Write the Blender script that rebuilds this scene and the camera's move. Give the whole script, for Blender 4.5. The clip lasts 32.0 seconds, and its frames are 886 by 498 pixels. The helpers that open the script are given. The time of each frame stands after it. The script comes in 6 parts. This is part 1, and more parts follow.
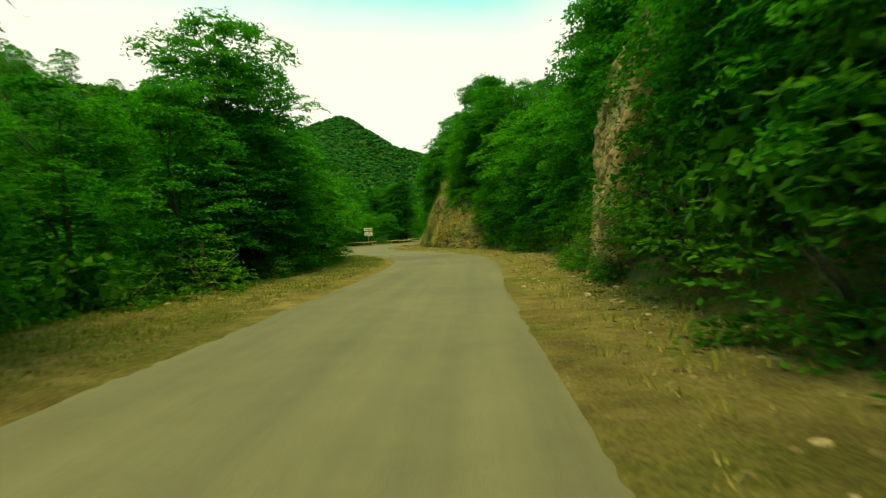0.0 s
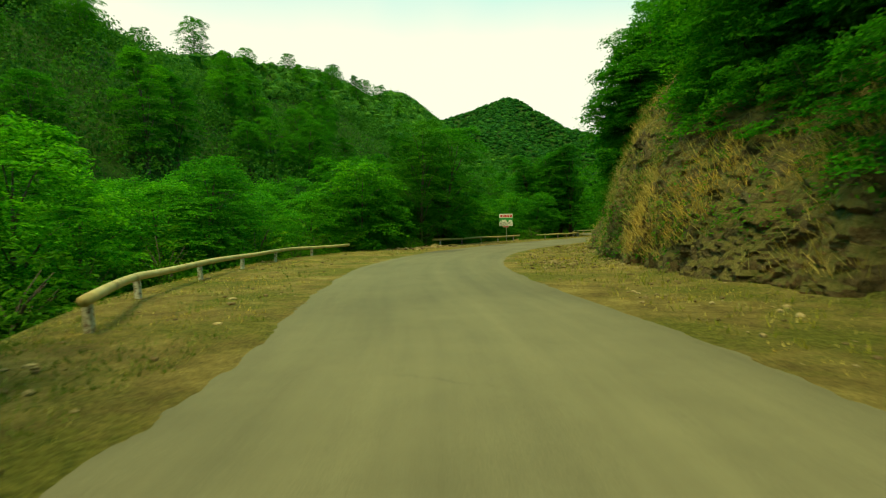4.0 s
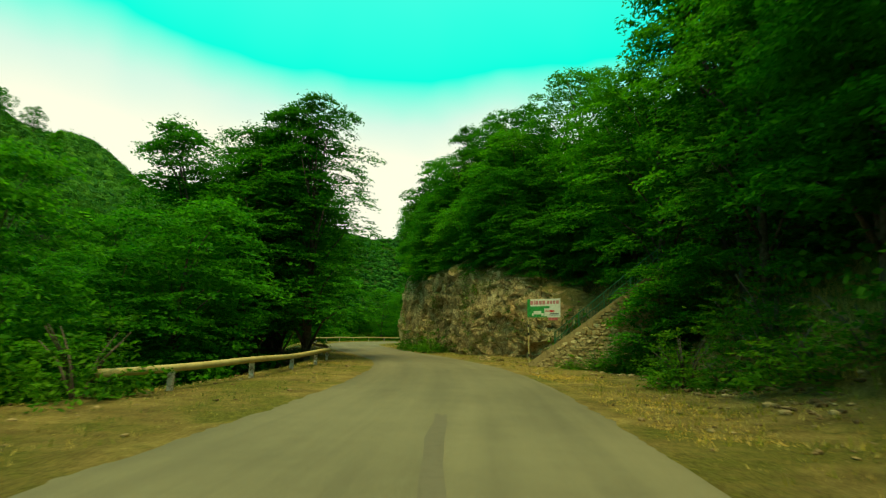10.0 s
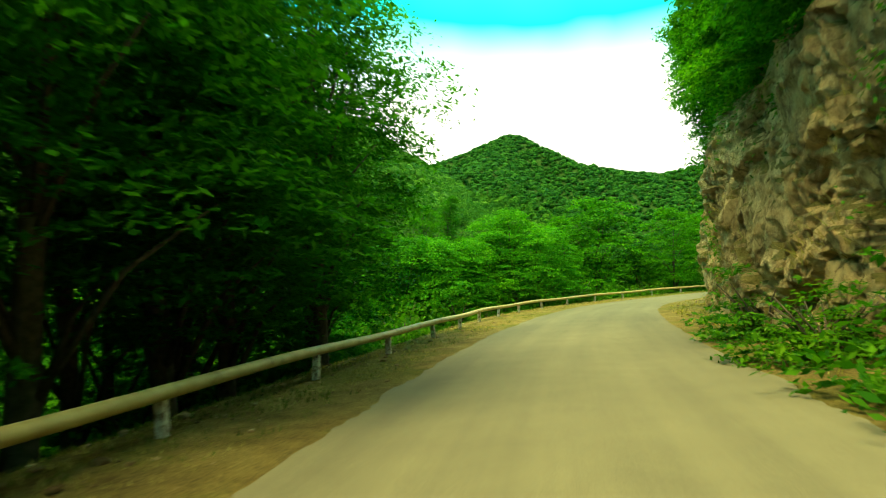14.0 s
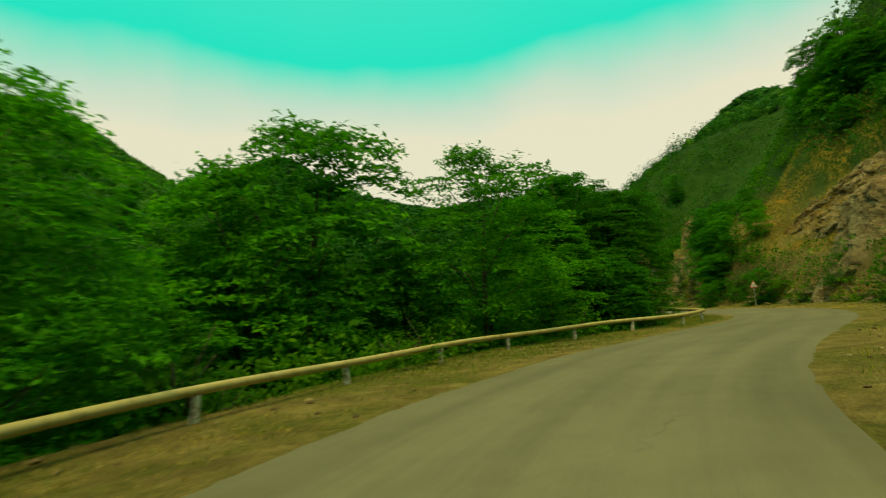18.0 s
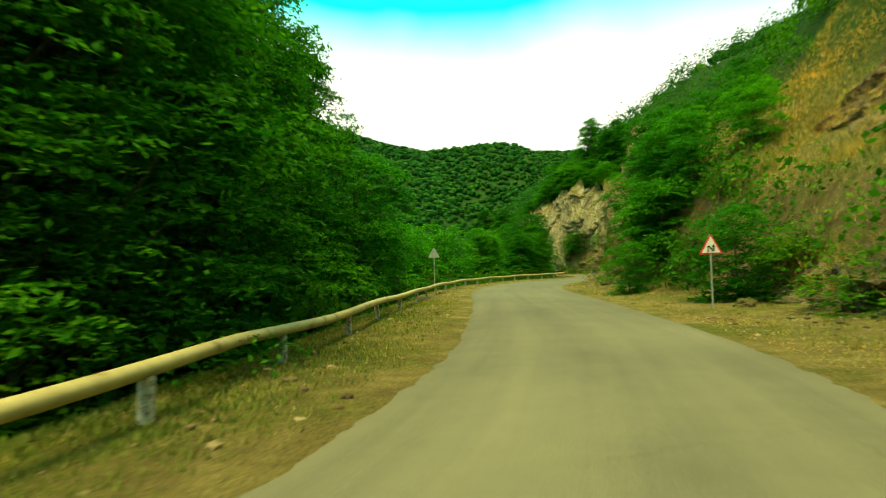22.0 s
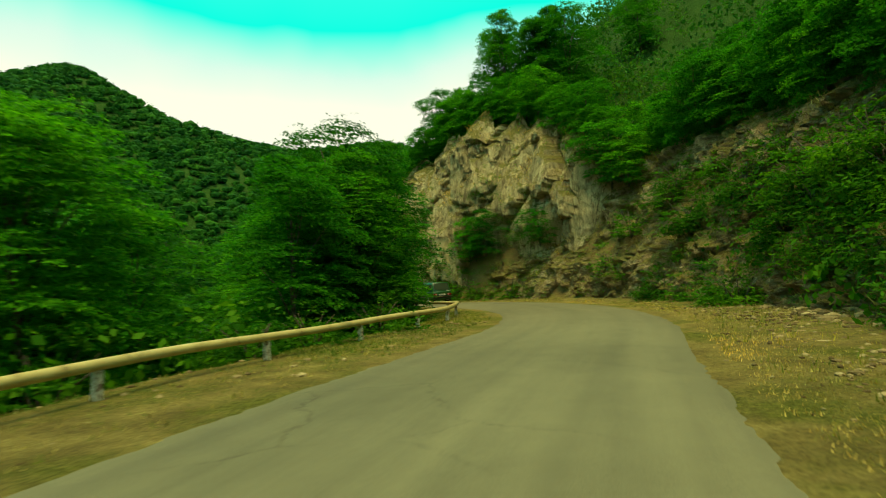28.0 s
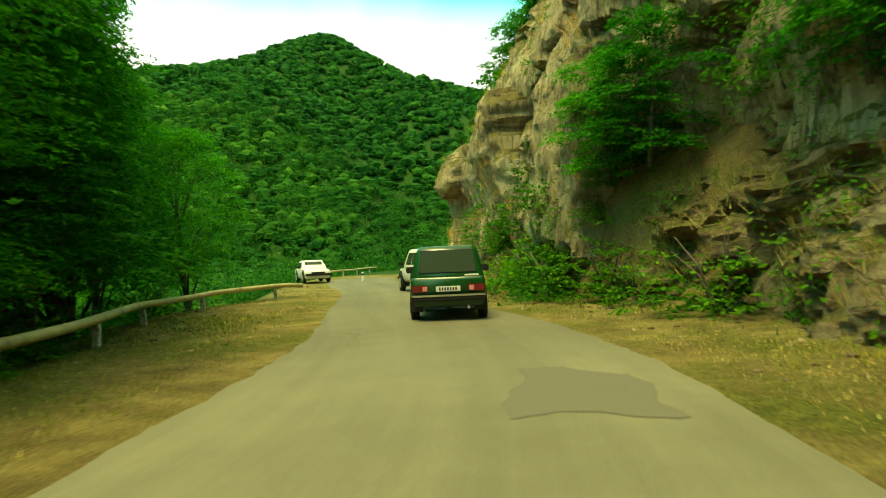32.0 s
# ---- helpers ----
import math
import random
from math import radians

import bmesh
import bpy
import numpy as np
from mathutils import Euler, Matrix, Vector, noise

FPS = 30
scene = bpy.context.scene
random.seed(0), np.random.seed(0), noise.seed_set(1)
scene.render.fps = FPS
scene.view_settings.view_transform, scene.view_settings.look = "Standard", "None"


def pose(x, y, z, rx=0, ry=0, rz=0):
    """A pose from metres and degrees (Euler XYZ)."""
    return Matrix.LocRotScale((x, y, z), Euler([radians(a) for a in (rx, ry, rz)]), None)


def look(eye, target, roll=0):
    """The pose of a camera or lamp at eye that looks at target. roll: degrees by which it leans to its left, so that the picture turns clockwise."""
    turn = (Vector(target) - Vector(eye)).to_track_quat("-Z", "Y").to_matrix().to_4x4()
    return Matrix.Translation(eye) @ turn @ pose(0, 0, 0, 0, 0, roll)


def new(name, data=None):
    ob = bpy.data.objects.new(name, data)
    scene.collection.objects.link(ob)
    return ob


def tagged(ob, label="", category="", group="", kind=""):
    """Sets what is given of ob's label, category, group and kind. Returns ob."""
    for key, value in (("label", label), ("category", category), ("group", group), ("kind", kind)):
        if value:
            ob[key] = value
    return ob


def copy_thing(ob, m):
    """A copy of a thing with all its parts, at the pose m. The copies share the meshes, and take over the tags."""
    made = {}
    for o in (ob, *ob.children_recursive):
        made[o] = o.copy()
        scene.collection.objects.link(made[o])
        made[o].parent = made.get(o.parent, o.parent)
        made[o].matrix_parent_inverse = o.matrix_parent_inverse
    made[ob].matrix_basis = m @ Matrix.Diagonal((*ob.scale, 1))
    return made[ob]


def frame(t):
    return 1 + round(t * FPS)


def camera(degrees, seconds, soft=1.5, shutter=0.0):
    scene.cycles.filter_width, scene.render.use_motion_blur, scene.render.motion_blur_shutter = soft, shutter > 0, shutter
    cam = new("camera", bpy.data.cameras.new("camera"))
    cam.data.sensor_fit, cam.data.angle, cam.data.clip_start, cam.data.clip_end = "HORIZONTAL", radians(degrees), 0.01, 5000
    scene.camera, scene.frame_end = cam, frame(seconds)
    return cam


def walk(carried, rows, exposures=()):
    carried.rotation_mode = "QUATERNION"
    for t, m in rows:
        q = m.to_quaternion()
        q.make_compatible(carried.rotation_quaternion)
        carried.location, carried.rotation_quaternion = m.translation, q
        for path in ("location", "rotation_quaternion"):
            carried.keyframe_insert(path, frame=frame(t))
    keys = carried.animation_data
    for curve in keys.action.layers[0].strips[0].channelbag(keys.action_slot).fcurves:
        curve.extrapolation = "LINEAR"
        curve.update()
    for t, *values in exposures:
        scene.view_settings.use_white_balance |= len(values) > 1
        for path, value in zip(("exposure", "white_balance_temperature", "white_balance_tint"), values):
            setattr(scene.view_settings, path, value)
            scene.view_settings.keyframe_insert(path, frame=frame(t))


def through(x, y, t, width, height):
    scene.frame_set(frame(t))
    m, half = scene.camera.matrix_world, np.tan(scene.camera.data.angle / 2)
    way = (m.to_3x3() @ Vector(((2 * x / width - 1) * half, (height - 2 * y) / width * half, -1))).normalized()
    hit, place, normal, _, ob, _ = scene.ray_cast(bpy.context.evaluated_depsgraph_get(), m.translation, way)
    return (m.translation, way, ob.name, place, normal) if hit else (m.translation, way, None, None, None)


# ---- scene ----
cam = camera(74.6, 32.0, soft=1.1, shutter=0.25)

# seconds, x, y, heading to the left of +y, pitch up, lean to the right; the lens rides 1.35 m over the asphalt
PATH = [
    (0.0, 0.00, -0.00, -0.00, -1.44, 2.04),
    (0.5, 0.19, 4.84, 0.38, -1.93, 1.93),
    (1.0, 0.41, 9.69, -0.78, 0.64, 2.97),
    (1.5, 0.62, 14.58, 1.70, -1.59, 1.14),
    (2.0, 0.73, 19.43, 3.10, 0.30, 0.55),
    (2.5, 0.60, 24.11, 4.66, 0.39, -0.26),
    (3.0, 0.26, 28.53, 7.84, 1.35, -1.52),
    (3.5, -0.33, 32.74, 16.13, -2.09, 0.41),
    (4.5, -2.38, 40.88, 16.34, -1.67, 1.80),
    (5.5, -4.98, 49.31, 14.64, -0.94, 4.21),
    (6.0, -6.13, 53.82, 12.86, -1.74, 4.81),
    (6.5, -6.90, 58.46, 10.55, -0.46, 4.18),
    (7.0, -7.36, 63.21, 7.21, 1.12, 3.36),
    (7.5, -7.59, 67.99, 6.38, 3.17, 3.61),
    (8.0, -7.57, 72.79, 2.35, 3.37, 2.86),
    (8.5, -7.34, 77.67, -0.62, 6.31, 1.50),
    (9.0, -6.86, 82.60, -3.98, 7.54, 0.42),
    (9.5, -6.27, 87.44, -8.22, 8.25, 0.03),
    (10.0, -5.57, 92.15, -8.97, 8.26, -1.28),
    (10.5, -4.74, 96.72, -7.98, 11.13, -0.82),
    (11.0, -3.85, 101.19, -7.02, 9.12, 1.14),
    (11.5, -3.00, 105.53, 4.53, 6.79, 2.28),
    (12.0, -2.29, 109.73, 9.74, 6.32, 1.30),
    (12.5, -1.91, 113.86, 14.57, 4.94, 3.44),
    (13.0, -1.91, 117.97, 20.51, 3.51, 4.32),
    (13.5, -2.13, 122.03, 20.27, 4.08, 4.55),
    (14.5, -2.87, 130.18, 18.01, 4.46, 2.79),
    (15.5, -3.69, 138.83, 15.72, 4.96, 3.07),
    (16.0, -4.05, 143.48, 15.36, 6.53, 3.56),
    (16.5, -4.28, 148.30, 16.37, 7.00, 3.59),
    (17.0, -4.30, 153.25, 12.20, 6.87, 3.02),
    (17.5, -3.95, 158.21, 6.61, 6.03, 2.18),
    (18.0, -2.93, 163.04, -2.39, 6.63, 4.88),
    (18.5, -1.16, 167.65, -9.57, 5.57, 5.45),
    (19.0, 1.20, 171.98, -16.08, 6.74, 4.44),
    (19.5, 3.96, 175.94, -21.55, 5.26, 3.37),
    (20.0, 6.86, 179.54, -25.09, 6.03, 0.32),
    (20.5, 9.74, 182.87, -21.50, 5.53, -1.37),
    (21.0, 12.40, 186.13, -20.39, 6.12, -1.94),
    (21.5, 14.65, 189.59, -9.75, 3.66, -1.25),
    (22.0, 16.43, 193.44, -0.47, 2.02, 1.57),
    (22.5, 17.79, 197.61, 4.06, 1.31, 4.32),
    (23.0, 18.81, 201.93, 6.45, 0.40, 4.47),
    (23.5, 19.53, 206.37, 5.28, -0.08, 4.61),
    (24.0, 20.11, 210.92, 5.74, -0.56, 4.55),
    (24.5, 20.61, 215.48, 7.02, 0.43, 3.75),
    (25.0, 21.16, 219.99, 5.18, 1.92, 3.85),
    (25.5, 21.78, 224.36, 2.01, 3.62, 3.27),
    (26.5, 23.46, 232.60, -3.09, 3.92, 2.67),
    (27.5, 25.98, 240.34, -8.08, 3.98, 3.95),
    (28.0, 27.57, 244.07, -10.62, 3.54, 3.25),
    (28.5, 29.32, 247.70, -14.20, 2.88, 2.68),
    (29.0, 31.20, 251.23, -12.97, 3.11, 2.14),
    (29.5, 33.13, 254.74, -11.19, 4.21, -0.01),
    (30.0, 34.90, 258.31, -7.34, 3.50, 0.60),
    (30.5, 36.31, 261.92, -2.80, 1.83, 1.93),
    (31.0, 37.25, 265.55, 5.19, 0.32, 3.66),
    (31.5, 37.75, 269.23, 11.01, 0.23, 2.82),
    (32.0, 37.85, 272.93, 15.15, 0.73, 2.42),
]
EYE = 1.35


def ride(x, y, yaw, pitch, lean):
    a, p = radians(yaw), radians(pitch)
    ahead = Vector((-math.sin(a) * math.cos(p), math.cos(a) * math.cos(p), math.sin(p)))
    eye = Vector((x, y, EYE))
    return look(eye, eye + ahead, -lean)


walk(cam, [(t, ride(x, y, yaw, pitch, lean)) for t, x, y, yaw, pitch, lean in PATH],
     exposures=[(t, e, 6500 + 450 * (15 < t < 20.5 or 22.5 < t < 26), 10) for t, e in ((0.0, 0.15), (1.0, 0.25), (2.5, 0.35), (3.0, 0.05), (3.5, 0.05), (6.0, -0.15), (7.0, 0.0), (8.0, 0.0), (9.0, -0.15), (10.0, 0.0), (11.0, 0.45),
                                              (12.0, 1.1), (13.0, 1.42), (13.5, 1.3), (15.5, 0.0), (16.5, -0.5), (19.0, -0.3), (20.0, -0.12), (21.0, 0.6), (22.0, 0.5), (23.0, 0.45),
                                              (24.5, 0.1), (25.5, -0.25), (28.0, 0.05), (29.0, 0.4), (30.0, 0.65), (31.0, 0.75), (32.0, 0.72))])

# ---- sky and sun: bright overcast, creamy near the hills, blue-green higher up, pale yellow overhead to light the ground ----
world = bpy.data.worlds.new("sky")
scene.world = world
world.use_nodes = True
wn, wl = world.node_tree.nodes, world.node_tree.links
for n in list(wn):
    wn.remove(n)
w_out = wn.new("ShaderNodeOutputWorld")
w_bg = wn.new("ShaderNodeBackground")
w_sky = wn.new("ShaderNodeTexSky")
w_sky.sky_type = "NISHITA"
w_sky.sun_disc = False
w_sky.sun_elevation = radians(52)
w_sky.sun_rotation = radians(200)
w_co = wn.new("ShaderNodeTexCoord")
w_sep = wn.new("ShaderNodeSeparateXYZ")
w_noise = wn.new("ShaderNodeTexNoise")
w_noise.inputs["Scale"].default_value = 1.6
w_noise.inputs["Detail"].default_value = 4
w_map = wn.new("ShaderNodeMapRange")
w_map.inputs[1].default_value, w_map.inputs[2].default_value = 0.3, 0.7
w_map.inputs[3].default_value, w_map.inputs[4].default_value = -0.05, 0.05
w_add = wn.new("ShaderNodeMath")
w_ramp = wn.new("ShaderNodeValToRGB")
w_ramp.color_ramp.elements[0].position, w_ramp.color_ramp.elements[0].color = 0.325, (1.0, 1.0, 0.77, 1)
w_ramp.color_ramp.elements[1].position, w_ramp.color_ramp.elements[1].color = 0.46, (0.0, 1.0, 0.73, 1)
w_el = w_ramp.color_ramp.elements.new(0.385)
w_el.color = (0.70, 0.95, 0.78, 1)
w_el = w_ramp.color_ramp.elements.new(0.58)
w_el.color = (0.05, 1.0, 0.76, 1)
# unseen zenith, pale again so the ground isn't lit blue-green
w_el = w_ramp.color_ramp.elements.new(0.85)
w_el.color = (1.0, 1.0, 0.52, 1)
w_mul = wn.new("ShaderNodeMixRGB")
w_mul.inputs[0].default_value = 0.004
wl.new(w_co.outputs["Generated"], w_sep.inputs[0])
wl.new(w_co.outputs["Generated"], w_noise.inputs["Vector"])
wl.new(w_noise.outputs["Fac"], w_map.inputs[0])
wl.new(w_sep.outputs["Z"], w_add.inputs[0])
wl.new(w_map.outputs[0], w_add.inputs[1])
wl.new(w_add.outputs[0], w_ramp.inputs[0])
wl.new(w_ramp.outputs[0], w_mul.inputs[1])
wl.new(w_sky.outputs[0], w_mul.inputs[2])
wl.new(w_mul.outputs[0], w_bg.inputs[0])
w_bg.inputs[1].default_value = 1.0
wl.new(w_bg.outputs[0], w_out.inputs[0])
sun = new("sun", bpy.data.lights.new("sun", "SUN"))
sun.data.energy, sun.data.angle, sun.data.color = 3.6, radians(25), (1.0, 0.86, 0.34)
sun.matrix_world = look((0, 0, 60), (6, 25, 0))


# ---- materials ----
def material(name, base, rough=0.8, spec=0.3, metal=0.0):
    m = bpy.data.materials.new(name)
    m.use_nodes = True
    b = m.node_tree.nodes["Principled BSDF"]
    b.inputs["Base Color"].default_value = (*base, 1)
    b.inputs["Roughness"].default_value = rough
    b.inputs["Specular IOR Level"].default_value = spec
    b.inputs["Metallic"].default_value = metal
    return m, m.node_tree.nodes, m.node_tree.links, b


def noise_node(nodes, links, scale, detail=5, vec=None, rough=0.6):
    n = nodes.new("ShaderNodeTexNoise")
    n.inputs["Scale"].default_value, n.inputs["Detail"].default_value = scale, detail
    n.inputs["Roughness"].default_value = rough
    if vec is not None:
        links.new(vec, n.inputs["Vector"])
    return n


def ramp_node(nodes, links, source, stops):
    r = nodes.new("ShaderNodeValToRGB")
    e = r.color_ramp.elements
    while len(e) < len(stops):
        e.new(0.5)
    for k, (p, c) in enumerate(stops):
        e[k].position, e[k].color = p, (*c, 1)
    links.new(source, r.inputs[0])
    return r


def mix_node(nodes, links, fac, a, b, blend="MIX"):
    m = nodes.new("ShaderNodeMixRGB")
    m.blend_type = blend
    for k, v in ((0, fac), (1, a), (2, b)):
        if isinstance(v, (int, float)):
            m.inputs[k].default_value = v
        elif isinstance(v, tuple):
            m.inputs[k].default_value = (*v, 1)
        else:
            links.new(v, m.inputs[k])
    return m


def place_node(nodes):
    return nodes.new("ShaderNodeNewGeometry").outputs["Position"]


def bump_node(nodes, links, source, bsdf, strength, distance):
    b = nodes.new("ShaderNodeBump")
    b.inputs["Strength"].default_value, b.inputs["Distance"].default_value = strength, distance
    links.new(source, b.inputs["Height"])
    links.new(b.outputs[0], bsdf.inputs["Normal"])


def leaf_material(name, dark, light, through=0.35):
    m, n, l, b = material(name, dark, 0.65, 0.06)
    geo = n.new("ShaderNodeNewGeometry")
    info = n.new("ShaderNodeObjectInfo")
    isl = ramp_node(n, l, geo.outputs["Random Per Island"], [(0.0, dark), (1.0, light)])
    tint = ramp_node(n, l, info.outputs["Random"], [(0.0, (0.70, 0.80, 0.75)), (0.6, (1.0, 1.0, 1.0)), (1.0, (1.6, 1.25, 0.9))])
    col = mix_node(n, l, 1.0, isl.outputs[0], tint.outputs[0], "MULTIPLY")
    clump = ramp_node(n, l, noise_node(n, l, 0.22, 3, geo.outputs["Position"]).outputs["Fac"], [(0.35, (0.62, 0.72, 0.7)), (0.5, (1.0, 1.0, 1.0)), (0.66, (1.45, 1.22, 0.9))])
    col = mix_node(n, l, 1.0, col.outputs[0], clump.outputs[0], "MULTIPLY")
    l.new(col.outputs[0], b.inputs["Base Color"])
    tr = n.new("ShaderNodeBsdfTranslucent")
    tcol = mix_node(n, l, 1.0, col.outputs[0], (1.25, 1.35, 0.7), "MULTIPLY")
    l.new(tcol.outputs[0], tr.inputs[0])
    mx = n.new("ShaderNodeMixShader")
    mx.inputs[0].default_value = through
    l.new(b.outputs[0], mx.inputs[1])
    l.new(tr.outputs[0], mx.inputs[2])
    l.new(mx.outputs[0], n["Material Output"].inputs[0])
    return m


LEAF = leaf_material("tree leaf", (0.008, 0.105, 0.002), (0.062, 0.28, 0.007), 0.5)
# the tree leaf again, darkened for crowns that stand in shade
LEAF_SHADED = leaf_material("shaded tree leaf", (0.005, 0.074, 0.002), (0.044, 0.20, 0.006), 0.45)
LEAF_LIGHT = leaf_material("light green leaf", (0.012, 0.145, 0.003), (0.085, 0.34, 0.010), 0.5)
LEAF_BUSH = leaf_material("bush leaf", (0.012, 0.09, 0.002), (0.082, 0.24, 0.008), 0.45)

# crowns tinted bluer for the far hills: distance haze put into the colour
WOOD_CROWN = leaf_material("haze-tinted crown", (0.011, 0.095, 0.014), (0.055, 0.215, 0.022), 0.3)
n, l = WOOD_CROWN.node_tree.nodes, WOOD_CROWN.node_tree.links
b = n["Principled BSDF"]
bump_node(n, l, noise_node(n, l, 1.6, 5, place_node(n), 0.75).outputs["Fac"], b, 1.0, 0.8)

BARK, n, l, b = material("bark", (0.07, 0.055, 0.04), 0.9)
r = ramp_node(n, l, noise_node(n, l, 9, 6, place_node(n)).outputs["Fac"], [(0.3, (0.035, 0.028, 0.02)), (0.7, (0.13, 0.11, 0.085))])
l.new(r.outputs[0], b.inputs["Base Color"])
bump_node(n, l, r.outputs[0], b, 0.6, 0.03)

ASPHALT, n, l, b = material("asphalt", (0.13, 0.125, 0.11), 0.85, 0.25)
p = place_node(n)
big = ramp_node(n, l, noise_node(n, l, 0.16, 4, p).outputs["Fac"], [(0.35, (0.122, 0.117, 0.076)), (0.65, (0.158, 0.151, 0.097))])
mid = ramp_node(n, l, noise_node(n, l, 1.8, 6, p).outputs["Fac"], [(0.3, (0.93, 0.93, 0.93)), (0.7, (1.05, 1.05, 1.04))])
fine = noise_node(n, l, 130, 3, p)
grain = ramp_node(n, l, fine.outputs["Fac"], [(0.3, (0.72, 0.72, 0.72)), (0.7, (1.25, 1.25, 1.25))])
c1 = mix_node(n, l, 1.0, big.outputs[0], mid.outputs[0], "MULTIPLY")
c2 = mix_node(n, l, 1.0, c1.outputs[0], grain.outputs[0], "MULTIPLY")
lay_node = n.new("ShaderNodeAttribute")
lay_node.attribute_name = "lay"
lsep = n.new("ShaderNodeSeparateXYZ")
l.new(lay_node.outputs["Vector"], lsep.inputs[0])
lmap = n.new("ShaderNodeMapping")
lmap.inputs["Scale"].default_value = (0.06, 1.3, 0.0)
l.new(lay_node.outputs["Vector"], lmap.inputs["Vector"])
streak = ramp_node(n, l, noise_node(n, l, 1.0, 5, lmap.outputs[0]).outputs["Fac"], [(0.3, (0.80, 0.80, 0.80)), (0.7, (1.15, 1.14, 1.10))])
c3 = mix_node(n, l, 1.0, c2.outputs[0], streak.outputs[0], "MULTIPLY")
side_abs = n.new("ShaderNodeMath")
side_abs.operation = "ABSOLUTE"
l.new(lsep.outputs["Z"], side_abs.inputs[0])
side_add = n.new("ShaderNodeMath")
side_add.operation = "MULTIPLY_ADD"
side_add.inputs[1].default_value = 0.22
l.new(noise_node(n, l, 1.6, 6, p, 0.7).outputs["Fac"], side_add.inputs[0])
l.new(side_abs.outputs[0], side_add.inputs[2])
dusty = ramp_node(n, l, side_add.outputs[0], [(1.00, (0.0, 0.0, 0.0)), (1.13, (0.7, 0.7, 0.7))])
c4 = mix_node(n, l, dusty.outputs[0], c3.outputs[0], (0.26, 0.21, 0.10))
crk = n.new("ShaderNodeTexVoronoi")
crk.feature = "DISTANCE_TO_EDGE"
crk.inputs["Scale"].default_value = 0.32
wobble = mix_node(n, l, 0.9, p, noise_node(n, l, 0.8, 6, p, 0.7).outputs["Color"], "ADD")
l.new(wobble.outputs[0], crk.inputs["Vector"])
crk_r = ramp_node(n, l, crk.outputs["Distance"], [(0.0, (0.45, 0.45, 0.45)), (0.006, (1.0, 1.0, 1.0))])
crk_mask = ramp_node(n, l, noise_node(n, l, 0.11, 3, p).outputs["Fac"], [(0.54, (0.0, 0.0, 0.0)), (0.66, (1.0, 1.0, 1.0))])
c5 = mix_node(n, l, crk_mask.outputs[0], (1.0, 1.0, 1.0), crk_r.outputs[0])
c6 = mix_node(n, l, 1.0, c4.outputs[0], c5.outputs[0], "MULTIPLY")
l.new(c6.outputs[0], b.inputs["Base Color"])
bump_node(n, l, fine.outputs["Fac"], b, 0.35, 0.004)

PATCH, n, l, b = material("asphalt patch", (0.075, 0.072, 0.062), 0.9, 0.2)
f2 = noise_node(n, l, 90, 4, place_node(n))
g2 = ramp_node(n, l, f2.outputs["Fac"], [(0.3, (0.080, 0.075, 0.056)), (0.7, (0.112, 0.105, 0.078))])
l.new(g2.outputs[0], b.inputs["Base Color"])
bump_node(n, l, f2.outputs["Fac"], b, 0.4, 0.004)

PATCH_FAINT, n, l, b = material("faded asphalt patch", (0.12, 0.11, 0.08), 0.9, 0.2)
g3 = ramp_node(n, l, noise_node(n, l, 90, 4, place_node(n)).outputs["Fac"], [(0.3, (0.098, 0.092, 0.068)), (0.7, (0.138, 0.129, 0.095))])
l.new(g3.outputs[0], b.inputs["Base Color"])

# bare soil, dry grass and forest floor on the gentle ground; stone where it is steep
GROUND, n, l, b = material("ground", (0.2, 0.16, 0.09), 0.95, 0.1)
p = place_node(n)
geo = n.new("ShaderNodeNewGeometry")
sep = n.new("ShaderNodeSeparateXYZ")
l.new(geo.outputs["Normal"], sep.inputs[0])
soil = ramp_node(n, l, noise_node(n, l, 1.1, 7, p, 0.7).outputs["Fac"], [(0.25, (0.082, 0.062, 0.021)), (0.5, (0.205, 0.162, 0.052)), (0.75, (0.37, 0.305, 0.10))])
green = ramp_node(n, l, noise_node(n, l, 0.35, 5, p, 0.7).outputs["Fac"], [(0.46, (0.0, 0.0, 0.0)), (0.60, (1.0, 1.0, 1.0))])
turf = ramp_node(n, l, noise_node(n, l, 6, 5, p, 0.7).outputs["Fac"], [(0.3, (0.06, 0.08, 0.012)), (0.7, (0.19, 0.18, 0.035))])
flat = mix_node(n, l, green.outputs[0], soil.outputs[0], turf.outputs[0])
stone = ramp_node(n, l, noise_node(n, l, 0.9, 8, p, 0.7).outputs["Fac"], [(0.3, (0.11, 0.07, 0.03)), (0.5, (0.22, 0.155, 0.06)), (0.62, (0.12, 0.14, 0.03)), (0.8, (0.25, 0.20, 0.08))])
steep = ramp_node(n, l, sep.outputs["Z"], [(0.62, (0.0, 0.0, 0.0)), (0.86, (1.0, 1.0, 1.0))])
col = mix_node(n, l, steep.outputs[0], stone.outputs[0], flat.outputs[0])
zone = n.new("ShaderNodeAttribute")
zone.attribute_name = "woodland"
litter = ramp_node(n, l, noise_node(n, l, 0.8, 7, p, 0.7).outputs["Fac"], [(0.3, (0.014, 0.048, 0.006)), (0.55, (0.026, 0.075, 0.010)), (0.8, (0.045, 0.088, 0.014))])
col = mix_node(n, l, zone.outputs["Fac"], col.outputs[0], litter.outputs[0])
speck = ramp_node(n, l, noise_node(n, l, 24, 5, p, 0.75).outputs["Fac"], [(0.32, (0.45, 0.45, 0.45)), (0.66, (1.35, 1.35, 1.35))])
col2 = mix_node(n, l, 1.0, col.outputs[0], speck.outputs[0], "MULTIPLY")
l.new(col2.outputs[0], b.inputs["Base Color"])
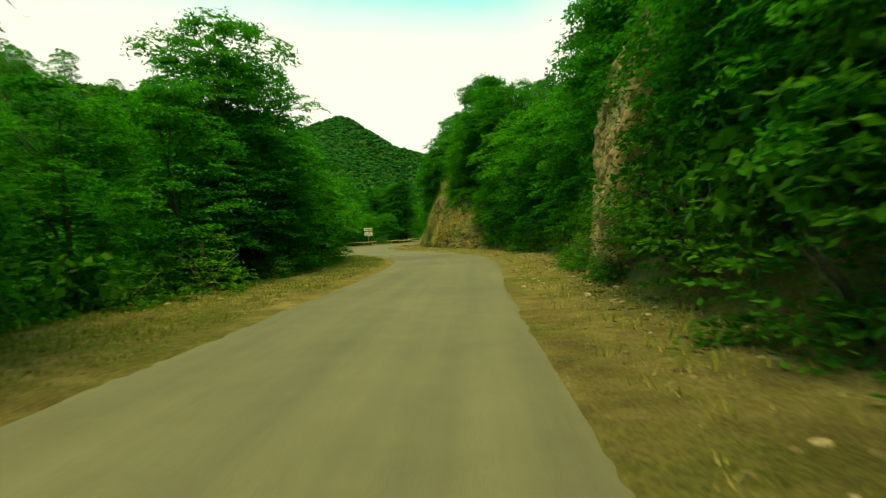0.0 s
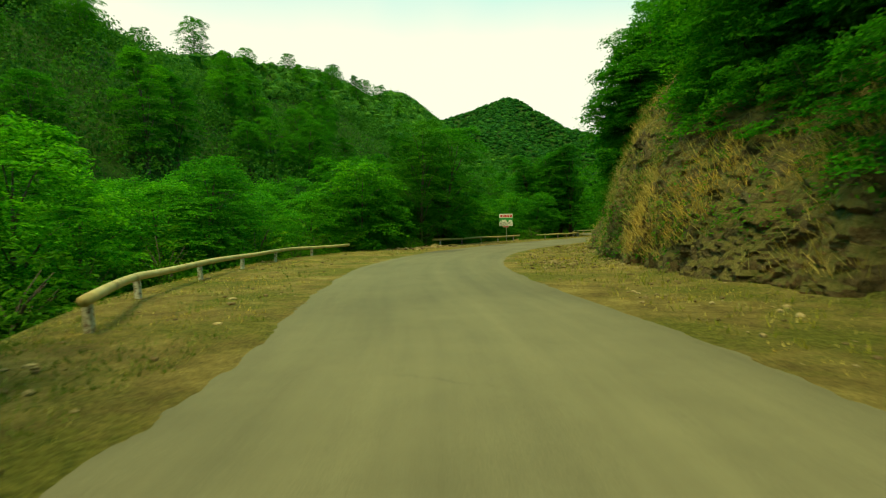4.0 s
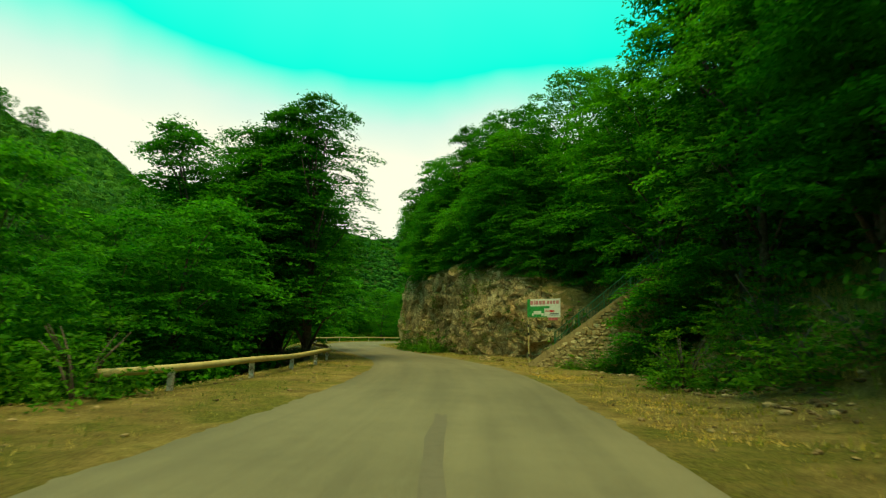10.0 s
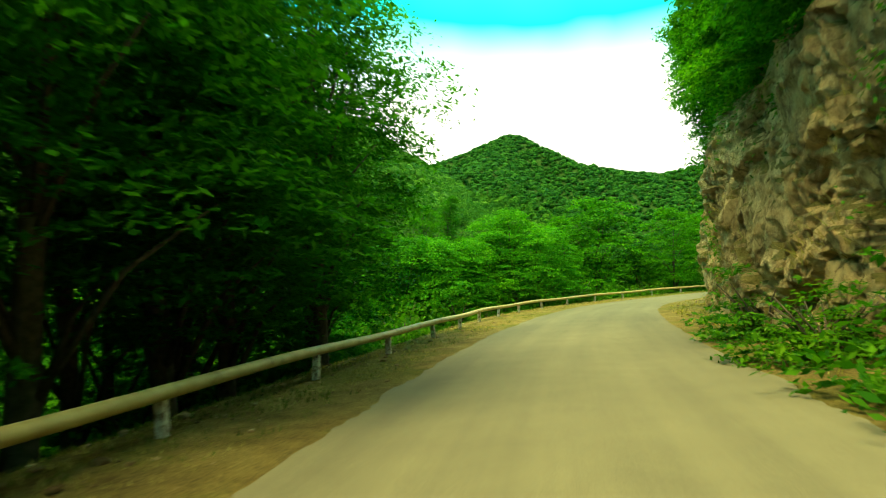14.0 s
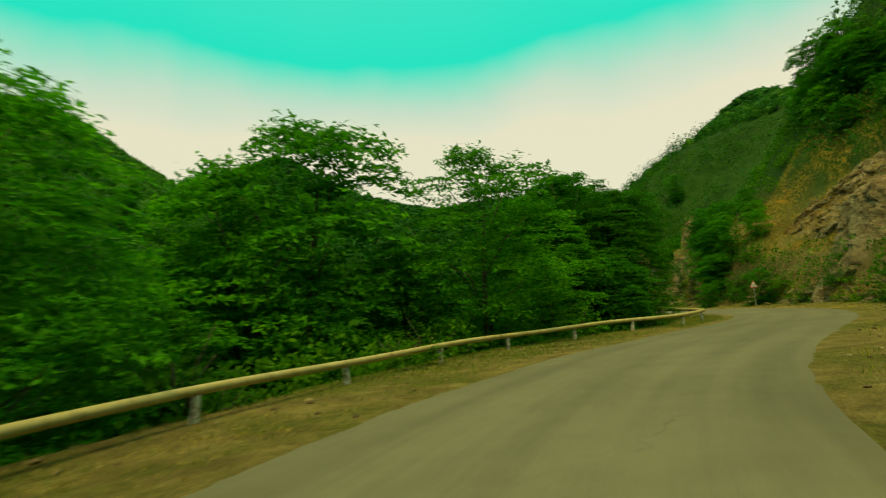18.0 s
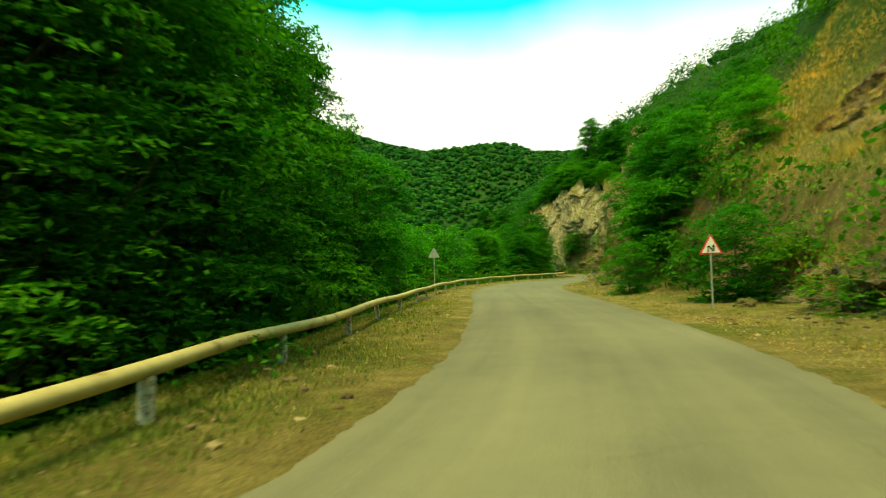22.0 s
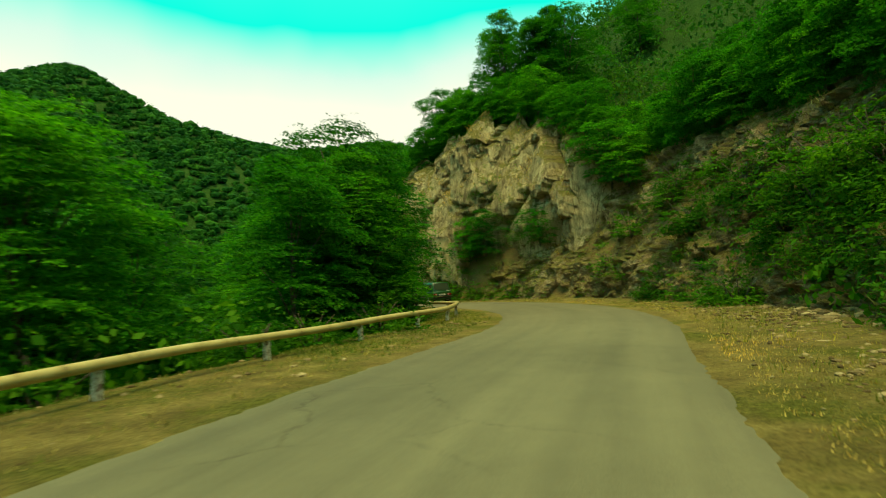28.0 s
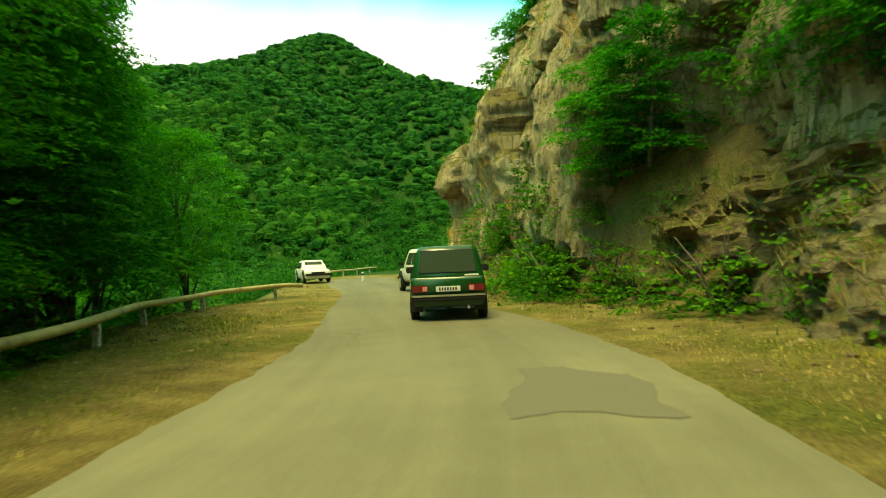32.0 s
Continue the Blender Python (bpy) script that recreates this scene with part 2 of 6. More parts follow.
bump_node(n, l, noise_node(n, l, 9, 8, p, 0.75).outputs["Fac"], b, 0.9, 0.12)

def rock_material(name, dark, mid, light, squash=(1, 1, 1), streaks=0.0, bare=0.0, rusty=0.6):
    m, n, l, b = material(name, mid, 0.88, 0.2)
    mp = n.new("ShaderNodeMapping")
    mp.inputs["Scale"].default_value = squash
    l.new(place_node(n), mp.inputs["Vector"])
    v = mp.outputs[0]
    n1 = noise_node(n, l, 0.55, 9, v, 0.68)
    r1 = ramp_node(n, l, n1.outputs["Fac"], [(0.30, dark), (0.5, mid), (0.70, light)])
    n2 = noise_node(n, l, 4.2, 9, v, 0.78)
    r2 = ramp_node(n, l, n2.outputs["Fac"], [(0.32, (0.46, 0.43, 0.38)), (0.5, (0.95, 0.94, 0.90)), (0.72, (1.32, 1.29, 1.2))])
    c = mix_node(n, l, 1.0, r1.outputs[0], r2.outputs[0], "MULTIPLY")
    rust = ramp_node(n, l, noise_node(n, l, 0.28, 5, place_node(n), 0.65).outputs["Fac"], [(0.50, (0.0, 0.0, 0.0)), (0.66, (rusty, rusty, rusty))])
    c = mix_node(n, l, rust.outputs[0], c.outputs[0], mix_node(n, l, 1.0, c.outputs[0], (1.05, 0.66, 0.36), "MULTIPLY").outputs[0])
    if streaks:
        mp2 = n.new("ShaderNodeMapping")
        mp2.inputs["Scale"].default_value = (2.6, 2.6, 0.22)
        l.new(place_node(n), mp2.inputs["Vector"])
        st = ramp_node(n, l, noise_node(n, l, 1.0, 7, mp2.outputs[0], 0.7).outputs["Fac"], [(0.32, (0.38, 0.36, 0.30)), (0.47, (0.95, 0.95, 0.93)), (0.7, (1.2, 1.18, 1.1))])
        c = mix_node(n, l, streaks, c.outputs[0], mix_node(n, l, 1.0, c.outputs[0], st.outputs[0], "MULTIPLY").outputs[0])
    w1 = mix_node(n, l, 1.1, v, noise_node(n, l, 0.9, 4, v, 0.6).outputs["Color"], "ADD")
    w1 = mix_node(n, l, 0.22, w1.outputs[0], n2.outputs["Color"], "ADD")
    cracks = []
    for size, width in ((0.62, 0.030), (2.3, 0.045)):
        vor = n.new("ShaderNodeTexVoronoi")
        vor.feature = "DISTANCE_TO_EDGE"
        vor.inputs["Scale"].default_value = size
        l.new(w1.outputs[0], vor.inputs["Vector"])
        cracks.append(ramp_node(n, l, vor.outputs["Distance"], [(0.0, (0.22, 0.20, 0.17)), (width, (1.0, 1.0, 1.0))]))
    crack = mix_node(n, l, 0.75, cracks[0].outputs[0], cracks[1].outputs[0], "MULTIPLY")
    patchy = ramp_node(n, l, noise_node(n, l, 0.8, 4, v).outputs["Fac"], [(0.40, (0.15, 0.15, 0.15)), (0.62, (0.95, 0.95, 0.95))])
    c = mix_node(n, l, patchy.outputs[0], c.outputs[0], mix_node(n, l, 1.0, c.outputs[0], crack.outputs[0], "MULTIPLY").outputs[0])
    geo = n.new("ShaderNodeNewGeometry")
    sep = n.new("ShaderNodeSeparateXYZ")
    l.new(geo.outputs["Normal"], sep.inputs[0])
    moss = noise_node(n, l, 1.3, 6, v, 0.7)
    ma = n.new("ShaderNodeMath")
    ma.operation = "MULTIPLY_ADD"
    l.new(sep.outputs["Z"], ma.inputs[0])
    ma.inputs[1].default_value = 0.9
    l.new(moss.outputs["Fac"], ma.inputs[2])
    mk = ramp_node(n, l, ma.outputs[0], [(0.80 + bare, (0.0, 0.0, 0.0)), (1.05 + bare, (1.0, 1.0, 1.0))])
    grassy = ramp_node(n, l, n2.outputs["Fac"], [(0.35, (0.09, 0.10, 0.02)), (0.7, (0.27, 0.21, 0.07))])
    c = mix_node(n, l, mk.outputs[0], c.outputs[0], grassy.outputs[0])
    l.new(c.outputs[0], b.inputs["Base Color"])
    h = mix_node(n, l, 0.6, n2.outputs["Fac"], crack.outputs[0], "MULTIPLY")
    bump_node(n, l, h.outputs[0], b, 1.0, 0.22)
    return m


ROCK_GREY = rock_material("grey rock", (0.06, 0.045, 0.022), (0.15, 0.115, 0.058), (0.28, 0.22, 0.125))
ROCK_PALE = rock_material("pale rock", (0.26, 0.19, 0.095), (0.52, 0.415, 0.22), (0.70, 0.59, 0.36), (1, 1, 0.6), 0.0, 0.1, 0.35)
ROCK_CLIFF = rock_material("streaked cliff rock", (0.18, 0.145, 0.085), (0.42, 0.355, 0.21), (0.62, 0.54, 0.35), (1, 1, 0.3), 0.9, 0.1, 0.25)
ROCK_TILT = rock_material("tilted rock", (0.12, 0.09, 0.045), (0.30, 0.24, 0.13), (0.48, 0.40, 0.25), (1, 1, 2.0), 0.0, 0.28, 0.3)
ROCK_RIB = rock_material("ribbed tan rock", (0.12, 0.09, 0.045), (0.33, 0.25, 0.13), (0.54, 0.43, 0.25), (1, 1, 0.5), 0.5, 0.1, 0.3)

RAIL_PAINT, n, l, b = material("pale yellow rail paint", (0.55, 0.5, 0.3), 0.55, 0.4)
p = place_node(n)
r = ramp_node(n, l, noise_node(n, l, 2.2, 8, p, 0.7).outputs["Fac"], [(0.30, (0.13, 0.075, 0.03)), (0.42, (0.38, 0.31, 0.12)), (0.7, (0.52, 0.44, 0.19))])
l.new(r.outputs[0], b.inputs["Base Color"])
POST_PAINT, n, l, b = material("chipped post paint", (0.5, 0.5, 0.42), 0.7)
r = ramp_node(n, l, noise_node(n, l, 11, 8, place_node(n), 0.75).outputs["Fac"], [(0.40, (0.13, 0.08, 0.045)), (0.52, (0.50, 0.49, 0.42)), (0.8, (0.66, 0.65, 0.58))])
l.new(r.outputs[0], b.inputs["Base Color"])


# ---- the road's line, and places along it: s metres on, d metres to the left ----
LINE = [(-2.2, -17.9), (-1.9, -10.3), (-1.6, -2.7), (-1.2, 4.9), (-0.8, 12.4), (-0.3, 20.0), (-0.0, 27.5), (-0.5, 35.1), (-2.5, 42.5), (-5.3, 49.6), (-7.7, 56.9), (-9.0, 64.6), (-9.2, 72.3), (-8.4, 80.0), (-7.2, 87.5), (-5.7, 95.0), (-4.0, 102.4), (-2.6, 109.8), (-1.9, 117.4), (-2.3, 125.0), (-3.4, 132.5), (-4.3, 140.1), (-4.8, 147.7), (-4.9, 155.4), (-4.0, 163.0), (-1.2, 170.4), (2.9, 177.1), (7.9, 182.9), (12.9, 188.4), (16.8, 194.8), (18.8, 202.1), (19.7, 209.7), (20.3, 217.3), (20.8, 224.9), (21.9, 232.5), (24.1, 240.0), (27.2, 247.1), (30.9, 253.9), (34.5, 260.3), (36.7, 267.4), (37.0, 274.6), (35.4, 281.8), (32.3, 288.5), (29.4, 295.5), (25.8, 301.9), (22.6, 308.2), (20.4, 315.2), (19.4, 322.5), (18.8, 330.0)]
HALF = ((-18, 2.5), (15, 2.35), (35, 2.8), (70, 2.9), (98, 3.2), (110, 3.0), (125, 2.6), (145, 2.9), (160, 2.8), (180, 3.2),
        (190, 3.1), (207, 2.5), (225, 2.7), (250, 3.0), (275, 2.7), (292, 2.7), (302, 2.1), (316, 2.1), (328, 2.5), (345, 2.7))


def _spline(points, step):
    q = [np.array(a, float) for a in points]
    q = [2 * q[0] - q[1]] + q + [2 * q[-1] - q[-2]]
    out = []
    for k in range(1, len(q) - 2):
        for u in np.arange(0, 1, 0.05):
            a, b, c, d = q[k - 1:k + 3]
            out.append(0.5 * (2 * b + (c - a) * u + (2 * a - 5 * b + 4 * c - d) * u**2 + (3 * b - a - 3 * c + d) * u**3))
    out = np.array(out)
    s = np.r_[0, np.cumsum(np.hypot(*np.diff(out, axis=0).T))]
    at_s = np.arange(0, s[-1], step)
    return np.c_[np.interp(at_s, s, out[:, 0]), np.interp(at_s, s, out[:, 1])], at_s


AX, AXS = _spline(LINE, 0.5)
AXS = AXS - 18.0
S_END = AXS[-1]
_t = np.gradient(AX, axis=0)
_k = np.ones(25) / 25
_t = np.c_[np.convolve(np.pad(_t[:, 0], 12, "edge"), _k, "valid"), np.convolve(np.pad(_t[:, 1], 12, "edge"), _k, "valid")]
_t /= np.hypot(_t[:, 0], _t[:, 1])[:, None]
AXN = np.c_[-_t[:, 1], _t[:, 0]]


def table(rows, s):
    a = np.array(rows, float)
    return np.interp(s, a[:, 0], a[:, 1])


def half(s):
    return table(HALF, s)


def along(s, d):
    """x, y of arrays s, d. Far from the road all goes straight across."""
    s, d = np.asarray(s, float), np.asarray(d, float)
    c = np.stack([np.interp(s, AXS, AX[:, 0]), np.interp(s, AXS, AX[:, 1])], -1)
    c = c + np.stack([0.1 * np.maximum(s - S_END, 0), np.maximum(s - S_END, 0) + np.minimum(s - AXS[0], 0)], -1)
    nl = np.stack([np.interp(s, AXS, AXN[:, 0]), np.interp(s, AXS, AXN[:, 1])], -1)
    near = np.clip(d, -26, 26)
    return c + nl * near[..., None] + np.stack([-(d - near), 0 * d], -1)


def road_at(s):
    """Place and heading (degrees from +y to the left) of the road's middle."""
    x, y = along(s, 0.0)
    x1, y1 = along(s + 1, 0.0)
    x0, y0 = along(s - 1, 0.0)
    return x, y, math.degrees(math.atan2(-(x1 - x0), y1 - y0))


def near_road(x, y):
    k = np.argmin((AX[:, 0] - x) ** 2 + (AX[:, 1] - y) ** 2)
    return AXS[k], (x - AX[k, 0]) * AXN[k, 0] + (y - AX[k, 1]) * AXN[k, 1]


# distance from the road's middle to the foot of the bank, and how high the bank climbs steeply
FOOT = ((-40, 5.5), (0, 5.5), (12, 5.0), (20, 5.3), (30, 6.5), (40, 7.0), (50, 7.2), (60, 7.4), (70, 7.4), (80, 7.2), (95, 7.0), (110, 8.0),
        (118, 8.5), (124, 7.5), (130, 5.6), (140, 4.6), (150, 4.8), (158, 5.9), (165, 9.0), (185, 9.0), (200, 8.0), (212, 7.2), (224, 7.2), (230, 6.4), (236, 5.8), (242, 5.6),
        (250, 6.8), (262, 8.5), (272, 7.2), (285, 6.2), (296, 5.6), (303, 4.6), (310, 4.3), (317, 4.7), (324, 6.0), (340, 8.0))
STEEP = ((-40, 3), (8, 3), (14, 4), (20, 2.6), (28, 1.2), (40, 1.6), (46, 4), (60, 6), (72, 6), (79, 1.6), (95, 1.2), (114, 1.2), (126, 4.5),
         (134, 5.5), (146, 5), (155, 6.5), (160, 5.5), (166, 2.5), (190, 3.5), (210, 3.5), (226, 4), (232, 5.5), (244, 6), (252, 4.5), (262, 3.5), (272, 3.5), (282, 3.5), (288, 4.5), (293, 7), (300, 10), (305, 10.5), (318, 10), (340, 8))
RAIL_D = ((-40, 5.5), (30, 5.6), (40, 5.8), (45, 5.1), (50, 6.4), (57, 7.0), (66, 8.6), (76, 8.4), (85, 7.6), (95, 7.3), (100, 7.2), (108, 5.6), (114, 5.2), (124, 4.4), (133, 4.4),
          (146, 4.4), (155, 5.0), (165, 5.4), (173, 6.0), (185, 6.7), (191, 5.8), (195, 4.5), (198, 3.9), (204, 3.95), (209, 4.7), (220, 5.0), (232, 4.6), (240, 4.4), (255, 5.0), (263, 5.6),
          (270, 5.3), (277, 4.5), (281, 4.2), (283.5, 3.9), (287.5, 4.9), (294, 5.8), (300, 6.3), (305, 5.8), (309, 3.9), (316, 3.6), (330, 3.4), (345, 3.6))
RIDGES = (((-96, -120, 42), (-92, 60, 35), (-96, 130, 34), (-102, 190, 43), (-112, 235, 57), (-106, 268, 56), (-120, 340, 70), (-137, 402, 80), (-133, 422, 80), (-131, 440, 70),
           (-92, 460, 75), (-90, 532, 105), (-156, 507, 88), (-330, 560, 110)),
          ((-90, 532, 105), (-39, 507, 75), (9, 533, 69), (60, 540, 68)),
          ((-60, 900, 126), (60, 800, 108), (120, 780, 114), (220, 760, 114), (400, 760, 128)),
          ((75, -120, 66), (72, 60, 66), (78, 150, 58), (95, 205, 62), (112, 260, 70), (122, 330, 72), (150, 420, 76), (230, 520, 90)))


def hills(x, y):
    """Height of the slopes round the valley, for arrays."""
    best = np.full(np.shape(x), -6.0)
    for line in RIDGES:
        for (ax, ay, az), (bx, by, bz) in zip(line, line[1:]):
            ux, uy = bx - ax, by - ay
            k = np.clip(((x - ax) * ux + (y - ay) * uy) / (ux * ux + uy * uy), 0, 1)
            far = np.hypot(x - ax - k * ux, y - ay - k * uy)
            best = np.maximum(best, az + k * (bz - az) - 0.84 * np.sqrt(far * far + 90) + 11.0)
    return best + 3.5 * np.sin(x * 0.045 + 1.3 * np.sin(y * 0.021)) * np.sin(y * 0.037 + 0.8) * np.clip((best + 6) / 20, 0, 1)


def ground_z(s, d):
    """Height of the ground, for arrays s, d."""
    s, d = np.broadcast_arrays(np.asarray(s, float), np.asarray(d, float))
    xy = along(s, d)
    hill = hills(xy[..., 0], xy[..., 1])
    u = -d - table(FOOT, s)
    c = table(STEEP, s)
    wide = 0.34 * c + 0.5 + 0.5 * np.clip((c - 4) / 4, 0, 1)
    low = 0.10 + 0.5 * np.clip((s - 222) / 8, 0, 1) * np.clip((262 - s) / 10, 0, 1) + 0.35 * np.clip((s - 74) / 6, 0, 1) * np.clip((112 - s) / 6, 0, 1)
    bank = np.where(u < 0, low * np.clip((u + 2.4) / 2.4, 0, 1) ** 1.6, low + c * np.clip(u / wide, 0, 1) ** 0.8 + 0.78 * np.clip(u - wide, 0, 40) + 0.4 * np.clip(u - wide - 40, 0, 30))
    gorge = np.clip((s - 198) / 18, 0, 1) * np.clip((270 - s) / 16, 0, 1)
    bank = bank + 0.6 * gorge * np.clip(u - 8, 0, 30)
    e = d - table(RAIL_D, s) - 0.6
    left = -5.0 * np.clip(e / 9.0, 0, 1) ** 1.3
    left = np.where(e > 14, np.maximum(left, np.minimum(hill, -5 + 0.75 * (e - 14))), left)
    z = np.where(d < 0, bank, left)
    on = np.clip((s - S_END - 4) / 50, 0, 1)
    z = z + (np.maximum(hill, -4) - z) * on * on * (3 - 2 * on)
    return z - 0.012 * (np.abs(d) < half(s) + 0.25)


# ---- mesh helpers ----
def mesh_object(name, verts, faces, mat, smooth=False, parent=None):
    me = bpy.data.meshes.new(name)
    me.from_pydata([tuple(v) for v in verts], [], [tuple(f) for f in faces])
    me.materials.append(mat)
    if smooth:
        me.polygons.foreach_set("use_smooth", np.ones(len(me.polygons), bool))
    me.update()
    ob = new(name, me)
    if parent is not None:
        ob.parent = parent
    return ob


def big_mesh(name, verts, quads, mat, smooth=False, parent=None):
    """The same from numpy arrays of quads."""
    me = bpy.data.meshes.new(name)
    v, q = np.asarray(verts, np.float32), np.asarray(quads, np.int32)
    me.vertices.add(len(v))
    me.vertices.foreach_set("co", v.ravel())
    me.loops.add(q.size)
    me.loops.foreach_set("vertex_index", q.ravel())
    me.polygons.add(len(q))
    me.polygons.foreach_set("loop_start", np.arange(0, q.size, q.shape[1], dtype=np.int32))
    me.polygons.foreach_set("use_smooth", np.full(len(q), smooth))
    me.materials.append(mat)
    me.update(calc_edges=True)
    me.validate()
    ob = new(name, me)
    if parent is not None:
        ob.parent = parent
    return ob


def grid_quads(rows, cols):
    i = np.arange(rows - 1)[:, None] * cols + np.arange(cols - 1)[None]
    return np.stack([i, i + 1, i + cols + 1, i + cols], -1).reshape(-1, 4)


def part(name, bm, mat, parent, label="", smooth=False):
    """Links a bmesh as one mesh object under a thing or a part."""
    me = bpy.data.meshes.new(name)
    bm.to_mesh(me)
    bm.free()
    me.materials.append(mat)
    if smooth:
        for poly in me.polygons:
            poly.use_smooth = True
    ob = new(name, me)
    ob.parent = parent
    return tagged(ob, label)


def empty(name, m, label, category, group="", kind=""):
    ob = new(name)
    ob.matrix_world = m
    return tagged(ob, label, category, group, kind)


def box(bm, x0, x1, y0, y1, z0, z1, bevel=0.0, m=None):
    r = bmesh.ops.create_cube(bm, size=1)
    t = Matrix.Translation(((x0 + x1) / 2, (y0 + y1) / 2, (z0 + z1) / 2)) @ Matrix.Diagonal((x1 - x0, y1 - y0, z1 - z0, 1))
    bmesh.ops.transform(bm, matrix=(m @ t) if m else t, verts=r["verts"])
    if bevel:
        edges = list({e for v in r["verts"] for e in v.link_edges})
        bmesh.ops.bevel(bm, geom=edges, offset=bevel, segments=2, affect="EDGES")
    return bm


def tube(points, radii, sides=8, cap=True):
    """Rings of a bent tapered pipe: verts, faces."""
    pts = [Vector(p) for p in points]
    verts, faces = [], []
    for k, p in enumerate(pts):
        ahead = (pts[min(k + 1, len(pts) - 1)] - pts[max(k - 1, 0)]).normalized()
        side = ahead.cross(Vector((0, 0, 1)) if abs(ahead.z) < 0.9 else Vector((0, 1, 0))).normalized()
        up = side.cross(ahead)
        rad = radii[k] if hasattr(radii, "__len__") else radii
        for j in range(sides):
            a = 2 * math.pi * j / sides
            verts.append(p + (side * math.cos(a) + up * math.sin(a)) * rad)
    for k in range(len(pts) - 1):
        for j in range(sides):
            a, b = k * sides + j, k * sides + (j + 1) % sides
            faces.append((a, b, b + sides, a + sides))
    if cap:
        faces.append(tuple(range(sides))[::-1])
        faces.append(tuple(range(len(verts) - sides, len(verts))))
    return verts, faces


def tube_into(bm, points, radii, sides=8):
    v, f = tube(points, radii, sides)
    made = [bm.verts.new(p) for p in v]
    for face in f:
        bm.faces.new([made[k] for k in face])
    return bm


# ---- ground: one sheet out to the far hills ----
gs = np.concatenate([np.arange(-320, -40, 20), np.arange(-40, 330, 1.0), np.arange(330, 460, 2.5), np.arange(460, 760, 7), np.arange(760, 1500, 20)])
gd = np.concatenate([-np.geomspace(560, 34, 56), -np.arange(32, 16, -1.0), -np.arange(16, 4, -0.4), np.arange(-4, 4.1, 1.0), np.arange(4.5, 16, 0.7),
                     np.arange(16, 34, 2.0), np.geomspace(34, 560, 70)])
GS, GD = np.meshgrid(gs, gd, indexing="ij")
gxy = along(GS, GD)
gz = ground_z(GS, GD)
wav = 0.5 * np.sin(gxy[..., 0] * 0.9 + 2 * np.sin(gxy[..., 1] * 0.31)) * np.sin(gxy[..., 1] * 0.77 + 1.7 * np.sin(gxy[..., 0] * 0.4))
off_road = np.clip((np.abs(GD) - half(GS) - 0.3) / 1.5, 0, 1)
gz = gz + off_road * (0.06 * wav + 0.5 * wav * np.clip((-GD - table(FOOT, GS)) / 3, 0, 1))
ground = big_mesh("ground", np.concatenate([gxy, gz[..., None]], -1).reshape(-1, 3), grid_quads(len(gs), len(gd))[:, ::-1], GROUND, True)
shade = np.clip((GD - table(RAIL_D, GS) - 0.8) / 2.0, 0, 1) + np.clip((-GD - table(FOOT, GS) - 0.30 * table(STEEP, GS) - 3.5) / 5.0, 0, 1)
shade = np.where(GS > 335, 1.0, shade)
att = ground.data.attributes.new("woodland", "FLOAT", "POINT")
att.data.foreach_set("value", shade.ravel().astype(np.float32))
tagged(ground, "dry grass, bare soil and steep forest slopes of the valley", "ground", kind="structure")

from mathutils import bvhtree
_sheet = np.concatenate([gxy, gz[..., None]], -1).reshape(-1, 3)
_tree = bvhtree.BVHTree.FromPolygons(_sheet.tolist(), grid_quads(len(gs), len(gd)).tolist())


def sheet_z(x, y):
    hit = _tree.ray_cast(Vector((x, y, 400)), Vector((0, 0, -1)))[0]
    return hit.z if hit else -5.0


# ---- road: a cambered asphalt sheet with crumbling edges ----
rs = np.arange(-40, 328, 0.2)
rk = np.linspace(-1, 1, 15)
RS, RK = np.meshgrid(rs, rk, indexing="ij")
edge = 0.05 * np.sin(RS * 1.3 + 2.2 * np.sin(RS * 0.37)) + 0.05 * np.sin(RS * 4.3 + 3 * np.sin(RS * 0.9)) + 0.05 * np.sin(RS * 9.7 + 4 * np.sin(RS * 2.1))
RD = RK * (half(RS) + np.where(RK > 0, edge, -edge * np.cos(RS * 0.3)) * (np.abs(RK) > 0.9))
rxy = along(RS, RD)
rz = 0.05 - 0.035 * RK**2 - 0.06 * (np.abs(RK) > 0.99) + 0.003 * np.sin(RS * 0.7 + RD) * np.sin(RD * 1.3 + 0.4)
road = big_mesh("road", np.concatenate([rxy, rz[..., None]], -1).reshape(-1, 3), grid_quads(len(rs), len(rk))[:, ::-1], ASPHALT, True)
uvw = np.stack([RS, RD, RK], -1).reshape(-1, 3).astype(np.float32)
lay = road.data.attributes.new("lay", "FLOAT_VECTOR", "POINT")
lay.data.foreach_set("vector", uvw.ravel())
tagged(road, "worn grey asphalt mountain road with crumbling unmarked edges", "road", kind="structure")

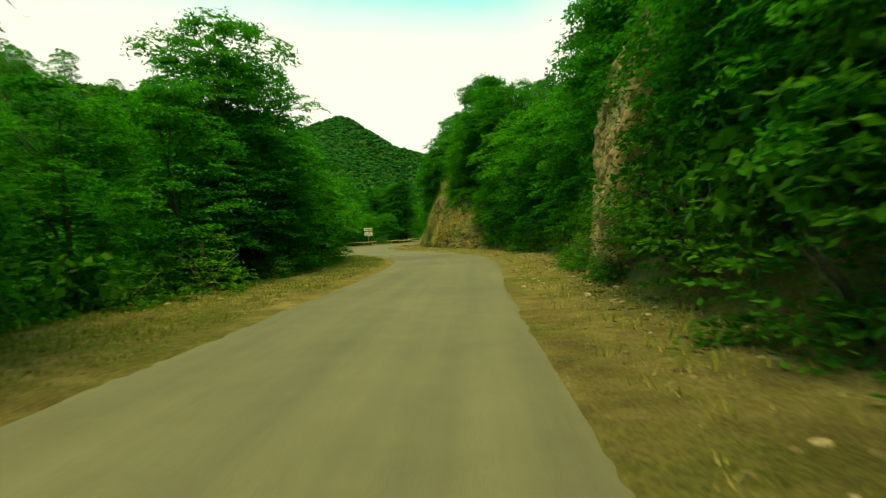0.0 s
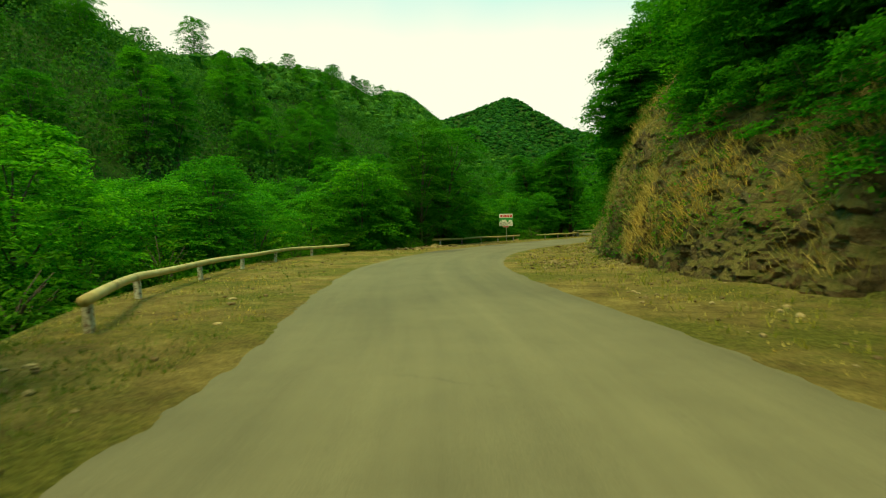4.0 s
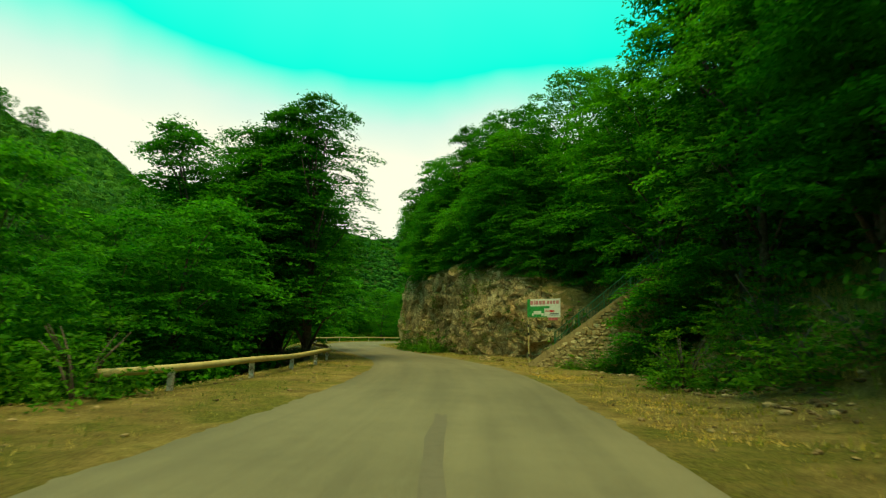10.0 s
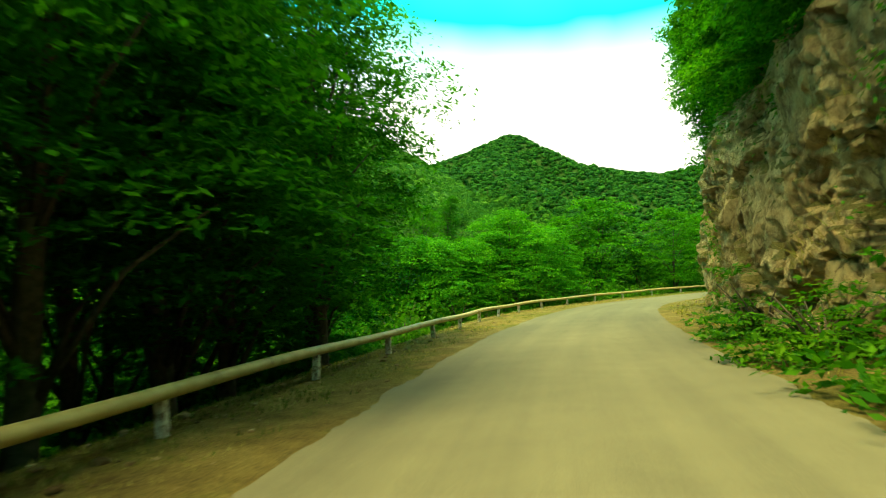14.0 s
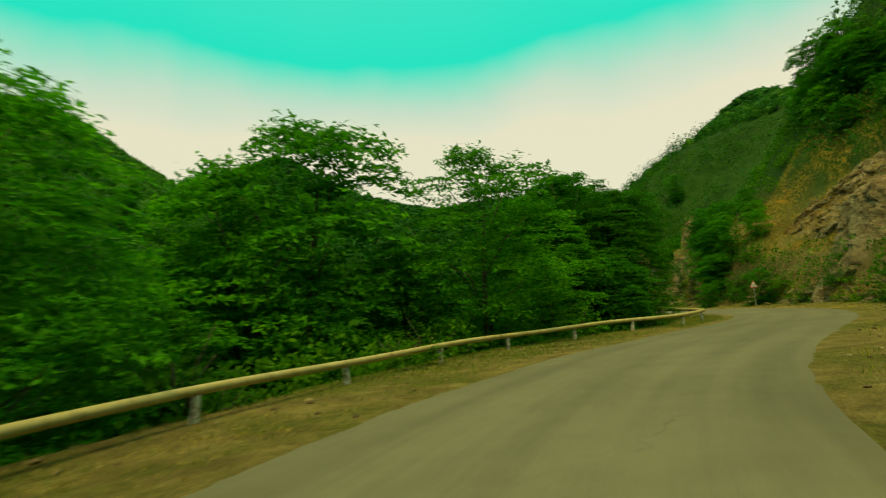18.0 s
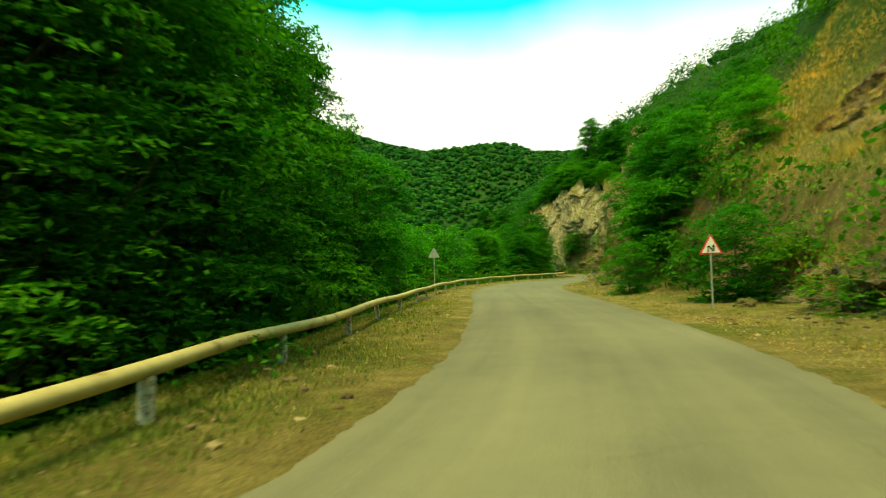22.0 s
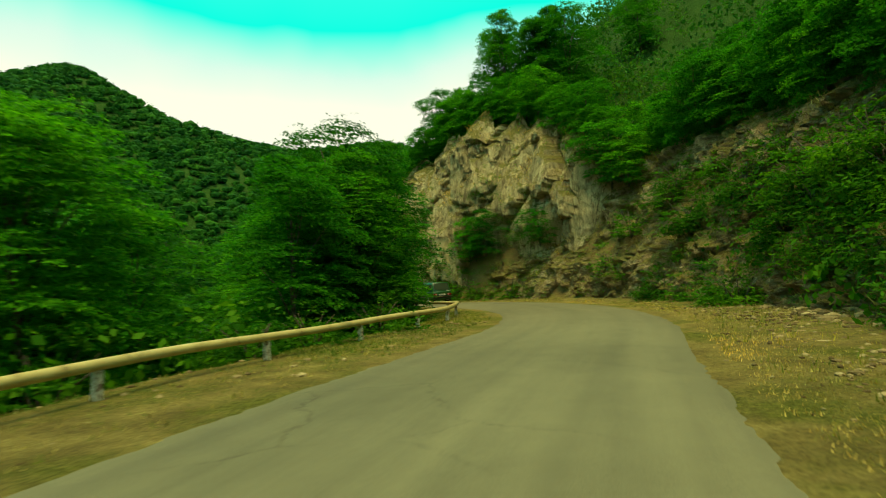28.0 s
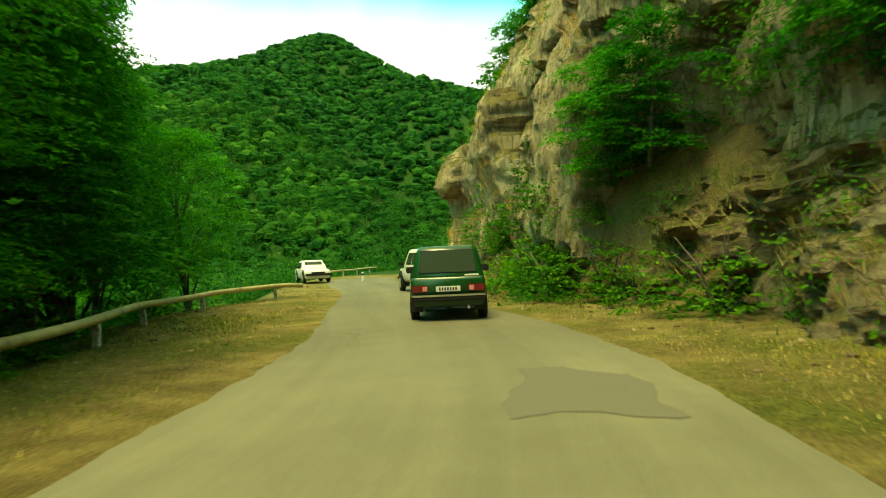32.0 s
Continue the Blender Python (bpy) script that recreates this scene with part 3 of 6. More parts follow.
# ---- rock faces beside the road ----
def rock_face(name, label, s0, s1, high, mat, proud=0.5, lean=0.22, block=(0.55, 0.55, 0.55), rough=0.8, step=0.19, d_shift=None, tilt=0.0, fine=1.0, facet=1.3, swell=0.6):
    """A broken rock wall from s0 to s1 along the foot of the bank; high: rows of s and height."""
    ss = np.arange(s0, s1 + step, step)
    top = table(high, ss) * np.array([1 + 0.16 * noise.noise(Vector((s * 0.45, s0, 2.0))) + 0.07 * noise.noise(Vector((s * 1.7, s0, 5.0))) for s in ss])
    nv = max(12, int(top.max() / step))
    verts = []
    for k, s in enumerate(ss):
        foot = table(FOOT, s) - proud
        taper = min(1.0, (s - s0) / 2.0, (s1 - s) / 2.0)
        x0, y0 = along(s, 0.0)
        x1, y1 = along(s, -1.0)
        ox, oy = x1 - x0, y1 - y0
        tx, ty = -oy, ox
        for j in range(nv + 1):
            v = j / nv
            z = -0.4 + v * (top[k] + 0.4)
            out = foot + lean * max(z, 0) + (1 - max(taper, 0.0)) * 2.0
            if d_shift is not None:
                out += table(d_shift, z)
            if v > 0.86:
                out += (v - 0.86) * 7 * 1.2
            px, py = x0 + ox * out, y0 + oy * out
            q = Vector((px, py, z))
            warp = noise.noise_vector(q * 0.45) * 0.8 + noise.noise_vector(q * 1.4 + Vector((9, 4, 2))) * 0.3
            qq = Vector(((px + warp.x) * block[0], (py + warp.y) * block[1], (z + warp.z) * block[2] + tilt * s))
            dist, cells = noise.voronoi(qq)
            cell = cells[0]
            h = noise.noise(cell * 7.31) * rough + facet * rough * (qq - cell).dot(noise.noise_vector(cell * 3.9))
            q2 = qq * 2.6 + Vector((3, 1, 7))
            dist2, cells2 = noise.voronoi(q2)
            h += rough * fine * (0.36 * noise.noise(cells2[0] * 5.17) + 0.42 * facet * (q2 - cells2[0]).dot(noise.noise_vector(cells2[0] * 4.3)))
            q3 = qq * 6.3 + Vector((8, 2, 5))
            cells3 = noise.voronoi(q3)[1]
            h += rough * fine * (0.15 * noise.noise(cells3[0] * 4.3) + 0.16 * facet * (q3 - cells3[0]).dot(noise.noise_vector(cells3[0] * 2.9)))
            h += noise.fractal(q * 1.9, 0.9, 2.1, 4) * 0.08 + noise.noise(q * 0.22) * swell
            h -= max(0.0, 0.09 - (dist[1] - dist[0])) * 3.5 * rough + max(0.0, 0.10 - (dist2[1] - dist2[0])) * 1.2 * rough * fine
            h *= 0.35 + 0.65 * max(taper, 0.0)
            along_shift = noise.noise(cell * 3.7) * 0.12
            verts.append((px - ox * h + tx * along_shift, py - oy * h + ty * along_shift, z + noise.noise(q * 0.9) * 0.15 * (v > 0)))
    ob = big_mesh(name, verts, grid_quads(len(ss), nv + 1), mat, True)
    ob.data.set_sharp_from_angle(angle=radians(24))
    return tagged(ob, label, "rock face", kind="structure")


ROCK_BROWN_GREY = rock_material("grey-brown rock", (0.11, 0.085, 0.048), (0.29, 0.235, 0.135), (0.50, 0.42, 0.26), (1, 1, 1.6), 0.0, 0.1, 0.35)
ROCK_TAN = rock_material("tan rock", (0.27, 0.185, 0.08), (0.56, 0.41, 0.19), (0.70, 0.55, 0.29), (1, 1, 1), 0.0, 0.2, 0.4)
LOW_ROCK = ((256, 2.6), (264, 3.4), (270, 5.0), (276, 8.5), (282, 9), (288, 9.0), (292, 6.5), (296, 5.0), (300, 3.2))
CLIFF = ((289, 8), (292, 12), (296, 14.6), (303, 15.0), (308, 13.6), (314, 11.2), (320, 7.5))
ROCKS = {}
for spot, label, s0, s1, high, mat, proud, lean, block, rough, step, shift, tilt, fine, facet, swell in (
        (1, "golden-tan crumbling rock outcrop between leafy shrubs", 12.5, 21, ((12.5, 5), (15, 8), (18, 7.5), (21, 4.5)), ROCK_TAN, 0.3, 0.16, (0.8, 0.8, 0.7), 0.20, 0.09, None, 0.0, 0.8, 0.9, 0.7),
        (2, "rough brown and grey rock wall with dry grass on top", 44.5, 77, ((44, 2.5), (48, 4.2), (55, 5.2), (62, 6), (68, 8.5), (73, 8.5), (77, 4)), ROCK_GREY, 0.8, 0.42, (1.5, 1.5, 1.3), 0.24, 0.12, None, 0.0, 1.2, 1.0, 1.1),
        (3, "tall pale ochre cliff of cracked layered stone", 121, 163, ((121, 2.6), (126, 5.4), (132, 6.6), (140, 6.4), (146, 6.6), (152, 8.4), (156, 7.4), (159, 6.0), (163, 3)), ROCK_PALE, 0.7, 0.07, (0.75, 0.75, 0.95), 0.31, 0.10, None, 0.10, 1.15, 1.3, 0.8),
        (4, "slanting grey slabs of rock on a grassy bank", 201, 228, ((201, 2.5), (208, 3.5), (213, 6), (217, 11), (221, 12), (225, 10), (228, 5)), ROCK_TILT, 0.5, 0.78, (0.3, 0.3, 1.3), 0.62, 0.12, None, 0.36, 1.5, 1.2, 0.8),
        (8, "smooth pale leaning rock outcrop among bushes", 210.5, 217.5, ((210, 5), (212.5, 9), (215.5, 8.5), (217.5, 5)), ROCK_TILT, 0.5, 0.45, (0.3, 0.3, 0.25), 0.7, 0.14, None, 0.3, 0.6, 1.2, 0.6),
        (5, "broken tan roadside cliff with bulging ribs and grass", 229.5, 256, ((229, 1.8), (233, 3.2), (237, 4.4), (240, 6.6), (243, 11), (248, 10), (256, 4)), ROCK_RIB, 0.7, 0.24, (0.4, 0.4, 0.20), 1.1, 0.13, None, 0.0, 0.9, 1.5, 0.9),
        (6, "low dark overhanging rock below green slopes", 256, 300, LOW_ROCK, ROCK_BROWN_GREY, 0.6, 0.42, (0.7, 0.7, 1.0), 0.62, 0.12, ((0, 0), (2.2, -0.3), (3.2, 0.3), (5, 0.5)), 0.0, 1.25, 1.3, 0.8),
        (7, "towering cream-coloured cliff with vertical cracks", 289, 322, CLIFF, ROCK_CLIFF, 0.8, 0.25, (0.30, 0.30, 0.17), 0.95, 0.11, ((0, 0.9), (3.5, 0.8), (5.5, 0)), 0.0, 0.42, 1.6, 0.7)):
    ROCKS[spot] = rock_face("rock_face_%d" % spot, label, s0, s1, high, mat, proud, lean, block, rough, step, shift, tilt, fine, facet, swell)


# ---- trees ----
def leaf_quads(centres, normals, sizes, rng, broad=0.42):
    """Kite-shaped leaf pairs as quads round each centre."""
    n = len(centres)
    a = rng.normal(size=(n, 3))
    u = np.cross(normals, a)
    u /= np.linalg.norm(u, axis=1)[:, None] + 1e-9
    v = np.cross(normals, u)
    v /= np.linalg.norm(v, axis=1)[:, None] + 1e-9
    sz = sizes[:, None]
    verts = np.stack([centres - u * sz, centres + v * sz * broad - u * sz * 0.1, centres + u * sz, centres - v * sz * broad - u * sz * 0.1], 1)
    return verts.reshape(-1, 3), np.arange(4 * n).reshape(-1, 4)


def sprays(anchors, outs, count, size, reach, rng, droop=0.25):
    """Leaves in flat drooping sprays that grow from anchors along outs."""
    m = len(anchors)
    k = rng.random((m, count))
    fan = rng.normal(size=(m, count)) * 0.42
    side = np.cross(outs, np.array([0, 0, 1.0])) + 1e-6
    side /= np.linalg.norm(side, axis=1)[:, None]
    pos = anchors[:, None] + outs[:, None] * (k * reach)[..., None] + side[:, None] * (fan * reach * (0.35 + k))[..., None]
    pos[..., 2] -= droop * reach * k**2 + rng.random((m, count)) * 0.05
    nrm = np.array([0, 0, 1.0]) + rng.normal(size=(m, count, 3)) * 0.42 + outs[:, None] * 0.25
    nrm /= np.linalg.norm(nrm, axis=-1)[..., None]
    return leaf_quads(pos.reshape(-1, 3), nrm.reshape(-1, 3), size * (0.7 + 0.6 * rng.random(m * count)), rng)


def make_tree(seed, high, wide, low=0.2, lobes=26, per=34, leaves=9, leaf=0.15, label="", conical=0.0, reach=0.75, name="tree", mat=None):
    rng = np.random.default_rng(seed)
    top = empty(name, Matrix(), label, "shrub" if name == "shrub" else "tree")
    # trunk and limbs
    bend = rng.normal(size=2) * 0.05 * high
    pts = [(bend[0] * t * t, bend[1] * t * t, high * 0.86 * t) for t in np.linspace(-0.06, 1, 9)]
    r0 = 0.015 * high
    vs, fs = tube(pts, [r0 * (1.25 - 1.05 * t) for t in np.linspace(0, 1, 9)], 8)
    lob = []
    for j in range(lobes):
        t = low + (1 - low) * (j + rng.random()) / lobes
        round_ = math.sqrt(max(0.03, 1 - ((t - 0.52) / 0.52) ** 2)) if t > 0.52 else 0.72 + 0.28 * (t - low) / (0.52 - low + 1e-6)
        rad = wide * ((1 - conical) * round_ + conical * (1.15 - t)) * (0.72 + 0.42 * rng.random())
        a = j * 2.39996 + rng.normal() * 0.35
        lob.append((rad * 0.66 * math.cos(a) + bend[0] * t * t, rad * 0.66 * math.sin(a) + bend[1] * t * t, high * t, rad * (0.42 + 0.16 * rng.random())))
    for x, y, z, rad in lob[::2]:
        st = max(0.05, z / high - 0.22)
        base = Vector((bend[0] * st * st, bend[1] * st * st, high * 0.86 * st))
        end = Vector((x, y, z))
        mid = base.lerp(end, 0.5) + Vector((0, 0, 0.04 * high))
        v2, f2 = tube([base, mid, end], [r0 * 0.45 * (1.1 - st), r0 * 0.25, r0 * 0.06], 5)
        k = len(vs)
        vs += v2
        fs += [tuple(i + k for i in f) for f in f2]
    trunk = mesh_object("trunk", vs, fs, BARK, True, top)
    tagged(trunk, "grey-brown trunk and limbs")
    # crown
    anchors, outs = [], []
    for x, y, z, rad in lob:
        g = rng.normal(size=(per, 3))
        g /= np.linalg.norm(g, axis=1)[:, None]
        g[:, 2] = np.abs(g[:, 2]) * 0.9 - 0.35
        shell = rad * (0.55 + 0.5 * rng.random(per))[:, None]
        p = np.array([x, y, z]) + g * shell * np.array([1, 1, 0.72])
        o = g * np.array([1, 1, 0.35]) + np.array([x, y, 0]) / (wide + 1e-6) * 0.35
        o /= np.linalg.norm(o, axis=1)[:, None]
        anchors.append(p)
        outs.append(o)
    v, q = sprays(np.concatenate(anchors), np.concatenate(outs), leaves, leaf, reach, rng)
    big_mesh("crown", v, q, mat or LEAF, False, top)
    return top


def make_bush(seed, high, wide, label, per=150, leaves=13, leaf=0.068, mat=None):
    rng = np.random.default_rng(seed)
    top = empty("bush", Matrix(), label, "bush")
    vs, fs = [], []
    for j in range(7):
        a = j * 0.9 + rng.random()
        e = Vector((wide * 0.5 * math.cos(a), wide * 0.5 * math.sin(a), high * (0.5 + 0.35 * rng.random())))
        v2, f2 = tube([(0, 0, -0.15), e * 0.5 + Vector((0, 0, 0.1 * high)), e], [0.03, 0.02, 0.008], 5)
        k = len(vs)
        vs += v2
        fs += [tuple(i + k for i in f) for f in f2]
    mesh_object("branchwork", vs, fs, BARK, True, top)
    g = rng.normal(size=(per, 3))
    g /= np.linalg.norm(g, axis=1)[:, None]
    g[:, 2] = np.abs(g[:, 2])
    lump = 0.75 + 0.35 * np.sin(3 * np.arctan2(g[:, 1], g[:, 0]) + seed)
    p = g * np.array([wide, wide, high]) * ((0.45 + 0.5 * rng.random(per)) * lump)[:, None]
    v, q = sprays(p, g * np.array([1, 1, 0.5]), leaves, leaf, 0.45, rng, 0.2)
    big_mesh("foliage", v, q, mat or LEAF_BUSH, False, top)
    return top


T_TALL = [make_tree(11, 13.0, 4.2, 0.16, 30, 42, 25, 0.108, "tall broad-leaved tree in full green leaf", name="beech_tree"),
          make_tree(12, 11.5, 3.9, 0.12, 28, 42, 25, 0.105, "tall leafy hornbeam with layered drooping sprays", name="beech_tree"),
          make_tree(13, 14.5, 3.6, 0.2, 30, 42, 25, 0.108, "tall narrow tree with dense dark foliage", 0.4, name="beech_tree")]
T_MID = [make_tree(21, 8.5, 3.3, 0.08, 24, 44, 23, 0.102, "broad-leaved roadside tree in full leaf"),
         make_tree(22, 7.5, 3.0, 0.06, 22, 44, 23, 0.10, "spreading green tree with low branches"),
         make_tree(23, 9.5, 2.8, 0.1, 24, 44, 23, 0.102, "slender leafy tree with an uneven crown")]
T_SMALL = [make_tree(31, 5.0, 2.3, 0.05, 16, 38, 20, 0.088, "young bushy tree with light green leaves", reach=0.6, name="shrub"),
           make_tree(32, 4.2, 2.0, 0.03, 14, 38, 20, 0.085, "low shrubby tree growing on the slope", reach=0.55, name="shrub")]
T_NEAR = [make_tree(51, 12.0, 3.9, 0.24, 30, 44, 24, 0.088, "tall hornbeam with fine dark green sprays", reach=0.85, name="hornbeam_tree"),
          make_tree(52, 13.0, 3.7, 0.28, 30, 44, 24, 0.085, "tall roadside tree with a bare lower trunk", reach=0.85, name="hornbeam_tree")]
T_NEAR.append(make_tree(53, 13.8, 4.0, 0.20, 40, 46, 22, 0.088, "tall pointed tree with dense drooping sprays", 0.5, 0.6, name="hornbeam_tree"))
# trees with the shade under the crowns put into their leaf colour
T_SHADED = [make_tree(54, 12.0, 4.0, 0.14, 34, 44, 24, 0.088, "tall tree crowding the rail, its leaves darkened for shade", reach=0.85, name="alder_tree", mat=LEAF_SHADED),
          make_tree(55, 13.6, 3.9, 0.18, 38, 46, 23, 0.088, "pointed tree with dense drooping sprays darkened for shade", 0.5, 0.65, name="alder_tree", mat=LEAF_SHADED)]
T_LIGHT = [make_tree(61, 8.2, 3.3, 0.08, 26, 44, 23, 0.098, "bright green spreading tree below the road", name="lime_tree", mat=LEAF_LIGHT),
           make_tree(62, 6.8, 2.9, 0.06, 22, 44, 23, 0.095, "low bright green tree on the slope", name="lime_tree", mat=LEAF_LIGHT)]
B_ALL = [make_bush(41, 1.7, 1.5, "dense green roadside bush"), make_bush(42, 1.2, 1.3, "low spreading green shrub"), make_bush(43, 2.2, 1.4, "upright leafy green bush")]
_used = set()
_rng = np.random.default_rng(5)


def plant(kind, x, y, z, size=1.0, group="", turn=None):
    a = _rng.random() * 360 if turn is None else turn
    m = pose(x, y, z, _rng.normal() * 2.5, _rng.normal() * 2.5, a) @ Matrix.Diagonal((size, size, size * (0.92 + 0.16 * _rng.random()), 1))
    if kind in _used:
        ob = copy_thing(kind, Matrix())
    else:
        ob = kind
        _used.add(kind)
    ob.matrix_world = m
    return tagged(ob, group=group)


def plant_at(kinds, s, d, size=1.0, group="", sink=0.15):
    x, y = along(s, d)
    return plant(kinds[_rng.integers(len(kinds))], x, y, float(ground_z(s, d)) - sink, size, group)


# rows of trees: from s, to s, nearest and farthest d, how many, kinds, size
LEFT_ROWS = ((-12, 26, 6.6, 8.6, 10, T_MID, 0.66), (-10, 30, 11, 15, 6, T_TALL, 0.52), (26, 38, 7.5, 10.5, 5, T_MID, 0.85),
             (44, 74, 11.0, 14, 10, T_LIGHT, 0.74), (75, 84, 9.6, 12, 4, T_SMALL, 1.2), (78, 88, 11, 15, 4, T_TALL, 0.8), (88, 112, 10, 13, 8, T_MID, 0.72),
             (111, 119, 8.5, 11, 3, T_MID, 0.9), (123, 140, 7.0, 8.8, 7, T_NEAR, 0.95), (123, 140, 10, 14, 5, T_TALL, 0.9), (137, 145, 6.4, 8, 4, T_NEAR, 0.9), (141, 147, 8.5, 10, 2, T_MID, 0.8),
             (142, 176, 11, 18, 10, T_LIGHT, 0.8), (138, 160, 12, 18, 7, T_LIGHT, 0.95), (160, 184, 14, 22, 6, T_LIGHT, 0.85), (157, 173, 10, 15, 7, T_LIGHT, 0.95), (204, 216, 7.4, 9.6, 6, T_SHADED, 0.8),
             (206, 220, 10.5, 15, 4, T_TALL, 0.95), (196, 204, 9, 12, 3, T_MID, 0.8), (214, 228, 8, 11, 3, T_MID, 0.65), (228, 262, 8.5, 13, 8, T_SMALL, 1.2),
             (262, 276, 8.0, 11, 4, T_MID, 0.72), (274, 288, 7.8, 10, 6, T_SHADED, 0.52), (288, 300, 8.5, 11, 5, T_NEAR, 0.64), (282, 300, 12, 16, 4, T_TALL, 0.62), (288, 300, 7.6, 8.8, 6, T_NEAR, 0.58), (277, 284, 7.4, 8.8, 5, T_NEAR, 0.58), (35, 42, 6.8, 8, 2, T_MID, 0.75), (-2, 5, 7.0, 9.0, 2, T_NEAR, 0.9))
RIGHT_ROWS = ((-8, 12, 6.6, 9.0, 7, T_MID, 0.9), (-6, 40, 10, 14, 9, T_TALL, 0.75), (20, 44, 7.6, 9.5, 8, T_MID, 0.95), (22, 44, 7.2, 8.2, 4, T_SMALL, 1.0), (44, 62, 9.8, 12.5, 6, T_MID, 0.9),
              (60, 74, 13, 17, 4, T_MID, 0.95), (74, 86, 9.2, 11.2, 5, T_TALL, 0.85), (84, 109, 11, 13, 9, T_MID, 1.0), (72, 92, 10.5, 12.5, 8, T_SMALL, 0.9), (80, 122, 13, 18, 9, T_TALL, 0.75), (98, 109, 9.2, 11.5, 4, T_TALL, 1.05), (110, 121, 14, 17, 4, T_TALL, 0.95), (121, 129, 10, 12, 3, T_TALL, 0.86),
              (122, 164, 11, 16, 8, T_MID, 0.8), (164, 200, 11.5, 15, 9, T_SMALL, 1.1), (188, 204, 11, 15, 8, T_MID, 0.9), (195, 205, 9.0, 12, 6, T_SMALL, 0.65), (206, 236, 18, 25, 9, T_MID, 0.62), (203, 216, 14.5, 19, 6, T_SMALL, 0.8), (216, 238, 18.5, 22, 7, T_SMALL, 0.8),
              (229, 241, 7.6, 9.5, 5, T_SMALL, 0.68), (232, 242, 10, 13, 4, T_SMALL, 0.55), (242, 260, 10.5, 14, 3, T_SMALL, 1.0), (280, 316, 13.0, 16, 6, T_SMALL, 1.1))
for s0, s1, d0, d1, count, kinds, size in LEFT_ROWS:
    for k in range(count):
        s = s0 + (s1 - s0) * (k + 0.2 + 0.6 * _rng.random()) / count
        plant_at(kinds, s, d0 + (d1 - d0) * _rng.random(), size * (0.85 + 0.3 * _rng.random()), "trees below the road")
for s0, s1, d0, d1, count, kinds, size in RIGHT_ROWS:
    for k in range(count):
        s = s0 + (s1 - s0) * (k + 0.2 + 0.6 * _rng.random()) / count
        plant_at(kinds, s, -(d0 + (d1 - d0) * _rng.random()), size * (0.85 + 0.3 * _rng.random()), "trees on the bank")
for kind, x, y, size in ((T_NEAR[2], -7.6, 121.8, 0.98), (T_NEAR[0], -9.0, 122.6, 0.8), (T_TALL[2], -18.0, 92.0, 0.82), (T_MID[2], -11.0, 121.6, 0.9), (T_MID[0], -16.8, 98.5, 0.95), (T_TALL[0], -16.6, 88.0, 0.9), (T_SHADED[1], 11.2, 213.8, 0.8), (T_TALL[0], -11.8, 37.5, 0.8), (T_TALL[1], -12.4, 33.0, 0.72), (T_SMALL[0], 26.2, 212.4, 0.62), (T_SMALL[0], 25.0, 219.6, 0.5), (T_MID[0], -0.4, 187.6, 1.02), (T_MID[2], -3.6, 189.0, 0.85), (T_MID[1], 7.2, 195.8, 0.82), (T_MID[1], 9.6, 199.6, 0.72), (T_MID[0], 5.4, 197.5, 0.85), (T_SMALL[0], 3.6, 192.0, 1.0)):
    s, d = near_road(x, y)
    plant(kind, x, y, float(ground_z(s, d)) - 0.15, size, "trees below the road")
# trees and shrubs along the upper edge of the rocks: from s, to s, past the foot by, how many, kinds, size
for s0, s1, u0, u1, count, kinds, size in ((-8, 14, 0.6, 1.8, 9, T_SMALL, 0.9), (13, 22, 2.2, 3.4, 4, T_MID, 0.7), (46, 60, 2.6, 3.6, 7, T_SMALL, 0.9), (72, 78, 2.0, 3.0, 3, T_MID, 0.9), (121, 160, 1.6, 2.6, 17, T_SMALL, 0.95),
                                           (122, 160, 2.4, 4.0, 9, T_MID, 0.75), (228, 256, 2.6, 4.0, 7, T_SMALL, 0.7), (279, 316, 5.0, 6.5, 14, T_SMALL, 0.9)):
    for k in range(count):
        s = s0 + (s1 - s0) * (k + 0.2 + 0.6 * _rng.random()) / count
        plant_at(kinds, s, -(float(table(FOOT, s)) + u0 + (u1 - u0) * _rng.random()), size * (0.8 + 0.4 * _rng.random()), "shrubs above the rocks")


def plant_top(high, s0, s1, u0, u1, count, kinds, size, group, below=0.3, lean=0.1):
    """Plants rooted on the rock faces: high gives the height at s, u how far they stand in from the foot."""
    for k in range(count):
        s = s0 + (s1 - s0) * (k + 0.15 + 0.7 * _rng.random()) / count
        z = float(table(high, s)) - below * (0.6 + 0.8 * _rng.random())
        x, y = along(s, -(float(table(FOOT, s)) + u0 + (u1 - u0) * _rng.random() + lean * z))
        plant(kinds[_rng.integers(len(kinds))], x, y, z - 0.2, size * (0.8 + 0.4 * _rng.random()), group)


ROCK_TOP = ((121, 2.6), (126, 5.4), (132, 6.6), (140, 6.4), (146, 6.6), (152, 8.4), (156, 7.4), (159, 6.0), (163, 3))
plant_top(ROCK_TOP, 138, 152, 1.2, 2.4, 5, T_MID, 1.0, "trees hanging over the cliff")
plant_top(ROCK_TOP, 127, 161, 0.0, 0.8, 13, T_MID, 0.72, "trees hanging over the cliff")
plant_top(ROCK_TOP, 124, 160, -0.2, 0.5, 15, T_SMALL, 0.8, "trees hanging over the cliff", 0.6)
plant_top(LOW_ROCK, 257, 286, -0.9, -0.2, 11, B_ALL, 1.05, "shrubs on the rock", 3.2, 0.42)
plant_top(LOW_ROCK, 257, 286, 0.4, 1.4, 12, T_SMALL, 0.62, "shrubs on the rock", 1.2, 0.42)
plant_top(LOW_ROCK, 266, 288, 0.6, 2.2, 17, T_SMALL, 0.95, "shrubs on the rock", 0.3, 0.42)
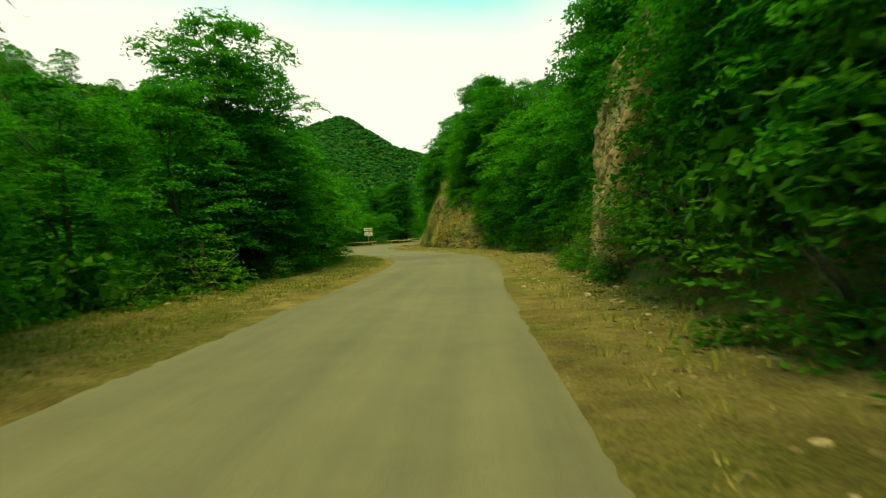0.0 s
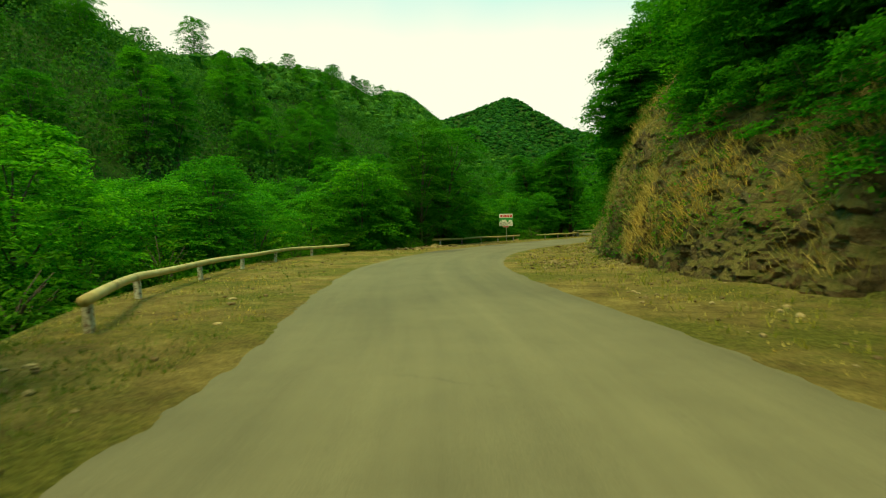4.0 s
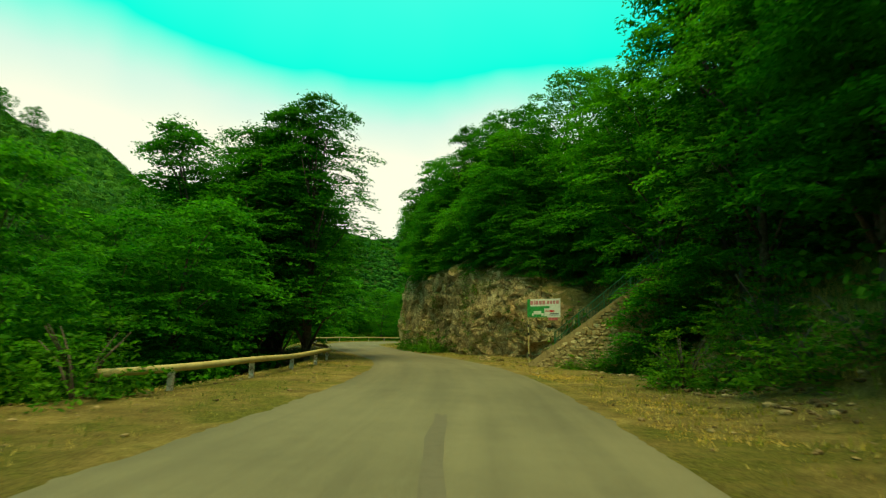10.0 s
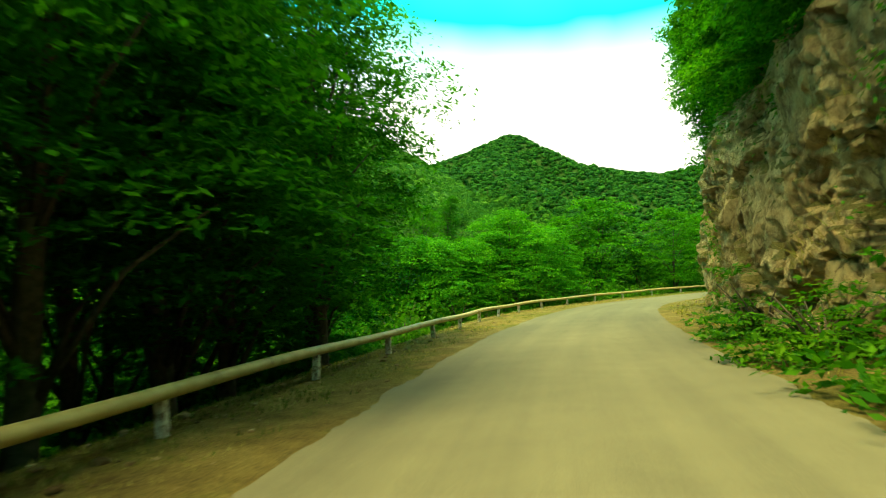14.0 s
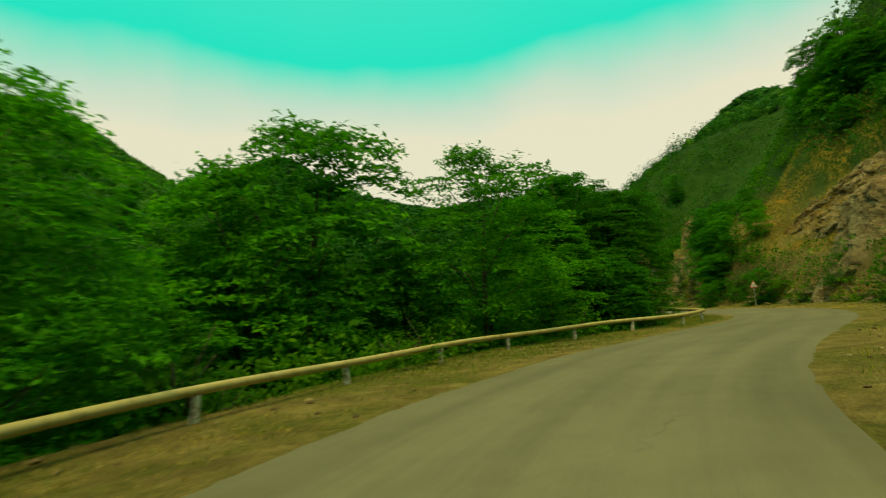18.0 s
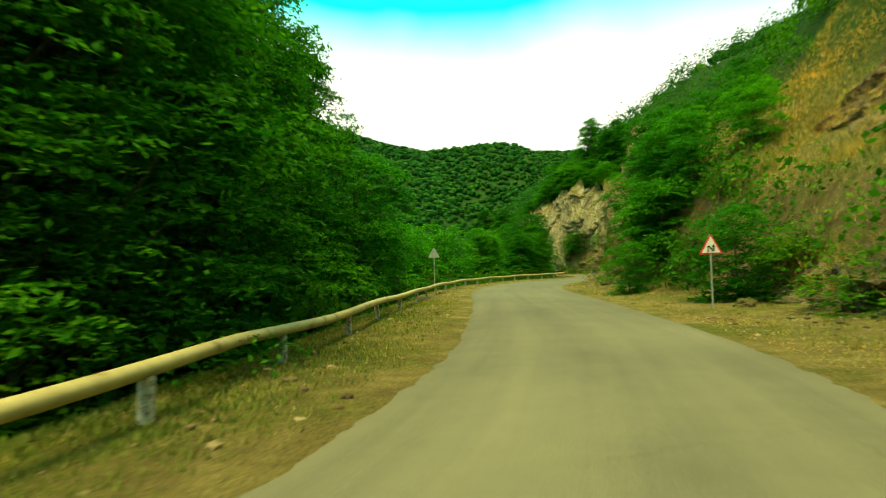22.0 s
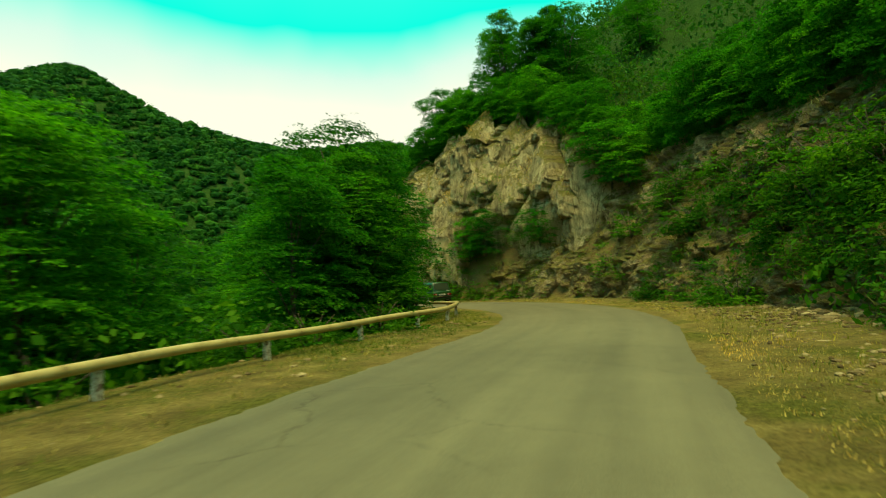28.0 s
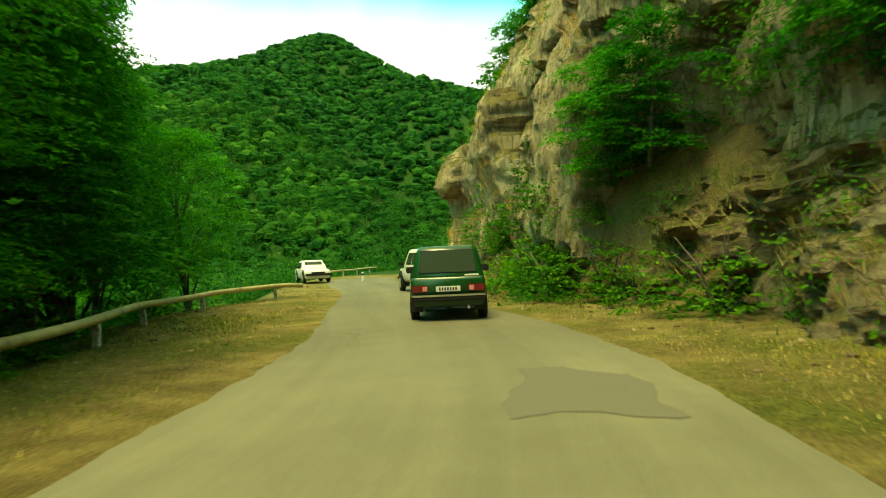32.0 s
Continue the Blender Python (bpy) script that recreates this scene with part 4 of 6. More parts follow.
plant_top(LOW_ROCK, 272, 287, -0.6, 0.2, 12, B_ALL, 1.2, "shrubs on the rock", 5.0, 0.42)
plant_top(CLIFF, 287, 295, 0.3, 1.0, 6, T_SMALL, 0.85, "shrubs above the cliff", 1.2, 0.25)
plant_top(CLIFF, 291, 320, 0.6, 1.6, 15, T_SMALL, 0.72, "shrubs above the cliff", 0.2, 0.25)
plant_top(((289, 5.4), (297, 5.0), (302, 3.0), (320, 2)), 295, 312, -0.4, 0.0, 5, B_ALL, 1.1, "shrubs on the cliff", 0.4, 0.25)
plant_top(((289, 4.2), (297, 4.6), (304, 3.0)), 293, 302, -0.5, -0.2, 3, T_SMALL, 0.6, "shrubs on the cliff", 0.4, 0.25)
plant_top(((226, 2.0), (237, 3.2), (242, 4.5), (256, 2.5)), 228, 256, -0.2, 0.5, 12, B_ALL, 0.85, "shrubs on the rock", 1.2, 0.3)
plant_top(((44, 2.5), (62, 6), (72, 7), (77, 4)), 45, 60, 0.2, 1.2, 7, T_SMALL, 0.7, "shrubs on the rock", 1.0, 0.42)
# bushes: from s, to s, from d, to d, how many, size
for s0, s1, d0, d1, count, size in ((0, 12, -5.2, -6.2, 5, 1.0), (3, 13, -5.3, -7.0, 14, 1.1), (20, 44, -6.0, -7.4, 10, 0.9), (46, 60, -8.6, -10, 6, 0.8), (76, 122, -7.8, -10.5, 9, 0.8), (134, 143, -3.6, -4.1, 5, 1.05),
                                    (160, 200, -8.6, -11, 14, 1.0), (196, 230, -6.6, -8, 11, 1.1), (201, 207, -6.9, -8.6, 6, 1.2), (228, 258, -6.2, -8.5, 13, 0.9), (258, 276, -7.2, -8.6, 20, 1.1), (265, 277, -7.2, -8.4, 13, 1.3), (276, 288, -5.9, -6.6, 9, 0.95), (276, 284, -6.6, -8, 5, 0.8), (108, 116, -6.4, -7.6, 5, 0.8), (295, 314, -5.0, -5.6, 10, 0.95), (301, 309, -4.3, -4.9, 6, 1.35),
                                    (-10, 40, 5.8, 7.0, 14, 0.9), (44, 76, 9.4, 11, 13, 1.1), (76, 84, 7.6, 9, 5, 0.8), (84, 112, 8.4, 10, 12, 0.9), (124, 200, 7.4, 9.6, 28, 1.1), (200, 284, 6.3, 8.4, 30, 1.0), (284, 320, 7.4, 9, 10, 1.0)):
    for k in range(count):
        s = s0 + (s1 - s0) * (k + _rng.random()) / count
        plant_at(B_ALL, s, d0 + (d1 - d0) * _rng.random(), size * (0.75 + 0.5 * _rng.random()), "roadside bushes", 0.1)
for s0, s1, d0, d1, count, kinds, size in ((20.5, 28, 7.2, 9.0, 3, T_TALL[:2], 0.70), (86, 98, -10.4, -11.6, 5, T_TALL, 0.80), (104, 112, -7.6, -9.0, 5, B_ALL, 1.1), (109, 119, -10, -12, 4, T_TALL, 0.95), (130, 142, -8.6, -10, 4, T_TALL, 0.84), (301, 311, -10.4, -12, 5, T_MID, 0.88), (297, 309, -13, -18, 6, T_TALL, 0.76), (12.5, 22, -5.0, -5.5, 16, B_ALL, 0.72), (181, 184, 14, 16.5, 2, T_MID, 1.5), (206, 234, -20, -27, 7, T_TALL, 0.5), (280, 296, 6.3, 7.0, 12, B_ALL, 0.85), (238, 264, 9.5, 12.5, 6, T_MID, 0.75)):
    for k in range(count):
        s = s0 + (s1 - s0) * (k + 0.2 + 0.6 * _rng.random()) / count
        plant_at(kinds, s, d0 + (d1 - d0) * _rng.random(), size * (0.9 + 0.2 * _rng.random()), "roadside bushes" if kinds is B_ALL else "trees beside the road")
plant_top(CLIFF, 306, 315, 0.8, 1.8, 4, T_SMALL, 0.9, "shrubs above the cliff", 0.2, 0.25)
plant_top(((226, 1.5), (236, 3)), 229.5, 235, -0.1, 0.7, 4, T_SMALL, 0.8, "shrubs on the rock")
plant_top(ROCK_TOP, 153, 160, 0.2, 1.0, 5, T_MID, 0.5, "trees hanging over the cliff", 0.3)
for kind, x, y, size in ((T_TALL[1], 4.8, 199.8, 1.12), (T_TALL[0], 7.4, 199.8, 0.93), (T_NEAR[2], 8.4, 224.4, 0.85), (T_MID[2], 10.4, 227.8, 0.88), (T_MID[1], 12.0, 222.4, 0.8), (T_TALL[0], -0.2, 86.8, 0.92), (T_TALL[1], 0.8, 90.0, 0.9), (T_SHADED[1], 29.5, 272.6, 0.72), (T_SHADED[0], 29.0, 276.6, 0.8), (T_SHADED[0], 27.2, 269.0, 0.9), (T_SHADED[1], 27.4, 280.6, 0.76), (T_SHADED[1], 25.6, 283.6, 0.78), (T_MID[2], 12.8, 219.2, 0.84), (T_SHADED[1], 8.0, 215.6, 1.0), (T_SHADED[0], 9.4, 209.4, 0.95), (T_TALL[0], -8.6, 22.5, 0.8), (T_SHADED[0], -17.5, 84.5, 0.85), (T_SHADED[1], -18.6, 89.2, 0.85), (T_NEAR[2], 24.4, 285.0, 0.70), (T_NEAR[0], 23.8, 290.4, 0.58), (T_NEAR[1], 22.6, 287.6, 0.66), (T_SMALL[0], -0.9, 80.4, 0.95), (T_SMALL[1], -0.7, 77.4, 1.0), (T_SMALL[0], -0.3, 83.6, 0.9)):
    s, d = near_road(x, y)
    plant(kind, x, y, float(ground_z(s, d)) - 0.15, size, "trees beside the road")

s, d = near_road(-10.5, 104.2)
plant(B_ALL[0], -10.5, 104.2, float(ground_z(s, d)) - 0.1, 1.12, "roadside bushes")

# trees that stand out of the woods on the slope across the drop, and along its crest
for s0, s1, d0, d1, count, kinds, size in ((120, 200, 17, 34, 20, T_MID, 1.05), (120, 215, 34, 70, 34, T_TALL, 0.8), (205, 300, 16, 30, 18, T_MID, 0.95), (200, 330, 30, 72, 36, T_TALL, 0.78), (40, 120, 17, 34, 20, T_LIGHT, 1.05),
                                           (30, 120, 34, 70, 20, T_TALL, 0.78), (290, 330, 12, 40, 10, T_MID, 0.85), (160, 300, -17, -34, 20, T_MID, 0.62), (60, 120, -20, -34, 6, T_MID, 0.85)):
    for k in range(count):
        s = s0 + (s1 - s0) * (k + _rng.random()) / count
        x, y = along(s, d0 + (d1 - d0) * _rng.random())
        plant(kinds[_rng.integers(len(kinds))], x, y, sheet_z(x, y) - 0.3, size * (0.75 + 0.5 * _rng.random()), "trees in the woods")
for k in range(16):
    x, y = -97 - 6 * _rng.random() + 8 * (k % 3), 80 + 12.5 * k + 6 * _rng.random()
    plant(T_TALL[k % 3], x, y, sheet_z(x, y) - 0.3, 0.6 + 0.35 * _rng.random(), "trees along the crest")

# ---- woods on the far slopes: too many to count ----
fr = np.random.default_rng(8)


_ico = bmesh.new()
bmesh.ops.create_icosphere(_ico, subdivisions=1, radius=1)
DOME = np.array([v.co[:] for v in _ico.verts])
DOME_TRI = np.array([[v.index for v in f.verts] for f in _ico.faces if f.calc_center_median().z > -0.45])
_ico.free()


def canopy(fx, fy, per, leaf, grow, lift=0.8, tall=1.0, solid=0.0):
    """Leafy crowns standing close together at x, y: loose leaves round a lobed core, where solid, as verts and triangles."""
    n = len(fx)
    fz = np.array([sheet_z(x, y) for x, y in zip(fx, fy)])
    wide = (1.7 + 1.3 * fr.random(n)) * grow
    knob = fr.normal(size=(n, 7, 3))
    knob[..., 2] = np.abs(knob[..., 2]) * 0.9
    knob /= np.linalg.norm(knob, axis=-1)[..., None]

    def lobes(g):
        near = np.max(np.einsum("nvi,nki->nvk", g, knob), axis=-1)
        return 0.60 + 0.45 * np.exp(-5.0 * (1 - near))

    high = tall * (0.85 + 0.4 * fr.random(n))
    cen = np.stack([fx, fy, fz + wide * lift], -1)
    shape = np.stack([wide, wide, wide * high], -1)[:, None]
    g0 = np.broadcast_to(DOME, (n, len(DOME), 3))
    core = cen[:, None] + g0 * lobes(g0)[..., None] * (0.80 + 0.40 * fr.random((n, len(DOME), 1))) * shape * solid
    tri = DOME_TRI[None] + (np.arange(n) * len(DOME))[:, None, None]
    g = fr.normal(size=(n, per, 3))
    g /= np.linalg.norm(g, axis=-1)[..., None]
    g[..., 2] = np.abs(g[..., 2]) * 1.3 - 0.3
    pos = cen[:, None] + g * (lobes(g) * (0.98 + 0.2 * fr.random((n, per))))[..., None] * shape
    nrm = g + fr.normal(size=g.shape) * 0.45
    nrm /= np.linalg.norm(nrm, axis=-1)[..., None]
    v, q = leaf_quads(pos.reshape(-1, 3), nrm.reshape(-1, 3), np.repeat(wide, per) * leaf * (0.5 + 0.55 * fr.random(n * per)), fr, 0.7)
    q = np.concatenate([q[:, [0, 1, 2]], q[:, [0, 2, 3]]])
    if not solid:
        return v, q
    q = q + n * len(DOME)
    return np.concatenate([core.reshape(-1, 3), v]), np.concatenate([tri.reshape(-1, 3), q])


def facing(x, y):
    """Which places lie on slopes that look into the valley or on the crests."""
    e = 6.0
    gx, gy = (hills(x + e, y) - hills(x - e, y)) / (2 * e), (hills(x, y + e) - hills(x, y - e)) / (2 * e)
    wx, wy = 10 - x, 150 - y
    return -(gx * wx + gy * wy) / np.hypot(wx, wy) > -0.22


def scatter(n, x0, x1, y0, y1):
    x, y = fr.uniform(x0, x1, n), fr.uniform(y0, y1, n)
    far = np.array([np.min((AX[:, 0] - a) ** 2 + (AX[:, 1] - b) ** 2) for a, b in zip(x, y)]) ** 0.5
    return x, y, far


for count, x0, x1, y0, y1, near, past, per, leaf, grow, lift, tall, solid, name in (
        (6600, -110, 0, -20, 345, 14, 80, 95, 0.09, 1.15, 0.6, 1.0, 0.0, "leafy green woods below and beside the road"), (2900, 10, 100, -20, 345, 16, 55, 90, 0.095, 1.0, 0.75, 1.1, 0.0, "leafy green woods climbing above the bank"),
        (9500, -150, -20, 30, 420, 76, 999, 40, 0.105, 1.05, 0.5, 0.85, 0.80, "dense deciduous woods covering the valley sides"), (5000, 20, 122, 30, 420, 52, 999, 40, 0.115, 0.95, 0.55, 1.0, 0.80, "dense deciduous woods on the upper slopes"), (1500, -75, 45, 312, 430, 9, 999, 100, 0.085, 1.15, 0.8, 1.1, 0.0, "leafy woods beyond the bend"),
        (60000, -260, 260, 345, 900, 30, 999, 14, 0.17, 1.0, 0.30, 0.70, 0.90, "dense green woods covering the far hills")):
    x, y, far = scatter(count, x0, x1, y0, y1)
    k = (far > near) & (far < past)
    if past > 900 and near > 20:
        k &= facing(x, y)
    v, q = canopy(x[k], y[k], per, leaf, grow, lift, tall, solid)
    tagged(big_mesh("woods", v, q, WOOD_CROWN, False), name, "woods", kind="stuff")


# ---- undergrowth on the banks: from s, to s, from d, to d, how many low leafy clumps, size ----
ux, uy, usz = [], [], []
for s0, s1, d0, d1, count, size in ((-15, 13, -6.0, -20, 330, 1.0), (13, 22, -7.2, -18, 90, 1.0), (21, 46, -7.0, -20, 300, 0.9), (45, 62, -9.2, -20, 130, 0.8), (60, 76, -11, -22, 110, 0.8),
                                    (76, 124, -11.5, -22, 420, 0.9), (122, 162, -7.2, -20, 420, 0.9), (160, 203, -9.6, -24, 560, 0.9), (200, 240, -18.5, -29, 300, 1.0), (216, 256, -19, -36, 320, 1.15), (231, 258, -9.6, -24, 200, 0.8),
                                    (256, 284, -9.2, -24, 330, 0.9), (258, 282, -7.0, -8.6, 60, 0.7), (280, 318, -10.0, -24, 700, 1.0), (296, 345, -14, -45, 500, 1.6),
                                    (-15, 13, -5.4, -7.4, 130, 0.8), (20, 44, -6.6, -8.2, 110, 0.7), (70, 112, -8.2, -12, 70, 0.7), (162, 204, -8.4, -11, 240, 0.85), (199, 217, -10.5, -18.5, 130, 0.9), (200, 228, -7.2, -9, 50, 0.8), (198, 206, -7.2, -11, 60, 0.9), (226, 256, -6.0, -9, 110, 0.7),
                                    (-15, 40, 6.4, 18, 330, 0.9), (40, 86, 9.4, 20, 330, 0.9), (86, 140, 8.0, 18, 330, 0.9), (140, 204, 7.2, 20, 560, 1.0), (200, 284, 6.3, 18, 560, 0.9), (284, 320, 7.4, 18, 200, 0.9), (2, 14, -5.4, -6.6, 110, 0.6)):
    s, d = fr.uniform(s0, s1, count), d0 + (d1 - d0) * fr.random(count)
    xy = along(s, d)
    ux.append(xy[:, 0])
    uy.append(xy[:, 1])
    usz.append(np.full(count, size))
ux, uy, usz = np.concatenate(ux), np.concatenate(uy), np.concatenate(usz)
v, q = canopy(ux, uy, 56, 0.12, 0.45, 0.35)
tagged(big_mesh("undergrowth", v, q, LEAF_BUSH), "thick green undergrowth on the steep banks", "undergrowth", kind="stuff")


# ---- grass and leafy clumps rooted in the cracks and ledges of the rocks ----
def rock_spots(ob, count, level, spread, seed):
    """Places on a rock face, gathered in patches: those whose patch noise and flatness together pass level."""
    rng = np.random.default_rng(seed)
    me = ob.data
    co, no = np.empty(len(me.vertices) * 3, np.float32), np.empty(len(me.vertices) * 3, np.float32)
    me.vertices.foreach_get("co", co)
    me.vertices.foreach_get("normal", no)
    co, no = co.reshape(-1, 3), no.reshape(-1, 3)
    pick = rng.integers(len(co), size=count * 6)
    keep = [k for k in pick if co[k, 2] > 0.3 and noise.noise(Vector(co[k]) * spread + Vector((seed, 0, 0))) + 0.6 * abs(no[k, 2]) + 0.15 * rng.normal() > level]
    keep = np.array(keep[:count], int)
    return co[keep], no[keep], rng


def rock_grass(spot, count, level, mat, tall, label, seed):
    p, nrm, rng = rock_spots(ROCKS[spot], count, level, 0.35, seed)
    k = 6
    base = np.repeat(p, k, 0) + rng.normal(size=(len(p) * k, 3)) * 0.07
    out = np.repeat(nrm, k, 0) * 0.5 + rng.normal(size=base.shape) * 0.35
    out[:, 2] = 0.75 + 0.3 * rng.random(len(base))
    tip = base + out * (tall * (0.4 + 0.8 * rng.random(len(base))))[:, None]
    tip[:, 2] -= tall * 0.25 * rng.random(len(base))
    side = rng.normal(size=base.shape) * np.array([1, 1, 0.2])
    side *= (0.010 / np.linalg.norm(side, axis=1))[:, None]
    v = np.stack([base - side, base + side, tip], 1).reshape(-1, 3)
    tagged(big_mesh("rock_grass", v, np.arange(len(v)).reshape(-1, 3), mat), label, "grass", kind="stuff")


def rock_leaves(spot, count, level, label, seed, reach=0.45, leaf=0.06):
    p, nrm, rng = rock_spots(ROCKS[spot], count, level, 0.28, seed)
    k = 22
    g = rng.normal(size=(len(p), k, 3))
    g /= np.linalg.norm(g, axis=-1)[..., None]
    pos = p[:, None] + nrm[:, None] * reach * 0.45 + g * (reach * rng.random((len(p), k)) ** 0.5)[..., None]
    nn = g * 0.5 + nrm[:, None] * 0.4 + np.array([0, 0, 0.6])
    nn /= np.linalg.norm(nn, axis=-1)[..., None]
    v, q = leaf_quads(pos.reshape(-1, 3), nn.reshape(-1, 3), leaf * (0.6 + 0.7 * rng.random(len(p) * k)), rng)
    tagged(big_mesh("rock_plants", v, q, LEAF_BUSH), label, "climbing plants", kind="stuff")


# ---- guard rail: pale steel pipe on short posts ----
def guard_rail(s0, s1, label, bend=None, post_from=1.2, gap=3.9):
    x, y, a = road_at(s0)
    top = empty("guard_rail", Matrix(), label, "guard rail", "guard rails along the drop")
    ss = np.arange(s0, s1 + 0.01, 1.0)
    pts = []
    for s in ss:
        px, py = along(s, float(table(RAIL_D, s)))
        pts.append((px, py, 0.49 + 0.02 * math.sin(s * 0.7)))
    if bend:
        px, py, pz = pts[-1]
        x1, y1 = along(s1 + bend[0], float(table(RAIL_D, s1)) + bend[1])
        pts += [((px + x1) / 2, (py + y1) / 2, pz - 0.02), (x1, y1, pz + bend[2])]
    vs, fs = tube(pts, 0.085, 10)
    mesh_object("pipe", vs, fs, RAIL_PAINT, True, top)
    s = s0 + post_from
    while s < s1:
        px, py = along(s, float(table(RAIL_D, s)) + 0.02)
        bm = bmesh.new()
        box(bm, -0.06, 0.06, -0.06, 0.06, -0.35, 0.44, 0.012)
        post = part("post", bm, POST_PAINT, top)
        post.matrix_basis = pose(px, py, 0, _rng.normal() * 2.5, _rng.normal() * 2.5, road_at(s)[2])
        s += gap
    return top


guard_rail(40.0, 42.0, "short leftover piece of pale pipe rail", post_from=0.9)
guard_rail(45, 72, "pale painted pipe guard rail on chipped posts", post_from=0.4, gap=4.5)
guard_rail(83, 101.5, "pale pipe guard rail sagging along the verge")
guard_rail(104.5, 204.0, "long pale pipe guard rail round the bend", None, 2.0)
guard_rail(204.02, 308.5, "long yellowish pipe guard rail on short posts", (0.9, -0.6, -0.1), 2.6)
guard_rail(327.0, 346.0, "pale pipe guard rail far round the cliff")

# ---- painted, metal and glass finishes ----
def plain(name, base, rough=0.5, spec=0.4, metal=0.0, grime=0.15):
    m, n, l, b = material(name, base, rough, spec, metal)
    low = tuple(c * (1 - 2.2 * grime) for c in base)
    r = ramp_node(n, l, noise_node(n, l, 7, 7, place_node(n), 0.7).outputs["Fac"], [(0.35, low), (0.55, base)])
    l.new(r.outputs[0], b.inputs["Base Color"])
    return m


GREEN_PAINT = plain("dark green car paint", (0.003, 0.050, 0.007), 0.32, 0.5, 0, 0.06)
GREEN_PAINT.node_tree.nodes["Principled BSDF"].inputs["Coat Weight"].default_value = 0.25
WHITE_PAINT = plain("white car paint", (0.68, 0.68, 0.64), 0.3, 0.5, 0, 0.05)
BLACK_PLASTIC = plain("black plastic", (0.012, 0.013, 0.012), 0.55, 0.3)
RUBBER = plain("tyre rubber", (0.018, 0.018, 0.016), 0.85, 0.2)
CHROME = plain("chrome", (0.75, 0.75, 0.72), 0.18, 0.5, 1.0, 0.05)
STEEL = plain("galvanised steel", (0.45, 0.46, 0.42), 0.5, 0.5, 0.6, 0.15)
DARK_GLASS = plain("dark car glass", (0.035, 0.050, 0.034), 0.1, 0.2, 0, 0.0)
RED_LENS = plain("red lamp lens", (0.13, 0.008, 0.010), 0.2, 0.6, 0, 0.05)
CLEAR_LENS = plain("clear lamp lens", (0.7, 0.7, 0.66), 0.1, 0.6, 0, 0.05)
PLATE_WHITE = plain("white plate", (0.62, 0.62, 0.58), 0.4, 0.4, 0, 0.08)
PRINT_BLACK = plain("black print", (0.015, 0.015, 0.015), 0.6)
PRINT_RED = plain("red print", (0.55, 0.03, 0.03), 0.5, 0.4, 0, 0.08)
PRINT_GREEN = plain("green print", (0.03, 0.30, 0.06), 0.5, 0.4, 0, 0.2)
PRINT_WHITE = plain("white print", (0.70, 0.70, 0.64), 0.5, 0.4, 0, 0.08)
PRINT_PINK = plain("faded pink print", (0.55, 0.22, 0.22), 0.5, 0.4, 0, 0.12)
GREEN_RAIL = plain("green railing paint", (0.025, 0.12, 0.045), 0.45, 0.4, 0, 0.15)
CONCRETE = plain("rough concrete", (0.36, 0.33, 0.25), 0.9, 0.2, 0, 0.22)
LOOSE_STONE, n, l, b = material("loose stone", (0.3, 0.27, 0.2), 0.9, 0.2)
geo = n.new("ShaderNodeNewGeometry")
r1 = ramp_node(n, l, geo.outputs["Random Per Island"], [(0.0, (0.075, 0.052, 0.024)), (0.55, (0.19, 0.14, 0.068)), (1.0, (0.40, 0.32, 0.17))])
r2 = ramp_node(n, l, noise_node(n, l, 14, 6, place_node(n), 0.7).outputs["Fac"], [(0.3, (0.6, 0.6, 0.6)), (0.7, (1.2, 1.2, 1.2))])
c = mix_node(n, l, 1.0, r1.outputs[0], r2.outputs[0], "MULTIPLY")
l.new(c.outputs[0], b.inputs["Base Color"])
bump_node(n, l, r2.outputs[0], b, 0.6, 0.03)
DRY_GRASS = leaf_material("dry grass", (0.22, 0.17, 0.05), (0.55, 0.46, 0.17), 0.3)
GREEN_GRASS = leaf_material("green grass", (0.05, 0.10, 0.015), (0.22, 0.26, 0.05), 0.3)


# ---- cars ----
def wheel(parent, x, y, side, rad=0.34, wide=0.19):
    bm = bmesh.new()
    prof = [(0.62, 0.0), (0.9, 0.02), (1.0, 0.12), (1.0, 0.88), (0.9, 0.98), (0.62, 1.0)]
    rings = []
    for f, k in prof:
        rings.append([bm.verts.new(((k - 0.5) * wide, f * rad * math.cos(a), f * rad * math.sin(a))) for a in np.linspace(0, 2 * math.pi, 20, endpoint=False)])
    for a, b2 in zip(rings, rings[1:]):
        for j in range(20):
            bm.faces.new((a[j], a[(j + 1) % 20], b2[(j + 1) % 20], b2[j]))
    bm.faces.new(rings[0][::-1])
    bm.faces.new(rings[-1])
    bmesh.ops.recalc_face_normals(bm, faces=bm.faces)
    w = part("wheel", bm, RUBBER, parent, "black road tyre on a steel rim")
    w.matrix_basis = pose(x, y, rad)
    bm = bmesh.new()
    for f, k in ((0.60, 0.52), (0.45, 0.46), (0.18, 0.54)):
        bmesh.ops.create_cone(bm, cap_ends=True, segments=16, radius1=f * rad, radius2=f * rad * 0.9, depth=0.02, matrix=Matrix.Translation((side * k * wide, 0, 0)) @ pose(0, 0, 0, 0, 90, 0))
    part("rim", bm, STEEL, w)
    return w


def quad(bm, pts):
    bm.faces.new([bm.verts.new(p) for p in pts])
    return bm


